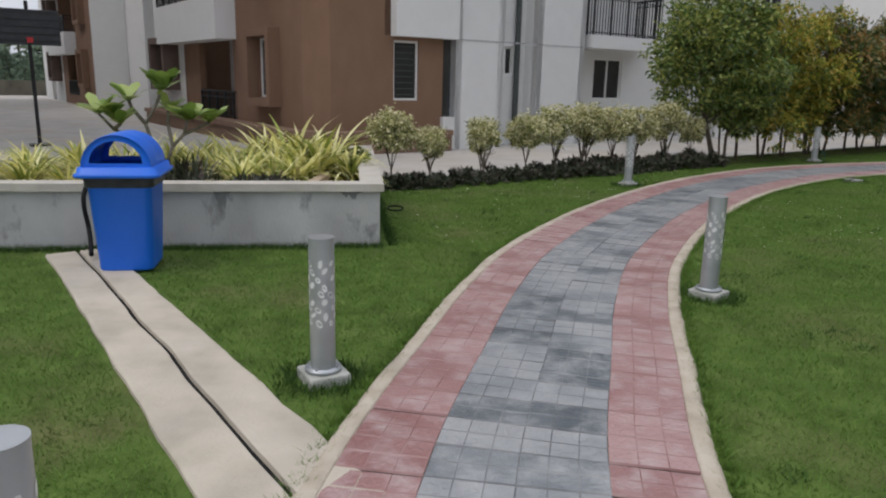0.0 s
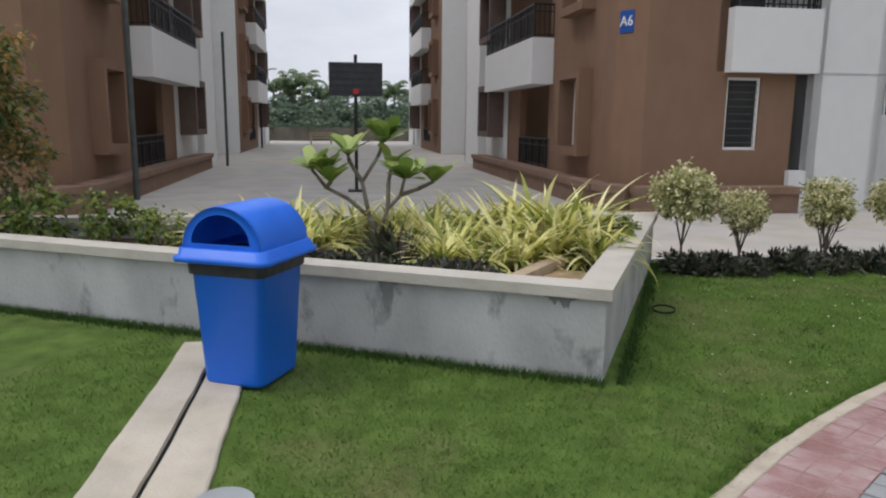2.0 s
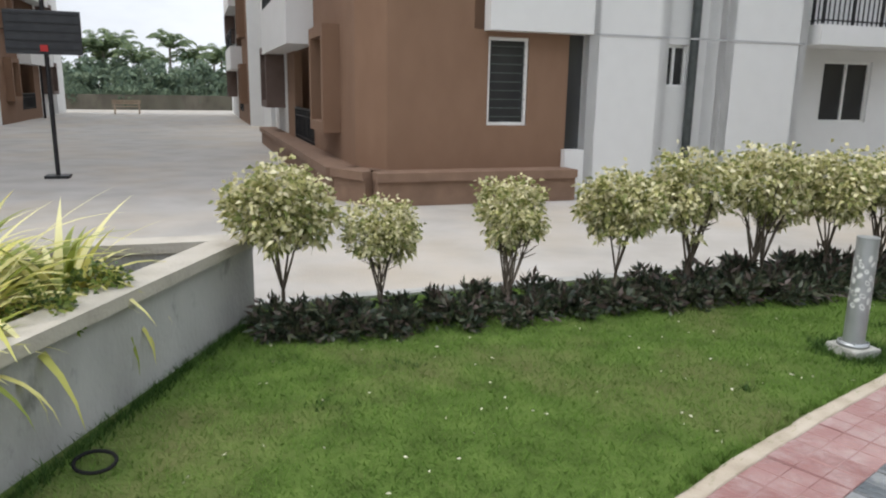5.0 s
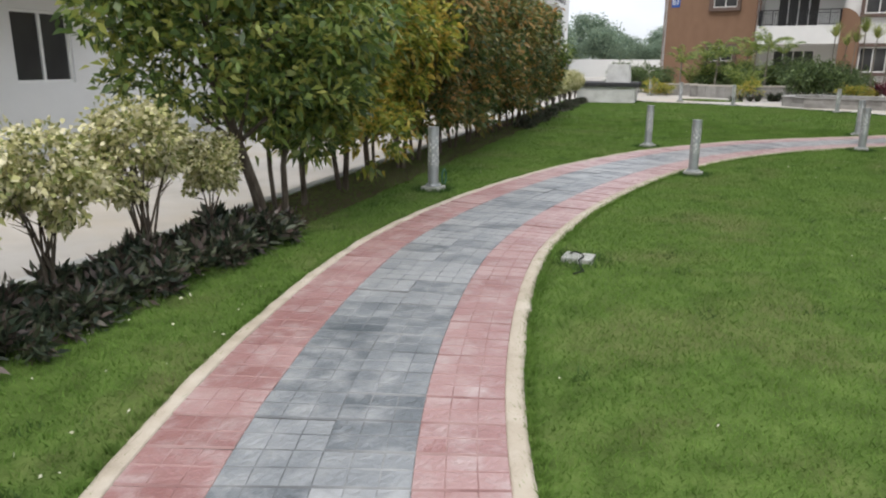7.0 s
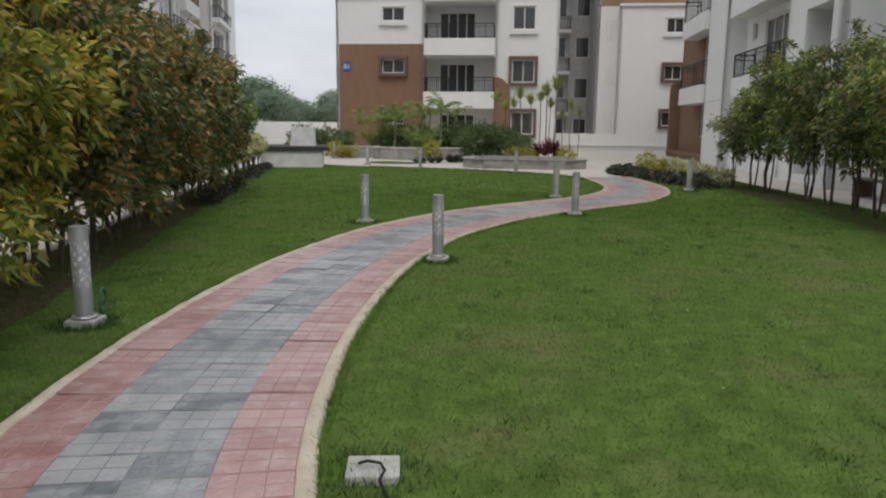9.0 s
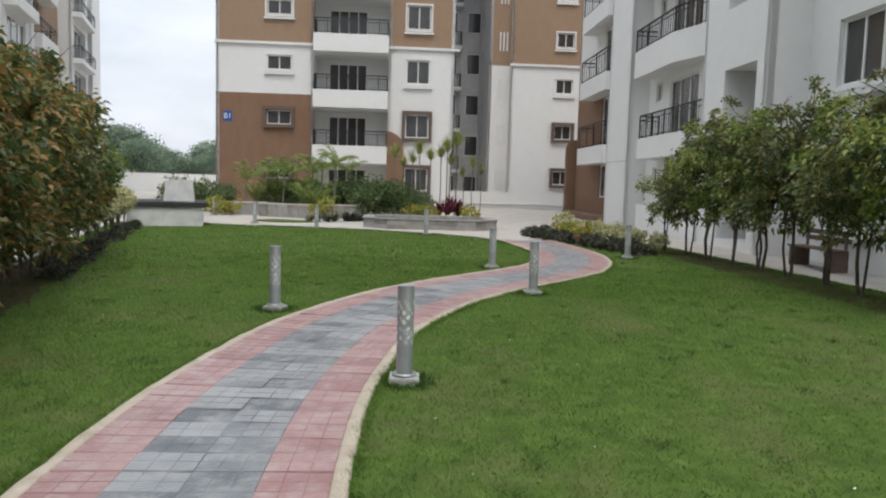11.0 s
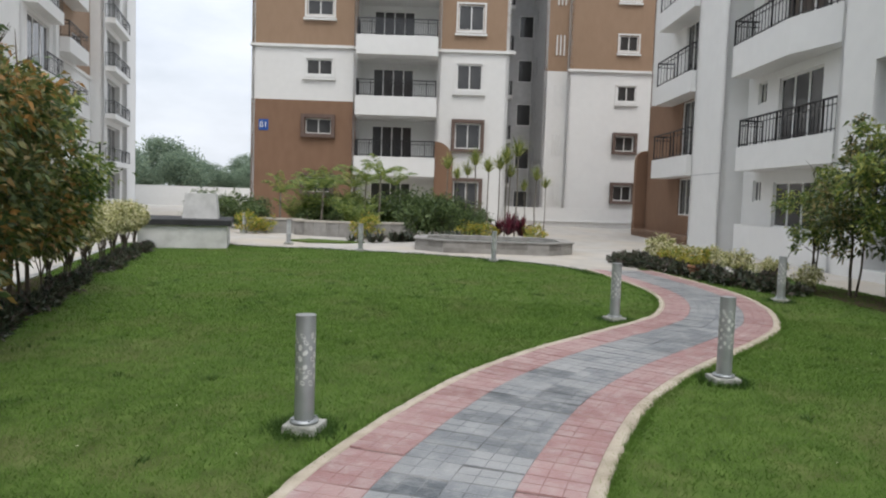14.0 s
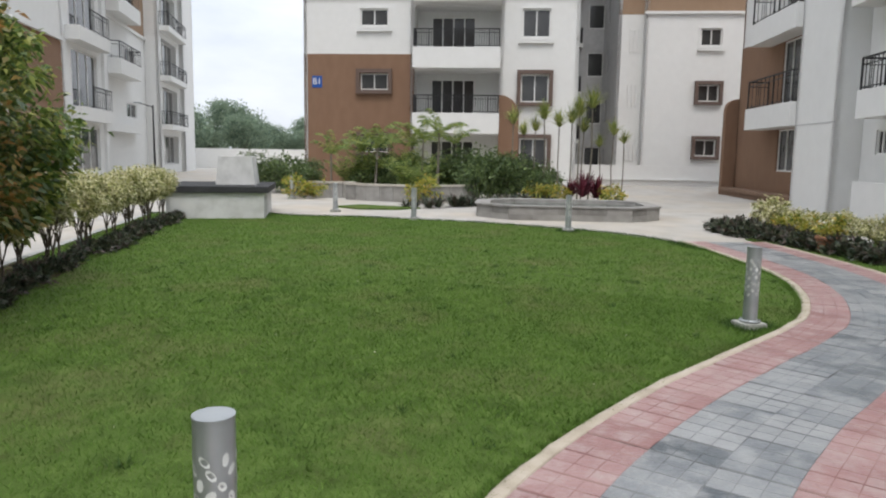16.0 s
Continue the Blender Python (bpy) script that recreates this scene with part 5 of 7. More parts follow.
# ---- planted bed by the plaza ----
def curved_bed():
    b = thing("planted_bed_wall", "low curved grey stone-clad bed wall with pale coping", "bed wall")
    runs = ([(40.6, 10.6), (40.1, 9.7), (39.9, 8.7), (40.1, 7.7), (40.6, 6.9), (41.4, 6.4)], [(41.6, 12.6), (41.3, 11.8), (41.3, 11.0), (41.5, 10.4)])
    for run in runs:
        arc = spline([b_xy(*p) for p in run], 0.45)
        for p, q in zip(arc, arc[1:]):
            d = (q - p).normalized()
            o = Vector((-d.y, d.x)) * 0.14
            g = d * 0.006
            bm = bmesh.new()
            prism(bm, [tuple(p + g), tuple(q - g), tuple(q - g + o), tuple(p + g + o)], -0.1, 0.46)
            part("stone", bm, STONE_CLAD, b)
            bm = bmesh.new()
            prism(bm, [tuple(p - o * 0.25), tuple(q - o * 0.25), tuple(q + o * 1.25), tuple(p + o * 1.25)], 0.46, 0.52)
            part("coping", bm, CAP_CEMENT, b, "pale cement coping")
    return b


curved_bed()


def flower_pot(m):
    b = thing("flower_pot", "terracotta flower pot with a small green plant", "flower pot", m)
    bm = bmesh.new()
    tube(bm, (0, 0, 0), (0, 0, 0.22), 0.12, 0.165, 20)
    tube(bm, (0, 0, 0.22), (0, 0, 0.27), 0.185, 0.185, 20)
    smooth(part("pot", bm, TERRACOTTA, b))
    return b


POT = flower_pot(pose(28.85, 7.15, 0))

# two bricks left in the planter
for x, y, r, L in ((2.62, 4.02, 79, 0.78), (2.46, 3.5, 35, 0.24)):
    bm = bmesh.new()
    box(bm, -L / 2, L / 2, -0.05, 0.05, 0.40, 0.475, 0.006)
    solid("brick", bm, BRICK_RED, "loose sandy brick lying on the planter soil", "brick", pose(x, y, 0, 0, 0, r))

# bare sandy soil between the brick and the planter's corner
bm = bmesh.new()
for i in range(9):
    for j in range(9):
        fx, fy = i / 8, j / 8
        rim = min(fx, 1 - fx, fy, 1 - fy)
        bm.verts.new((2.56 + 0.44 * fx + 0.1 * fy, 3.32 + 1.0 * fy, 0.36 + 0.07 * min(1, rim * 6) + 0.015 * noise.noise((i * 0.9, j * 0.9, 3))))
bm.verts.ensure_lookup_table()
for i in range(8):
    for j in range(8):
        bm.faces.new([bm.verts[k] for k in (i * 9 + j, i * 9 + 9 + j, i * 9 + 10 + j, i * 9 + j + 1)])
smooth(solid("sand_patch", bm, SAND, "bare sandy soil patch in the planter's corner", "soil"))

# dark drip stains under the planter's cap
for x0, w, drips in ((1.79, 0.14, (0.11, 0.22, 0.15, 0.06)), (2.8, 0.24, (0.02, 0.05, 0.07, 0.03))):
    bm = bmesh.new()
    n = len(drips) * 8
    lo, hi = [], []
    for i in range(n + 1):
        f = i / n * len(drips)
        k = min(int(f), len(drips) - 1)
        depth = max(0.004, (drips[k] * (0.55 + 0.45 * math.sin(math.pi * (f - k))) + 0.03 * noise.noise((i * 0.45, x0, 1))) * min(1.0, 4 * i / n, 4 * (n - i) / n))
        x = x0 + w * i / n
        lo.append(bm.verts.new((x, 3.117, 0.482 - depth)))
        hi.append(bm.verts.new((x, 3.117, 0.484)))
    for i in range(n):
        bm.faces.new((lo[i], lo[i + 1], hi[i + 1], hi[i]))
    part("stain", bm, STAIN, PLANTER, "dark damp drip stain")

# a ring of hose on the lawn
bm = bmesh.new()
for i in range(24):
    a, c = i * math.pi / 12, (i + 1) * math.pi / 12
    tube(bm, (0.085 * math.cos(a), 0.06 * math.sin(a), 0.02 + 0.015 * math.sin(a)), (0.085 * math.cos(c), 0.06 * math.sin(c), 0.02 + 0.015 * math.sin(c)), 0.008, sides=6)
solid("hose_ring", bm, BLACK, "small black loop of hose lying on the lawn", "hose", pose(3.45, 4.8, 0.02))
bm = bmesh.new()
for i in range(20):
    a, c = -1.2 + i * 0.26, -1.2 + (i + 1) * 0.26
    tube(bm, (0.09 * math.cos(a), 0, 0.12 + 0.09 * math.sin(a)), (0.09 * math.cos(c), 0, 0.12 + 0.09 * math.sin(c)), 0.009, sides=6)
solid("hose_coil", bm, GREEN_HOSE, "green hose loop beside a bollard lamp", "hose", pose(12.55, 10.25, 0, 0, 0, 30))

garden_bench(pose(26.6, 2.35, ground_z(26.6, 2.35), 0, 0, B_ANGLE + 180), "dark brown garden bench behind the hedge trees", SURROUND)


# ---- plants ----
def quads_mesh(name, verts, per, mat):
    """A mesh of many like faces with `per` corners each, from an array of corners."""
    n = len(verts) // per
    me = bpy.data.meshes.new(name)
    me.vertices.add(len(verts))
    me.vertices.foreach_set("co", np.asarray(verts, dtype=np.float32).ravel())
    me.loops.add(len(verts))
    me.loops.foreach_set("vertex_index", np.arange(len(verts), dtype=np.int32))
    me.polygons.add(n)
    me.polygons.foreach_set("loop_start", np.arange(0, len(verts), per, dtype=np.int32))
    me.polygons.foreach_set("loop_total", np.full(n, per, dtype=np.int32))
    me.update(calc_edges=True)
    me.materials.append(mat)
    return me


def unit(v):
    return v / np.maximum(np.linalg.norm(v, axis=1, keepdims=True), 1e-9)


def leaf_quads(rng, base, along, length, width, droop=0.25):
    """Four-cornered leaves at the points of base that grow along the given directions."""
    n = len(base)
    along = unit(along)
    side = unit(np.cross(along, rng.normal(size=(n, 3))))
    up = np.cross(side, along)
    L = (length * rng.uniform(0.7, 1.25, (n, 1)))
    W = (width * rng.uniform(0.7, 1.2, (n, 1))) * 0.5
    mid = base + along * L * 0.45 + up * W * 0.35
    tip = base + along * L - np.array([0, 0, 1.0]) * L * droop
    out = np.empty((n, 4, 3))
    out[:, 0], out[:, 1], out[:, 2], out[:, 3] = base, mid + side * W, tip, mid - side * W
    return out.reshape(-1, 3)


def crown_mesh(name, seed, mat, lumps, leaves, length, width, droop=0.3, tight=0.16):
    """A crown of many leaves in uneven clumps; lumps are (x, y, z, rx, rz)."""
    rng = np.random.default_rng(seed)
    chunks = []
    total = sum(l[3] * l[3] * l[4] for l in lumps)
    for x, y, z, rx, rz in lumps:
        n = int(leaves * rx * rx * rz / total)
        clumps = max(6, n // 26)
        d = unit(rng.normal(size=(clumps, 3)))
        c = d * (rng.uniform(0.35, 1.0, (clumps, 1)) ** 0.45) * rng.uniform(0.82, 1.12, (clumps, 1)) * np.array([rx, rx, rz]) + np.array([x, y, z])
        k = rng.integers(0, clumps, n)
        spread = tight * max(rx, rz * 0.7)
        p = c[k] + rng.normal(size=(n, 3)) * spread * np.array([1, 1, 0.8])
        outward = unit(p - np.array([x, y, z - 0.3 * rz])) + rng.normal(size=(n, 3)) * 0.75 + np.array([0, 0, 0.15])
        chunks.append(leaf_quads(rng, p, outward, length, width, droop))
    return quads_mesh(name, np.concatenate(chunks), 4, mat)


def limbs(bm, rng, base, top_z, r, spread, n, tips=0):
    """A stem that forks into several crooked limbs."""
    fork = Vector((base[0] + rng.uniform(-0.04, 0.04), base[1] + rng.uniform(-0.04, 0.04), base[2] + (top_z - base[2]) * rng.uniform(0.22, 0.32)))
    tube(bm, base, fork, r, r * 0.8, 8)
    for i in range(n):
        a = i * 2 * math.pi / n + rng.uniform(-0.5, 0.5)
        s = spread * rng.uniform(0.55, 1.1)
        mid = fork + Vector((math.cos(a) * s * 0.4, math.sin(a) * s * 0.4, (top_z - fork.z) * rng.uniform(0.35, 0.5)))
        end = Vector((base[0] + math.cos(a) * s, base[1] + math.sin(a) * s, top_z * rng.uniform(0.82, 1.0)))
        tube(bm, fork, mid, r * 0.55, r * 0.4, 6)
        tube(bm, mid, end, r * 0.4, r * 0.12, 6)
        for j in range(2):
            b = a + rng.uniform(-1.2, 1.2)
            tube(bm, mid, mid + Vector((math.cos(b), math.sin(b), rng.uniform(0.3, 1.0))) * spread * 0.5, r * 0.25, r * 0.08, 5)
    return bm


def splayed_stem(bm, rng, top_z, r, spread, k):
    """One crooked stem of a many-stemmed tree, with a fork and twigs inside the crown."""
    a = k * 2.3 + rng.uniform(-0.6, 0.6)
    lean = rng.uniform(0.12, 0.5) * spread
    p = Vector((math.cos(a) * 0.04, math.sin(a) * 0.04, -0.05))
    steps = 6
    for i in range(steps):
        f = (i + 1) / steps
        q = Vector((math.cos(a) * (0.04 + lean * f) + rng.uniform(-0.05, 0.05), math.sin(a) * (0.04 + lean * f) + rng.uniform(-0.05, 0.05), top_z * f * 0.96))
        tube(bm, p, q, r * (1.1 - 0.9 * (f - 1 / steps)), r * (1.1 - 0.9 * f), 7)
        if i >= 1:
            for j in range(2):
                b = rng.uniform(0, 6.283)
                e = q + Vector((math.cos(b), math.sin(b), rng.uniform(0.3, 1.1))) * spread * rng.uniform(0.4, 0.8)
                tube(bm, q, e, r * 0.42, r * 0.12, 5)
        p = q
    return bm


def leafy(name, label, category, seed, mat, bark, lumps, leaves, length, width, r, spread, n, stems=1, group="", droop=0.3, splayed=False):
    rng = random.Random(seed)
    t = thing(name, label, category, group=group)
    top = max(l[2] for l in lumps)
    for s in range(stems):
        bm = bmesh.new()
        off = (0, 0, -0.03) if s == 0 else (rng.uniform(-0.1, 0.1), rng.uniform(-0.1, 0.1), -0.03)
        if splayed:
            splayed_stem(bm, rng, top, r * (1.0 if s == 0 else 0.75), spread, s)
        else:
            limbs(bm, rng, off, top, r, spread, n)
        part("trunk" if s == 0 else "stem", bm, bark, t)
    ob = new("crown", crown_mesh("crown", seed, mat, lumps, leaves, length, width, droop))
    ob.parent = t
    return t


def scatter(variants, places):
    """The first place of each variant takes the thing itself, the others a copy: (variant, x, y, z, turn, size)."""
    used = set()
    for v, x, y, z, r, s in places:
        m = pose(x, y, z, 0, 0, r)
        if v in used:
            k = s / variants[v].scale.x
            copy_thing(variants[v], m @ Matrix.Diagonal((k, k, k, 1)))
        else:
            variants[v].matrix_world = m @ Matrix.Diagonal((s, s, s, 1))
            used.add(v)
    for i, v in enumerate(variants):
        if i not in used:
            for o in (*v.children_recursive, v):
                bpy.data.objects.remove(o)


# variegated shrubs on single stems along the kerb
SHRUB = "clipped shrub with cream and green variegated leaves on thin stems"
shrubs = [leafy("variegated_shrub", SHRUB, "shrub", 11 + i, VARIEGATED, BARK,
                [(0, 0, 0.84 + 0.03 * i, 0.25, 0.21), (0.16, 0.05, 0.74 - 0.03 * i, 0.19, 0.17), (-0.16, -0.06, 0.76 + 0.03 * i, 0.19, 0.18), (0.03, -0.13, 0.66, 0.15, 0.12), (-0.05 + 0.06 * i, 0.1, 0.56, 0.10, 0.10)], n, 0.05, 0.031, 0.016, 0.24, 5, 1 + i % 3, "variegated shrubs along the kerb")
          for i, n in enumerate((3900, 3300, 3500))]
scatter(shrubs, [(v, *a_xy(u, n), 0, r, q) for v, u, n, r, q in ((0, 6.19, 4.22, 0, 1.0), (1, 6.83, 4.22, 40, 0.76), (2, 7.69, 4.15, 80, 0.84), (0, 8.55, 4.15, 130, 0.92), (1, 9.15, 4.15, 200, 1.03), (2, 9.83, 4.15, 10, 1.02), (0, 10.50, 4.15, 250, 1.03), (1, 11.10, 4.15, 300, 1.0), (2, 11.87, 4.15, 170, 1.05), (0, 12.62, 4.15, 60, 0.86))]
        + [(i % 3, *a_xy(26.9 + 0.62 * i, 4.15 + 0.08 * (i % 2)), 0, 67 * i, 0.94 + 0.05 * ((i * 7) % 3)) for i in range(14)])

# low bushy ones of the same kind by the plaza
low_shrubs = [leafy("variegated_shrub", "low bushy shrub with cream and green variegated leaves", "shrub", 18 + i, VARIEGATED, BARK,
                    [(0, 0, 0.44, 0.28, 0.19), (0.24, 0.05, 0.38, 0.21, 0.16), (-0.23, 0.02, 0.40, 0.21, 0.17), (0.02, -0.2, 0.34, 0.18, 0.14)], 1700, 0.06, 0.036, 0.014, 0.24, 5, 2, "low variegated shrubs by the plaza") for i in range(2)]
scatter(low_shrubs, [(1, 31.9, 7.6, 0, 20, 1.1), (0, 31.2, 7.15, 0, 120, 0.85), (0, 30.1, 6.7, 0, 220, 0.95), (1, 29.3, 6.3, 0, 300, 0.9), (0, 28.4, 5.9, 0, 45, 0.8), (1, 27.4, 5.5, 0, 145, 0.75)])

# taller trees in the two hedge rows
HEDGE = "slim many-stemmed tree with glossy {} leaves in a hedge row"
trees = []
for i, (mat, word) in enumerate(((TREE_GREEN, "green"), (TREE_GOLD, "yellow-green"), (TREE_RUST, "rust-tipped green"), (TREE_GREEN, "dark green"), (TREE_OLIVE, "olive green"))):
    rr = random.Random(40 + i)
    lumps = []
    for k in range(7):
        z = 0.66 + 0.345 * k if i < 3 else 0.98 + 0.30 * k
        w = 0.32 + 0.20 * math.sin(0.5 + k * 0.42)
        for j in range(2 if k < 6 else 1):
            a = rr.uniform(0, 6.283)
            lumps.append((math.cos(a) * w * 0.75, math.sin(a) * w * 0.75, z + rr.uniform(-0.12, 0.12), w * rr.uniform(0.75, 1.1), 0.26 * rr.uniform(0.8, 1.2)))
    trees.append(leafy("hedge_tree", HEDGE.format(word), "tree", 60 + i, mat, BARK, lumps, 7600 if i < 3 else 4300, 0.105, 0.045, 0.026, 0.55, 5, 2 + i % 2, "trees in the hedge rows", 0.35, True))
left_row = [(0, 13.75, 4.4, 1.12), (0, 14.4, 4.5, 1.08), (1, 15.3, 4.5, 1.06), (1, 16.2, 4.55, 1.08), (1, 17.1, 4.5, 1.08), (2, 17.9, 4.55, 1.1), (2, 18.8, 4.45, 1.08), (2, 19.6, 4.5, 1.08),
            (2, 20.5, 4.5, 1.1), (2, 21.4, 4.55, 1.05), (2, 22.3, 4.5, 1.08), (2, 23.2, 4.5, 1.06), (2, 24.1, 4.5, 1.08), (4, 25.0, 4.5, 1.05), (2, 25.9, 4.5, 1.08), (0, 26.7, 4.5, 1.05)]
right_row = [(3, 28.0, 5.25, 0.78), (4, 27.2, 4.85, 0.98), (3, 26.3, 4.6, 1.03), (4, 25.5, 4.3, 1.05), (3, 24.6, 4.0, 1.05), (4, 23.7, 3.75, 1.08), (3, 22.7, 3.5, 1.05), (4, 21.7, 3.35, 1.05), (3, 20.7, 3.15, 1.08),
             (2, 19.7, 2.95, 1.02), (4, 18.6, 2.7, 1.05), (3, 17.5, 2.4, 1.08), (4, 16.4, 2.1, 1.05), (3, 15.2, 1.8, 1.08), (4, 14.0, 1.5, 1.05)]
scatter(trees, [(v, *a_xy(u, n - 0.2), 0, 71 * i, s) for i, (v, u, n, s) in enumerate(left_row)] + [(v, x, y, 0, 53 * i + 20, s) for i, (v, x, y, s) in enumerate(right_row)]
        + [(2, -2.3, 3.7, 0.36, 30, 0.74)])

# the first tree of the row leans over the border on a single thick stem
lean = thing("leaning_tree", "leaning tree with glossy green leaves over the border plants", "tree", pose(*a_xy(13.35, 4.2), 0, 0, 0, 27.5))
bm = bmesh.new()
stem = [Vector(v) for v in ((0.06, -0.05, -0.05), (0.0, 0.0, 0.3), (-0.18, 0.03, 0.75), (-0.34, 0.08, 1.2), (-0.42, 0.12, 1.9), (-0.45, 0.15, 2.7))]
for k in range(5):
    tube(bm, stem[k], stem[k + 1], 0.058 - 0.009 * k, 0.049 - 0.009 * k, 10)
    if k >= 2:
        for a in (0.3, 1.9, 3.4, 5.0):
            tube(bm, stem[k], stem[k] + Vector((math.cos(a + k) * 0.55, math.sin(a + k) * 0.55, 0.45)), 0.024, 0.006, 6)
part("trunk", bm, BARK, lean)
ob = new("crown", crown_mesh("crown", 91, TREE_GREEN, [(-0.45, 0.1, 1.75, 0.62, 0.42), (-0.95, 0.2, 1.95, 0.5, 0.35), (0.05, -0.15, 1.55, 0.5, 0.32), (-0.5, 0.1, 2.35, 0.72, 0.42), (-0.95, -0.1, 2.5, 0.45, 0.35), (0.0, 0.25, 2.3, 0.55, 0.4), (-0.4, 0.1, 2.85, 0.55, 0.38), (-0.15, -0.25, 1.15, 0.36, 0.26), (-0.75, 0.15, 1.35, 0.46, 0.32), (0.25, 0.05, 1.1, 0.34, 0.26), (-0.4, 0.3, 1.05, 0.32, 0.22), (-1.15, 0.3, 1.75, 0.4, 0.3)], 12000, 0.095, 0.045, 0.2))
ob.parent = lean


def rosette(name, label, category, seed, mat, leaves, length, width, rise, group="", curl=0.5, bends=4, least=0.15):
    """A clump of long leaves that arch out from one foot."""
    rng = np.random.default_rng(seed)
    t = thing(name, label, category, group=group)
    faces = []
    for i in range(leaves):
        a = rng.uniform(0, 2 * math.pi)
        tilt = rng.uniform(least, 1.0)
        L = length * rng.uniform(0.65, 1.15)
        d = np.array([math.cos(a), math.sin(a), 0])
        s = np.array([-math.sin(a), math.cos(a), 0])
        p = d * 0.03 + rng.normal(size=3) * 0.02 * np.array([1, 1, 0])
        e = rise * (1.15 - tilt * 0.75)
        prev = None
        for k in range(bends + 1):
            f = k / bends
            w = width * (0.55 + 0.9 * f * (1 - f) * 2) * (1 - f ** 3) * 0.5
            ang = e - curl * tilt * f * 1.9
            row = (p - s * w, p + s * w)
            if prev is not None:
                faces += [prev[0], prev[1], row[1], row[0]]
            prev = row
            p = p + (d * math.cos(ang) + np.array([0, 0, math.sin(ang)])) * L / bends
    ob = new("leaves", quads_mesh("leaves", np.array(faces), 4, mat))
    ob.parent = t
    return t


def joined_leaves(t):
    for c in t.children:
        bm = bmesh.new()
        bm.from_mesh(c.data)
        bmesh.ops.remove_doubles(bm, verts=bm.verts, dist=1e-5)
        bm.to_mesh(c.data)
        bm.free()


# dark border plants at the foot of the shrubs
border = []
for i in range(4):
    t = thing("border_plant", "low dark green and purple border plant with pointed leaves", "border plant", group="border plants at the lawn's edge")
    ob = new("leaves", crown_mesh("leaves", 80 + i, PURPLE_LEAF, [(0, 0, 0.07, 0.15, 0.10), (0.06, 0.05, 0.13, 0.10, 0.08)], 300, 0.095, 0.03, 0.05, 0.22))
    ob.parent = t
    border.append(t)
spots = []
rng = random.Random(9)
for i in range(104):
    u = 6.1 + 7.1 * i / 103
    wide = min(1.0, max(0.0, (u - 8.8) / 1.5))
    spots.append((rng.randrange(4), *a_xy(u + rng.uniform(-0.06, 0.06), 4.10 - 0.05 * wide + (0.12, -0.14, 0.0)[i % 3] * (1 + 0.7 * wide) + rng.uniform(-0.06, 0.06)), 0.0, rng.uniform(0, 360), rng.uniform(0.6, 0.92) * (1 + 0.28 * wide)))
for i in range(46):
    f = i / 45
    spots.append((rng.randrange(4), 32.0 - 5.2 * f + rng.uniform(-0.1, 0.1), 8.55 - 2.75 * f + (0.22 if i % 2 else -0.1) + rng.uniform(-0.1, 0.1), 0.0, rng.uniform(0, 360), rng.uniform(0.9, 1.35)))
for i in range(56):
    spots.append((rng.randrange(4), *a_xy(23.6 + 0.21 * i, 3.95 + rng.uniform(-0.14, 0.16)), 0.0, rng.uniform(0, 360), rng.uniform(0.65, 0.95)))
for i in range(24):
    spots.append((rng.randrange(4), 0.7 + 1.75 * i / 23 + rng.uniform(-0.05, 0.05), 3.5 + rng.uniform(-0.08, 0.08), 0.36, rng.uniform(0, 360), rng.uniform(0.6, 0.85)))
scatter(border, spots)

ob = new("leaves", crown_mesh("leaves", 97, TREE_GOLD, [(0, 0, 0.42, 0.2, 0.17)], 420, 0.08, 0.035, 0.1))
ob.parent = POT
tagged(ob, kind="stuff")

# yellow striped strap-leaved clumps in the planter
straps = [rosette("strap_leaf_plant", "yellow striped strap-leaved clump in the planter", "plant", 120 + i, STRAP_LEAF, 88, 0.68, 0.046, 1.3, "strap-leaved clumps in the planter", 1.35, 8, 0.27) for i in range(3)]
spots = []
for i, (x, y, s) in enumerate(((0.55, 4.15, 0.8), (0.3, 4.6, 0.9), (0.75, 4.95, 0.85), (1.6, 4.7, 0.85), (1.9, 4.25, 0.85), (2.2, 4.75, 1.0), (2.4, 4.3, 0.8), (2.65, 5.05, 1.25), (2.3, 5.45, 1.3),
                               (1.75, 5.3, 0.95), (1.25, 5.35, 0.9), (2.75, 5.6, 1.0), (0.1, 5.0, 0.8), (-0.2, 4.5, 0.75), (0.5, 5.3, 0.75), (2.95, 4.6, 0.75), (1.95, 5.75, 0.95), (-0.6, 4.75, 0.65), (1.0, 5.2, 0.85), (1.5, 5.05, 0.8), (2.05, 5.1, 0.95), (2.5, 4.75, 0.9), (2.2, 4.0, 0.72), (2.6, 4.65, 0.85), (0.0, 4.15, 0.75), (0.75, 4.45, 0.8), (2.45, 5.2, 1.05), (-0.35, 5.05, 0.7), (1.35, 4.75, 0.75), (0.75, 4.1, 0.78), (1.9, 4.0, 0.7), (0.0, 3.95, 0.7), (0.4, 3.9, 0.7))):
    spots.append((i % 3, x, y, 0.37, 47 * i, s))
scatter(straps, spots)
for t in straps:
    joined_leaves(t)

# dark rosettes at the foot of the frangipani
purple = [rosette("rosette_plant", "dark purple rosette plant at the foot of the frangipani", "plant", 140 + i, PURPLE_LEAF, 60, 0.34, 0.035, 1.3, "dark rosettes in the planter", 0.9, 5) for i in range(2)]
scatter(purple, [(i % 2, x, y, 0.37, 80 * i, q) for i, (x, y, q) in enumerate(((1.4, 4.28, 1.15), (1.25, 4.4, 1.0), (1.55, 4.1, 1.05)))])
for t in purple:
    joined_leaves(t)

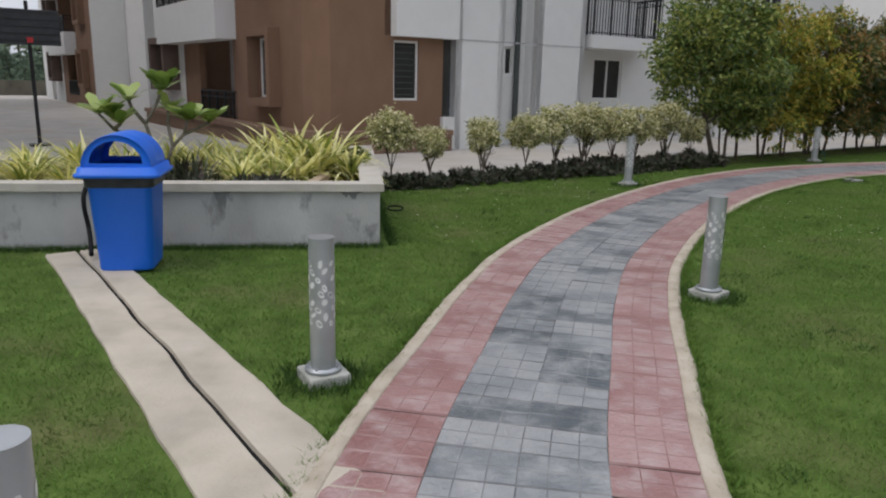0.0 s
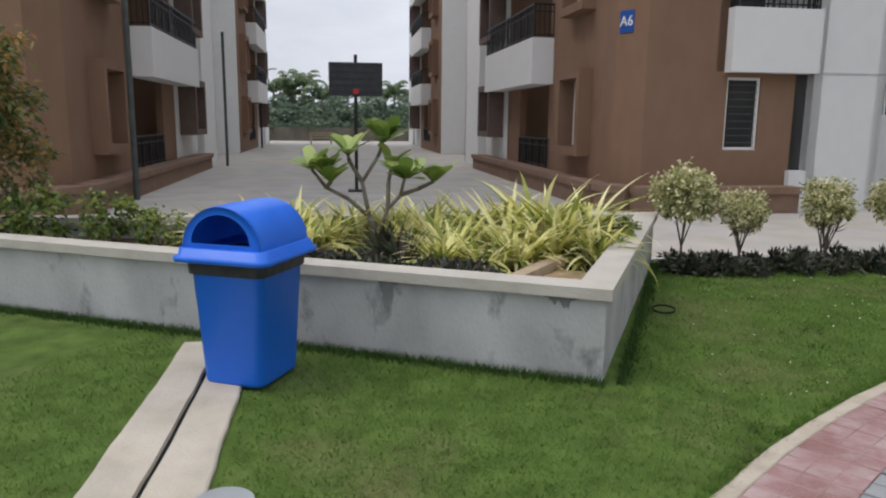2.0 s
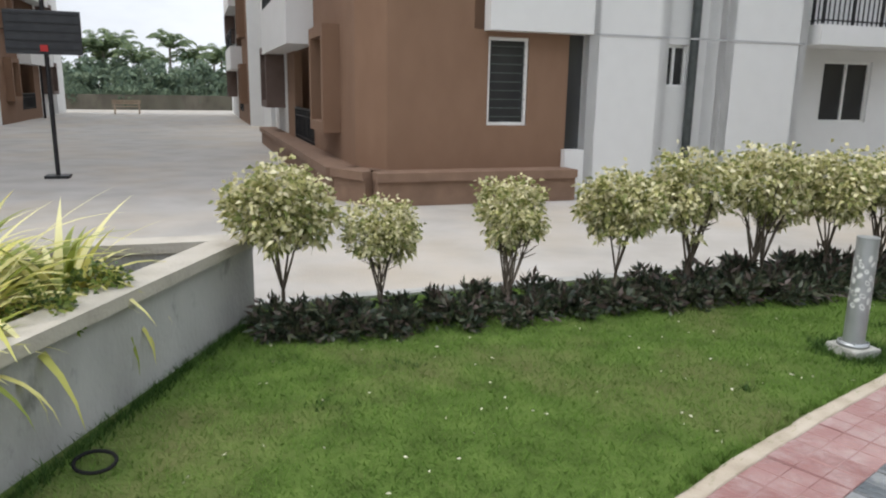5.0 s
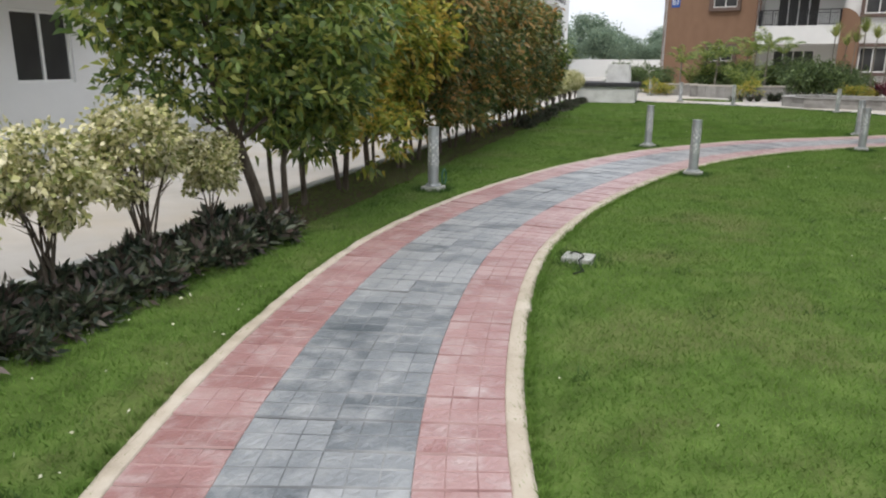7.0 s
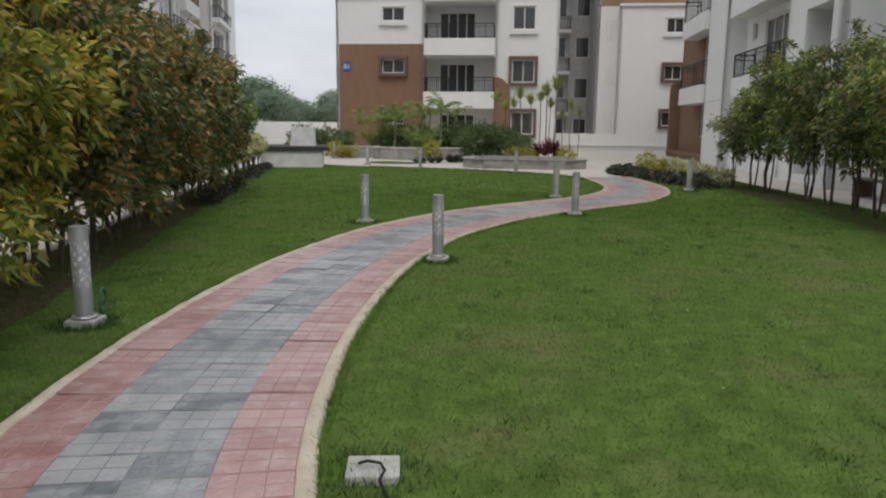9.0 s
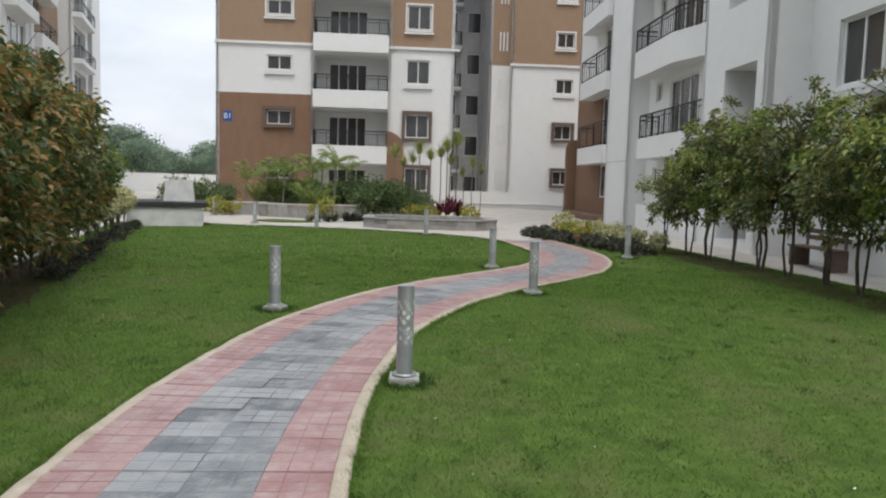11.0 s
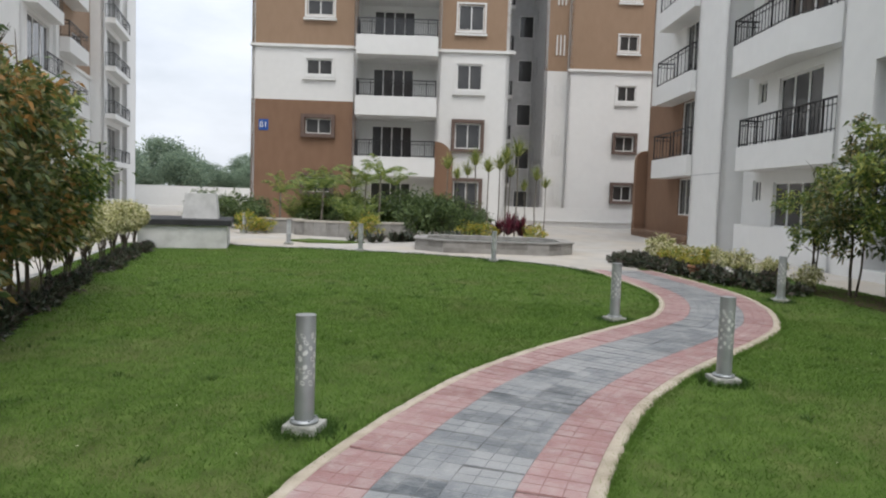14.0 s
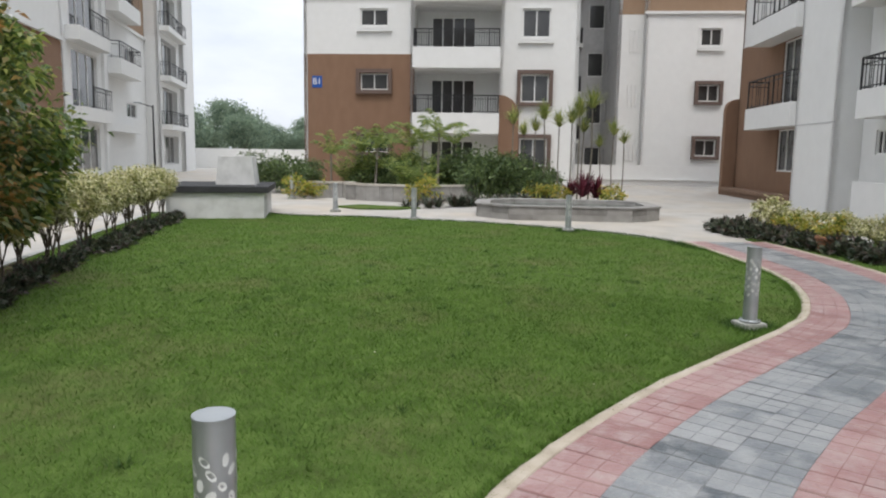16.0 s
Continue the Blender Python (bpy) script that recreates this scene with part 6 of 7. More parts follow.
# dark bushes in the planter
bushes = [leafy("small_bush", "small dark green bush in the planter", "bush", 150 + i, TREE_GREEN, BARK, [(0, 0, 0.24, 0.22, 0.18), (0.1, 0.05, 0.18, 0.18, 0.14)], 650, 0.06, 0.035, 0.012, 0.15, 4, 1, "small bushes in the planter") for i in range(2)]
scatter(bushes, [(0, -1.25, 4.05, 0.36, 0, 1.1), (1, -1.7, 3.75, 0.36, 60, 1.2), (0, -0.55, 3.95, 0.36, 100, 0.9), (1, 3.02, 5.5, 0.36, 20, 0.7), (0, 3.0, 4.75, 0.36, 200, 0.6), (1, -2.2, 3.85, 0.36, 140, 1.0), (0, 3.02, 5.1, 0.36, 320, 0.65)])


def frangipani(m):
    t = thing("frangipani_tree", "young frangipani with bare forked stems and broad green leaves", "tree", m)
    rng = random.Random(5)
    nr = np.random.default_rng(5)
    tips = []
    bm = bmesh.new()

    fork = (-0.05, 0, 0.17)
    limbs_of = (((0.02, 0, -0.03), (0, 0, 0.06), fork), (fork, (-0.17, 0.03, 0.27), (-0.29, 0.05, 0.33), (-0.37, 0.07, 0.43)), ((-0.29, 0.05, 0.33), (-0.26, -0.03, 0.37)),
                (fork, (-0.09, 0.06, 0.36), (0.0, 0.1, 0.5), (0.03, 0.1, 0.58)), ((-0.09, 0.06, 0.36), (-0.16, 0.13, 0.47), (-0.17, 0.15, 0.51)),
                ((0, 0, 0.06), (0.05, -0.05, 0.22), (0.12, -0.08, 0.30), (0.14, -0.1, 0.39)), ((0.12, -0.08, 0.30), (0.22, -0.03, 0.33), (0.31, -0.01, 0.37)), ((0.05, -0.05, 0.22), (0.06, 0.1, 0.36), (0.08, 0.14, 0.45)))
    for j, line in enumerate(limbs_of):
        for k in range(len(line) - 1):
            r = (0.021 if j == 0 else 0.013) - 0.0015 * k
            tube(bm, line[k], line[k + 1], r, r - 0.0015, 8)
        if j:
            tips.append((Vector(line[-1]), None))
            if len(line) > 3:
                tips.append((Vector(line[-2]).lerp(Vector(line[-1]), 0.4) + Vector((0.03, -0.04, 0.06)), None))
    smooth(part("trunk", bm, PALE_BARK, t))
    faces = []
    for q, d in tips:
        for i in range(9):
            a = i * 0.75 + rng.uniform(-0.3, 0.3)
            v = (Vector((math.cos(a), math.sin(a), rng.uniform(0.35, 1.7)))).normalized()
            s = v.cross(Vector((0, 0, 1))).normalized()
            L, w = rng.uniform(0.15, 0.24), rng.uniform(0.042, 0.058)
            prev = None
            for k in range(6):
                f = k / 5
                c = q + v * L * f + Vector((0, 0, -0.05 * f * f))
                ww = w * (0.25 + 1.4 * f * (1.22 - f) ** 0.8) if k < 5 else 0.006
                row = (c - s * ww, c + s * ww)
                if prev:
                    faces += [prev[0], prev[1], row[1], row[0]]
                prev = row
    ob = new("leaves", quads_mesh("leaves", np.array([tuple(v) for v in faces]), 4, BROAD_LEAF))
    ob.parent = t
    joined_leaves(t)
    return t


frangipani(pose(1.02, 4.85, 0.36, 0, 0, 25) @ Matrix.Diagonal((1.56, 1.56, 1.56, 1)))


def palm(name, label, seed, mat, h, fronds, length, leaf_w, droop, stem_r, group="", m=None, low=0.5):
    """A stem with arching fronds, each a rib with rows of narrow leaflets."""
    rng = random.Random(seed)
    t = thing(name, label, "palm", m, group)
    bm = bmesh.new()
    p = Vector((0, 0, -0.05))
    lean = Vector((rng.uniform(-0.06, 0.06), rng.uniform(-0.06, 0.06), 1))
    for k in range(5):
        q = p + lean * (h + 0.05) / 5
        tube(bm, p, q, stem_r * (1.15 - 0.08 * k), stem_r * (1.05 - 0.08 * k), 8)
        p = q
    part("stem", bm, PALE_BARK, t)
    faces = []
    for i in range(fronds):
        a = i * 2.4 + rng.uniform(-0.3, 0.3)
        d = Vector((math.cos(a), math.sin(a), 0))
        s = Vector((-d.y, d.x, 0))
        e = rng.uniform(low, 1.5)
        c = p.copy()
        L = length * rng.uniform(0.8, 1.1)
        steps = 22
        for k in range(steps):
            f = k / steps
            ang = e - droop * (0.85 + 0.65 * e) * f ** 2.0
            nxt = c + (d * math.cos(ang) + Vector((0, 0, math.sin(ang)))) * L / steps
            faces += [tuple(c - s * 0.008), tuple(c + s * 0.008), tuple(nxt + s * 0.008), tuple(nxt - s * 0.008)]
            if k > 0:
                ll = L * 0.21 * math.sin(math.pi * (0.15 + 0.8 * f))
                for sg in (-1, 1):
                    tip = c + s * sg * ll * 0.8 + (nxt - c).normalized() * ll * 0.65 - Vector((0, 0, ll * rng.uniform(0.4, 1.0)))
                    mid = c.lerp(tip, 0.45) + Vector((0, 0, 0.01))
                    w = (nxt - c).normalized() * leaf_w
                    faces += [tuple(c), tuple(mid + w), tuple(tip), tuple(mid - w)]
            c = nxt
    ob = new("fronds", quads_mesh("fronds", np.array(faces), 4, mat))
    ob.parent = t
    return t


palms = [palm("garden_palm", "small garden palm with arching yellow-green fronds", 200 + i, PALM_LEAF, (0.3, 1.5, 2.05)[i], (20, 9, 8)[i], (1.75, 1.25, 1.15)[i], 0.02, (0.7, 1.2, 1.2)[i], 0.04, "palms in the planted bed", None, (0.95, 0.35, 0.35)[i]) for i in range(3)]
scatter(palms, [(v, *b_xy(u, n), 0, 50 * i, s) for i, (v, u, n, s) in enumerate(((1, 42, 11.4, 0.95), (1, 43, 10.6, 1.0), (1, 42.5, 10.0, 1.1), (0, 43.5, 9.4, 1.0), (2, 41.5, 7.75, 1.05), (2, 42.5, 8.4, 0.95), (0, 41.0, 8.7, 0.8), (0, 40.5, 8.2, 0.62), (2, 43.0, 7.2, 0.9), (1, 43.8, 9.0, 1.15), (2, 44.0, 9.9, 0.85), (0, 43.2, 11.0, 0.85), (0, 43.3, 8.5, 0.95), (0, 43.0, 10.3, 0.95), (0, 42.9, 7.5, 0.8)))])
dragons = [rosette("dragon_tree", "slender dragon tree with a tuft of narrow leaves", "plant", 230 + i, DRAGON_LEAF, 80, 0.66, 0.034, 1.62, "dragon trees in the planted bed", 0.75, 5) for i in range(2)]
for k, t in enumerate(dragons):
    for c in t.children:
        c.data.transform(Matrix.Translation((0.03, 0.02, 2.55)))
    bm = bmesh.new()
    tube(bm, (0, 0, -0.05), (0.05 * (-1) ** k, 0.03, 1.3), 0.028, 0.024, 8)
    tube(bm, (0.05 * (-1) ** k, 0.03, 1.3), (0.03, 0.02, 2.6), 0.024, 0.02, 8)
    part("stem", bm, PALE_BARK, t)
scatter(dragons, [(i % 2, *b_xy(u, n), 0, 65 * i, s) for i, (u, n, s) in enumerate(((42, 5.3, 0.98), (42.5, 4.25, 1.05), (42, 3.8, 0.95), (42.3, 3.4, 1.0), (42.5, 2.75, 1.2), (42, 2.05, 0.85), (43, 4.9, 0.85), (42.6, 2.4, 0.7), (42.6, 3.1, 1.1), (42.9, 2.95, 0.9), (42.2, 1.7, 0.75), (42.4, 4.55, 0.9)))])

green_bush = [leafy("garden_bush", "dense green bush in the planted bed", "bush", 250 + i, BUSH_GREEN, BARK, [(0, 0, 0.85, 0.62, 0.5), (0.45, 0.2, 0.6, 0.5, 0.42), (-0.45, -0.1, 0.65, 0.5, 0.42)], 2600, 0.13, 0.055, 0.03, 0.5, 5, 2, "bushes in the planted bed") for i in range(2)]
scatter(green_bush, [(i % 2, *b_xy(u, n), 0, 80 * i, s) for i, (u, n, s) in enumerate(((41.5, 6.4, 1.05), (41.6, 5.4, 1.05), (43.6, 9.9, 1.1), (43.4, 8.9, 1.0), (41.2, 4.5, 0.75), (43.5, 13.4, 1.0), (44.0, 14.6, 1.05), (42.0, 6.0, 1.15), (43.2, 7.4, 1.1), (45.0, 13.0, 0.9), (42.6, 6.7, 1.25), (43.0, 5.2, 1.15), (42.8, 9.2, 0.9), (43.2, 10.2, 0.9), (43.0, 4.3, 0.9)))])
gold_bush = [leafy("croton_bush", "low yellow-green croton bush in the planted bed", "bush", 260 + i, TREE_GOLD, BARK, [(0, 0, 0.32, 0.34, 0.26), (0.2, 0, 0.26, 0.26, 0.22)], 900, 0.09, 0.04, 0.015, 0.2, 4, 1, "croton bushes in the planted bed") for i in range(2)]
scatter(gold_bush, [(i % 2, *b_xy(u, n), 0, 70 * i, s) for i, (u, n, s) in enumerate(((40.4, 12.2, 1.2), (40.8, 11.6, 1.0), (39.2, 7.9, 1.3), (40.5, 4.6, 1.1), (40.2, 3.9, 1.0), (39.9, 2.3, 1.1)))]
        + [(0, 30.4, 7.5, 0, 15, 0.8), (1, 29.9, 7.1, 0, 95, 0.7)])
red = [rosette("cordyline", "crimson-leaved cordyline in the planted bed", "plant", 270, RED_LEAF, 60, 0.6, 0.075, 1.5, "crimson cordylines in the planted bed", 0.4, 4)]
scatter(red, [(0, *b_xy(40.0, 3.2), 0.25, 0, 1.1), (0, *b_xy(40.3, 2.75), 0.2, 90, 1.15), (0, *b_xy(40.6, 3.5), 0.2, 200, 1.0), (0, *b_xy(40.9, 3.0), 0.3, 300, 1.2)])
joined_leaves(red[0])
low = [rosette("ground_cover_plant", "low dark ground-cover plant around the bed wall", "plant", 280 + i, PURPLE_LEAF, 40, 0.36, 0.05, 1.3, "ground-cover plants by the bed wall", 0.6, 3) for i in range(2)]
rng = random.Random(17)
scatter(low, [(i % 2, *b_xy(37.4 + 3.0 * (i / 22) + rng.uniform(-0.2, 0.2), 8.0 - 3.6 * (i / 22) + rng.uniform(-0.35, 0.35)), 0, rng.uniform(0, 360), rng.uniform(0.8, 1.2)) for i in range(23)])
for t in low:
    joined_leaves(t)

# small lawn patch by the bed
bm = bmesh.new()
prism(bm, [b_xy(*p) for p in ((37.2, 10.1), (36.6, 9.4), (36.7, 8.4), (37.3, 7.8), (37.6, 8.6), (38.0, 9.6))], -0.1, 0.03)
solid("lawn_patch", bm, GRASS_SOIL, "small mown lawn patch by the bed wall", "lawn", kind="structure")

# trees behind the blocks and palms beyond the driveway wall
# haze is mixed into the crowns' leaf colour
woods = [leafy("distant_tree", "large distant green tree beyond the blocks", "tree", 300 + i, HAZY_LEAF, BARK, [(0, 0, 5.5, 3.2, 2.6), (2.0, 1, 4.5, 2.4, 2.2), (-2.2, -0.5, 4.8, 2.5, 2.3), (0.5, -1.5, 7.0, 2.2, 1.8)], 7000, 0.40, 0.22, 0.25, 2.0, 5, 1, "distant trees") for i in range(3)]
spots = []
rng = random.Random(23)
for i in range(36):
    f = (i % 12) / 11
    far = 1.0 + 0.12 * (i // 12)
    spots.append((i % 3, (82 + 24 * f) * far + rng.uniform(-1.5, 1.5), (76 - 36 * f) * far + rng.uniform(-1.5, 1.5), -0.1, rng.uniform(0, 360), (0.52, 0.8, 0.44, 0.92, 0.6, 0.7, 0.5)[i % 7] * rng.uniform(0.9, 1.1)))
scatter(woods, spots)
back_palms = [palm("distant_palm", "tall distant palm beyond the boundary wall", 320 + i, FAR_PALM, 3.3 + 0.6 * i, 20, 2.3, 0.06, 1.4, 0.12, "palms beyond the boundary wall") for i in range(3)]
scatter(back_palms, [(i % 3, *a_xy(-13 + 1.25 * i + rng.uniform(-0.6, 0.6), 63 + rng.uniform(-2, 4)), ROAD_Z, rng.uniform(0, 360), rng.uniform(0.8, 1.15)) for i in range(24)])
# boundary bushes share the haze-paled leaf colour
hedge_far = [leafy("boundary_bush", "dense green bush along the boundary wall", "bush", 340, HAZY_LEAF, BARK, [(0, 0, 0.9, 1.1, 0.8), (0.9, 0, 0.8, 0.9, 0.7), (-0.9, 0.1, 1.0, 0.9, 0.9)], 1500, 0.28, 0.14, 0.04, 0.6, 4, 1, "bushes along the boundary wall")]
scatter(hedge_far, [(0, *a_xy(-12 + 1.9 * i, 57.6), ROAD_Z, 97 * i, 0.85 + 0.25 * ((i * 5) % 3) / 2) for i in range(14)] + [(0, *a_xy(-12 + 2.3 * i, 60.5), ROAD_Z, 57 * i, 1.9) for i in range(12)])

# far boundary wall to the east
bm = bmesh.new()
box(bm, 84.0, 84.25, -30, 12.5, -0.2, 1.7)
solid("wall_far", bm, WHITE, "long pale boundary wall before the distant trees", "wall", A_FRAME, kind="structure")


# bare soil under the hedge rows, dark strips that also paint the trees' shade
bm = bmesh.new()
edge = [(13.0 + 0.4 * i, 3.85 + 0.14 * noise.noise((i * 0.7, 2, 2))) for i in range(40)]
prism(bm, edge + [(28.9, 4.7), (13.0, 4.7)], -0.05, 0.008)
solid("bed_hedge", bm, SOIL, "dark strip for the soil and painted shade under the hedge trees", "bed", A_FRAME, kind="structure")
bm = bmesh.new()
edge = [12.6 + 0.42 * i for i in range(38)]
pts = [(x, 1.15 + (x - 12.6) * 0.262 + 0.5 + 0.12 * noise.noise((i * 0.8, 5, 2))) for i, x in enumerate(edge)]
prism(bm, [(x, y - 0.95) for x, y in pts[::-1]][::-1] + pts[::-1], -0.05, 0.008)
solid("bed_hedge_far", bm, SOIL, "dark strip for the soil and painted shade under the further hedge trees", "bed", kind="structure")

# ---- grass ----
CENTRE_NP = np.array([(p.x, p.y) for p in LINE[::4]])


def grass(name, label, xy, height, width, mat, seed, lean=0.5, z=0.0):
    rng = np.random.default_rng(seed)
    n = len(xy)
    a = rng.uniform(0, 2 * math.pi, n)
    h = height * rng.uniform(0.5, 1.3, n)
    w = width * rng.uniform(0.7, 1.3, n)
    v = np.zeros((n, 3, 3))
    sx, sy = np.cos(a) * w / 2, np.sin(a) * w / 2
    lx, ly = rng.normal(size=n) * h * lean, rng.normal(size=n) * h * lean
    v[:, 0] = np.stack([xy[:, 0] - sx, xy[:, 1] - sy, np.full(n, z - 0.004)], 1)
    v[:, 1] = np.stack([xy[:, 0] + sx, xy[:, 1] + sy, np.full(n, z - 0.004)], 1)
    v[:, 2] = np.stack([xy[:, 0] + lx, xy[:, 1] + ly, z + h], 1)
    ob = new(name, quads_mesh(name, v.reshape(-1, 3), 3, mat))
    return tagged(ob, label, "grass", kind="stuff")


def inside_outline(xy, outline):
    ok = np.zeros(len(xy), bool)
    n = len(outline)
    for i in range(n):
        (x0, y0), (x1, y1) = outline[i], outline[(i + 1) % n]
        cross = ((y0 > xy[:, 1]) != (y1 > xy[:, 1])) & (xy[:, 0] < (x1 - x0) * (xy[:, 1] - y0) / (y1 - y0 + 1e-12) + x0)
        ok ^= cross
    return ok


def path_distance(xy):
    d = np.full(len(xy), 99.0)
    for c in CENTRE_NP:
        d = np.minimum(d, (xy[:, 0] - c[0]) ** 2 + (xy[:, 1] - c[1]) ** 2)
    return np.sqrt(d)


def lawn_points(n, x0, x1, y0, y1, seed):
    rng = np.random.default_rng(seed)
    xy = np.stack([rng.uniform(x0, x1, n), rng.uniform(y0, y1, n)], 1)
    xy = xy[inside_outline(xy, lawn_outline())]
    d = path_distance(xy)
    keep = d > HALF + 0.015
    c, s = math.cos(radians(A_ANGLE)), math.sin(radians(A_ANGLE))
    t = (xy[:, 0] - ox) * dx + (xy[:, 1] - oy) * dy
    o = -(xy[:, 0] - ox) * dy + (xy[:, 1] - oy) * dx
    keep &= ~((np.abs(o) < 0.265) & (t > -0.8)) & ~((o < 0) & (o > -0.265 - 0.026 * t) & (t > 0))
    nn = -xy[:, 0] * s + xy[:, 1] * c
    keep &= ~((xy[:, 1] > 3.05) & (xy[:, 0] < 3.3) & (nn < 4.9))
    return xy[keep], d[keep]


xy, d = lawn_points(1500000, 0.0, 24.0, -3.5, 15.0, 31)
near = np.random.default_rng(2).uniform(0, 1, len(xy)) < np.clip(1.25 - (d - 0.7) / 5.0, 0.22, 1.0)
grass("grass", "short green mown grass blades of the lawn", xy[near], 0.026, 0.0065, GRASS, 3, 0.8)
xy, d = lawn_points(260000, 20.0, 37.0, 2.0, 22.0, 33)
grass("grass", "short green mown grass blades of the far lawn", xy, 0.03, 0.014, GRASS, 4, 0.8)

# long dark grass round the lamp bases, the planter's foot and the path's rim
rng = np.random.default_rng(8)
tufts = []
for x, y, r in BOLLARDS[:10]:
    m = 700
    a, q = rng.uniform(0, 6.283, m), 0.14 + np.abs(rng.normal(size=m)) * 0.055
    tufts.append(np.stack([x + np.cos(a) * q, y + np.sin(a) * q], 1))
m = 6500
tufts.append(np.stack([rng.uniform(-2.6, 3.2, m), 3.10 - np.abs(rng.normal(size=m)) * 0.05], 1))
tufts.append(np.stack([3.26 + np.abs(rng.normal(size=3000)) * 0.035, rng.uniform(3.1, 6.8, 3000)], 1))
rough = np.array([(p.x, p.y) for p in spline(lawn_outline()[3:14], 0.05)])
k = rng.integers(0, len(rough), 9000)
tufts.append(rough[k] + rng.normal(size=(9000, 2)) * 0.05)
tufts.append(np.stack([11.02 + rng.normal(size=500) * 0.13, 7.35 + rng.normal(size=500) * 0.13], 1))
tufts = np.concatenate(tufts)
pd = path_distance(tufts)
tufts = tufts[pd > HALF + 0.01]
grass("grass", "longer dark grass left unmown round lamps and walls", tufts, 0.05, 0.008, DARK_GRASS, 9, 0.5)

# coarser dark tufts scattered over the lawn
rng = np.random.default_rng(44)
heart = np.stack([rng.uniform(3.0, 27.0, 520), rng.uniform(-1.0, 16.0, 520)], 1)
heart = heart[inside_outline(heart, lawn_outline())]
heart = heart[path_distance(heart) > HALF + 0.12]
heart = heart[~((heart[:, 0] < 3.6) & (heart[:, 1] > 2.8))]
size = rng.uniform(0.03, 0.09, len(heart))
coarse = np.concatenate([h + rng.normal(size=(34, 2)) * np.array([q, q * 0.6]) for h, q in zip(heart, size)])
grass("grass", "coarse darker grass tufts in the mown lawn", coarse, 0.036, 0.009, DARK_GRASS, 45, 0.9)

# blades that creep over the path's rim
rng = np.random.default_rng(18)
rim = []
for sg in (-1, 1):
    k = rng.integers(0, len(LINE), 26000)
    c = np.array([(p.x, p.y) for p in LINE])[k]
    s = np.array([(q.x, q.y) for q in SIDE])[k]
    wave = 0.5 + 0.5 * np.sin(k * 0.37 + sg) * np.sin(k * 0.113)
    off = HALF + 0.03 - np.abs(rng.normal(size=len(k))) * 0.032 * wave
    rim.append(c + s * (sg * off)[:, None] + rng.normal(size=(len(k), 2)) * 0.02)
rim = np.concatenate(rim)
rim = rim[path_distance(rim) > HALF - 0.045]
grass("grass", "short green grass creeping over the path's rim", rim, 0.042, 0.007, GRASS, 19, 0.7)

# fallen petals on the lawn
rng = np.random.default_rng(12)
pts = np.concatenate([np.stack([rng.uniform(3.6, 9.0, 480), rng.uniform(3.0, 9.5, 480)], 1), np.stack([rng.uniform(6, 26, 200), rng.uniform(2.5, 15, 200)], 1)])
pts = pts[inside_outline(pts, lawn_outline())]
pts = pts[path_distance(pts) > HALF + 0.05]
base = np.concatenate([pts, np.full((len(pts), 1), 0.026)], 1)
ob = new("fallen_petals", quads_mesh("fallen_petals", leaf_quads(rng, base, np.concatenate([rng.normal(size=(len(pts), 2)), rng.normal(size=(len(pts), 1)) * 0.2], 1), 0.022, 0.012, 0.1), 4, PETAL))
tagged(ob, "pale petals and dry leaves fallen on the lawn", "petals", kind="stuff")


# ---- tiles of the path: each a moulded tile of three by two pressed squares ----
BAND = (2 * HALF - 2 * EDGE) / 4
COLS = [(-HALF + EDGE + k * BAND, -HALF + EDGE + (k + 1) * BAND) for k in range(4)]
U_LINES = [(0.0, 0), (0.009, 1), (0.325, 1), (0.333, 0), (0.341, 1), (0.659, 1), (0.667, 0), (0.675, 1), (0.991, 1), (1.0, 0)]
V_LINES = [(0.0, 0), (0.022, 1), (0.479, 1), (0.5, 0), (0.521, 1), (0.978, 1), (1.0, 0)]


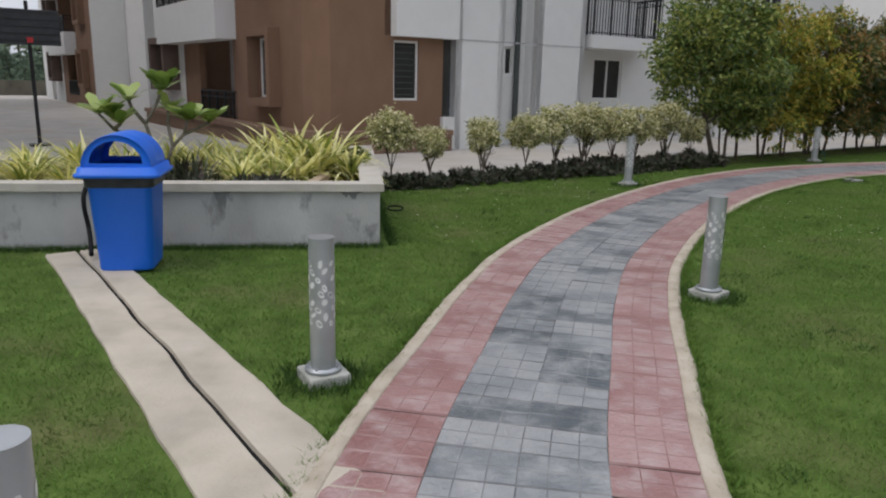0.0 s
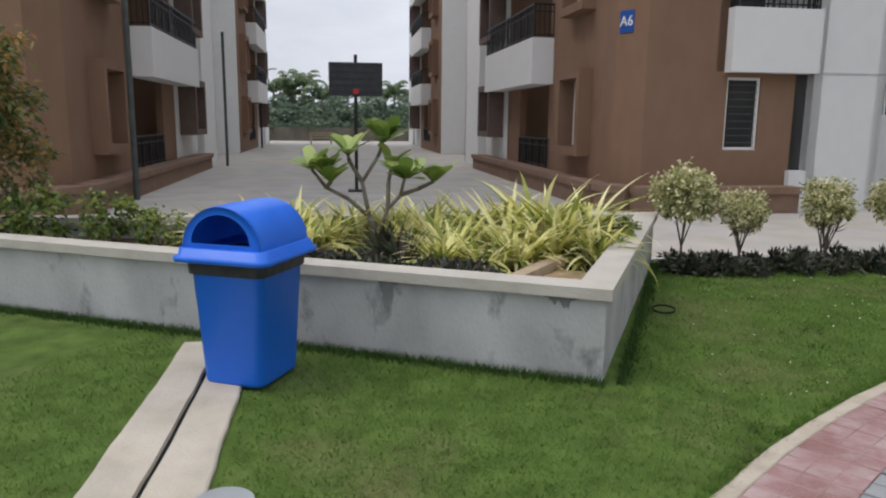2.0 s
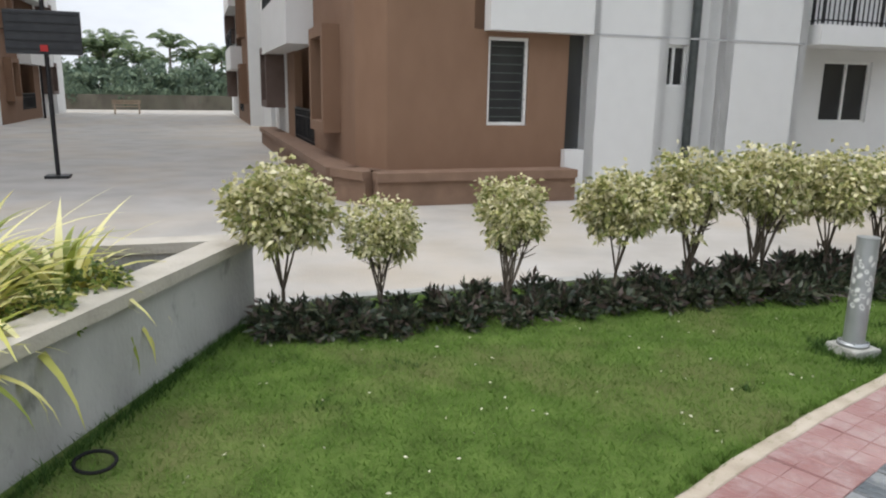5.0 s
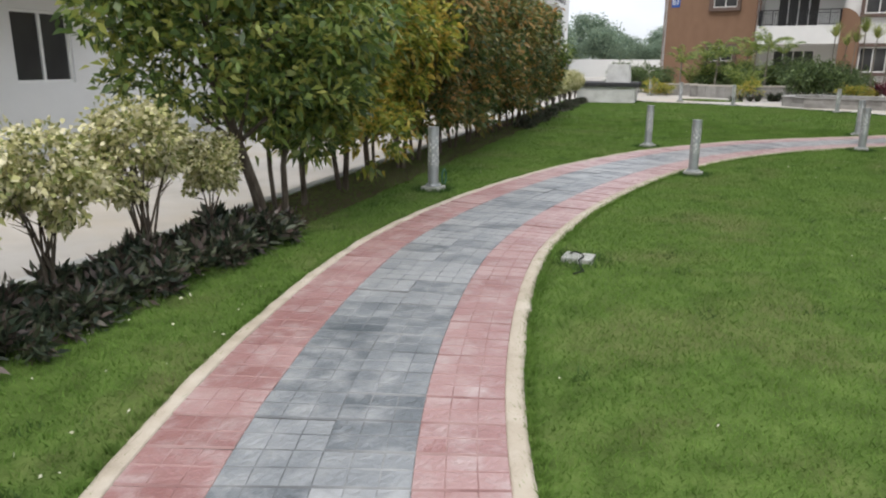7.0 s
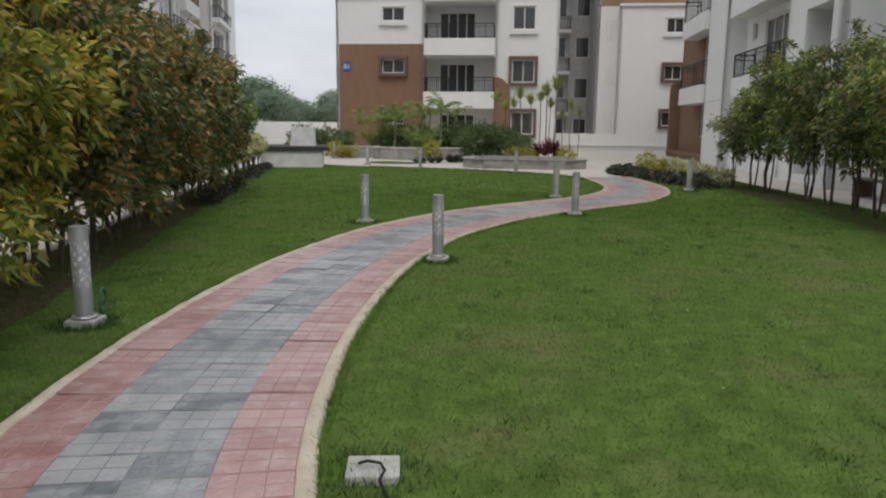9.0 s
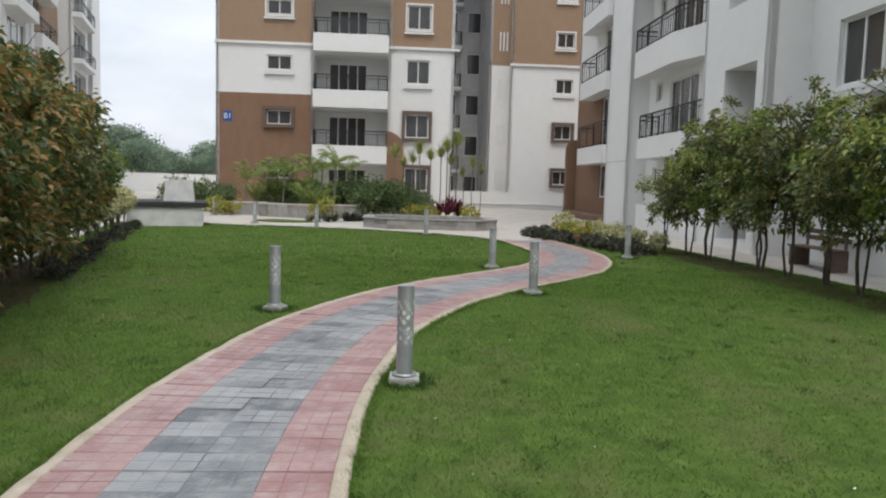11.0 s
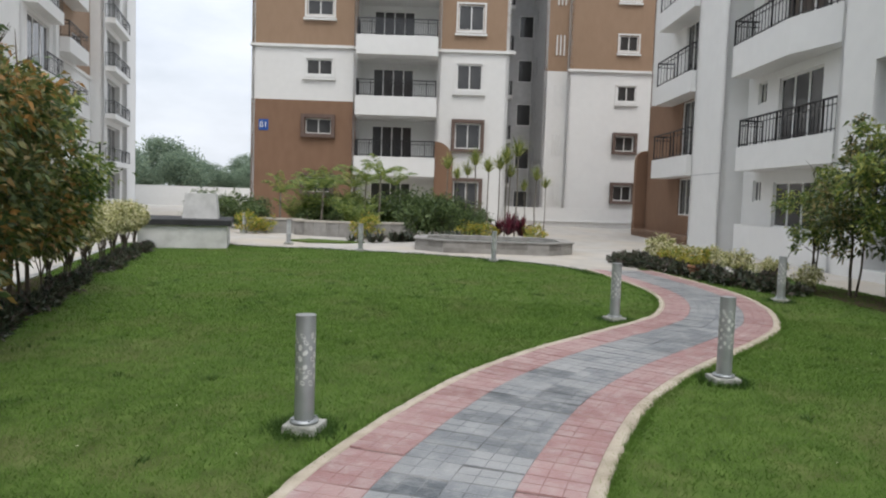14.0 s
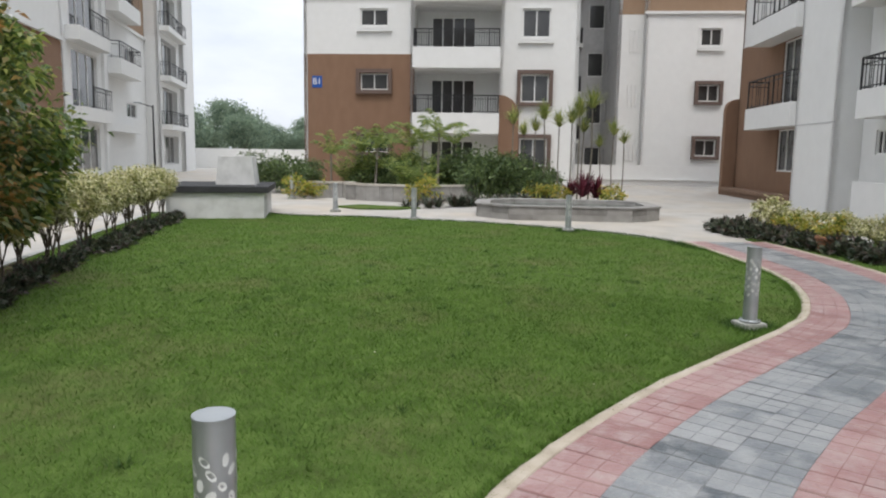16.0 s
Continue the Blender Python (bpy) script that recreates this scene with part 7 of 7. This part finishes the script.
def tile_mesh(i, c, rng):
    """Corners and faces of one tile that covers two rows of the path in one colour band."""
    h = 0.0275 + rng.uniform(-0.003, 0.003)
    tilt_u, tilt_v = rng.uniform(-0.004, 0.004), rng.uniform(-0.004, 0.004)
    gap = 0.002 + 0.0025 * rng.random() + (0.006 if rng.random() < 0.05 else 0.0)
    verts = []
    for fv, pv in V_LINES:
        t = (gap / ROW + fv * (2 - 2 * gap / ROW))
        k = min(int(t), 1)
        p = LINE[i + k].lerp(LINE[i + k + 1], t - k)
        s = SIDE[i + k].lerp(SIDE[i + k + 1], t - k)
        for fu, pu in U_LINES:
            o = c[0] + fu * (c[1] - c[0])
            drop = (0.0 if pu else (0.004 if fu in (0.0, 1.0) else 0.0025)) if pv else (0.009 if fv in (0.0, 1.0) else 0.005)
            z = h + tilt_u * (fu - 0.5) + tilt_v * (fv - 0.5) - drop
            verts.append((p.x + s.x * o, p.y + s.y * o, z))
    w = len(U_LINES)
    slots = [0 if V_LINES[r][1] and V_LINES[r + 1][1] and U_LINES[q][1] and U_LINES[q + 1][1] else 1 for r in range(len(V_LINES) - 1) for q in range(w - 1)]
    faces = [(r * w + q, r * w + q + 1, (r + 1) * w + q + 1, (r + 1) * w + q) for r in range(len(V_LINES) - 1) for q in range(w - 1)]
    return verts, faces, slots


rng = random.Random(77)
joined = {"red": ([], [], []), "grey": ([], [], [])}
# the first stretch and a later one are laid tile by tile, the rest is joined
single_rows = set(range(44, 190, 2))
for i in range(0, len(LINE) - 2, 2):
    for k, c in enumerate(COLS):
        kind = "grey" if k in (1, 2) else "red"
        vs, fs, ms = tile_mesh(i, c, rng)
        if i in single_rows:
            me = bpy.data.meshes.new("tile")
            me.from_pydata(vs, [], fs)
            me.materials.append(RED_PAVER if kind == "red" else GREY_PAVER)
            me.materials.append(RED_GROOVE if kind == "red" else GREY_GROOVE)
            me.polygons.foreach_set("material_index", ms)
            ob = new("tile", me)
            ob.parent = PATH_BED
        else:
            n0 = len(joined[kind][0])
            joined[kind][0].extend(vs)
            joined[kind][1].extend([tuple(n0 + j for j in f) for f in fs])
            joined[kind][2].extend(ms)
for kind, mat in (("red", RED_PAVER_FAR), ("grey", GREY_PAVER_FAR)):
    me = bpy.data.meshes.new(kind + "_tiles")
    me.from_pydata(joined[kind][0], [], joined[kind][1])
    me.materials.append(mat)
    me.materials.append(RED_GROOVE if kind == "red" else GREY_GROOVE)
    me.polygons.foreach_set("material_index", joined[kind][2])
    ob = new(kind + "_tiles", me)
    ob.parent = PATH_BED
    tagged(ob, ("worn red moulded tiles" if kind == "red" else "worn blue-grey moulded tiles"), kind="stuff")
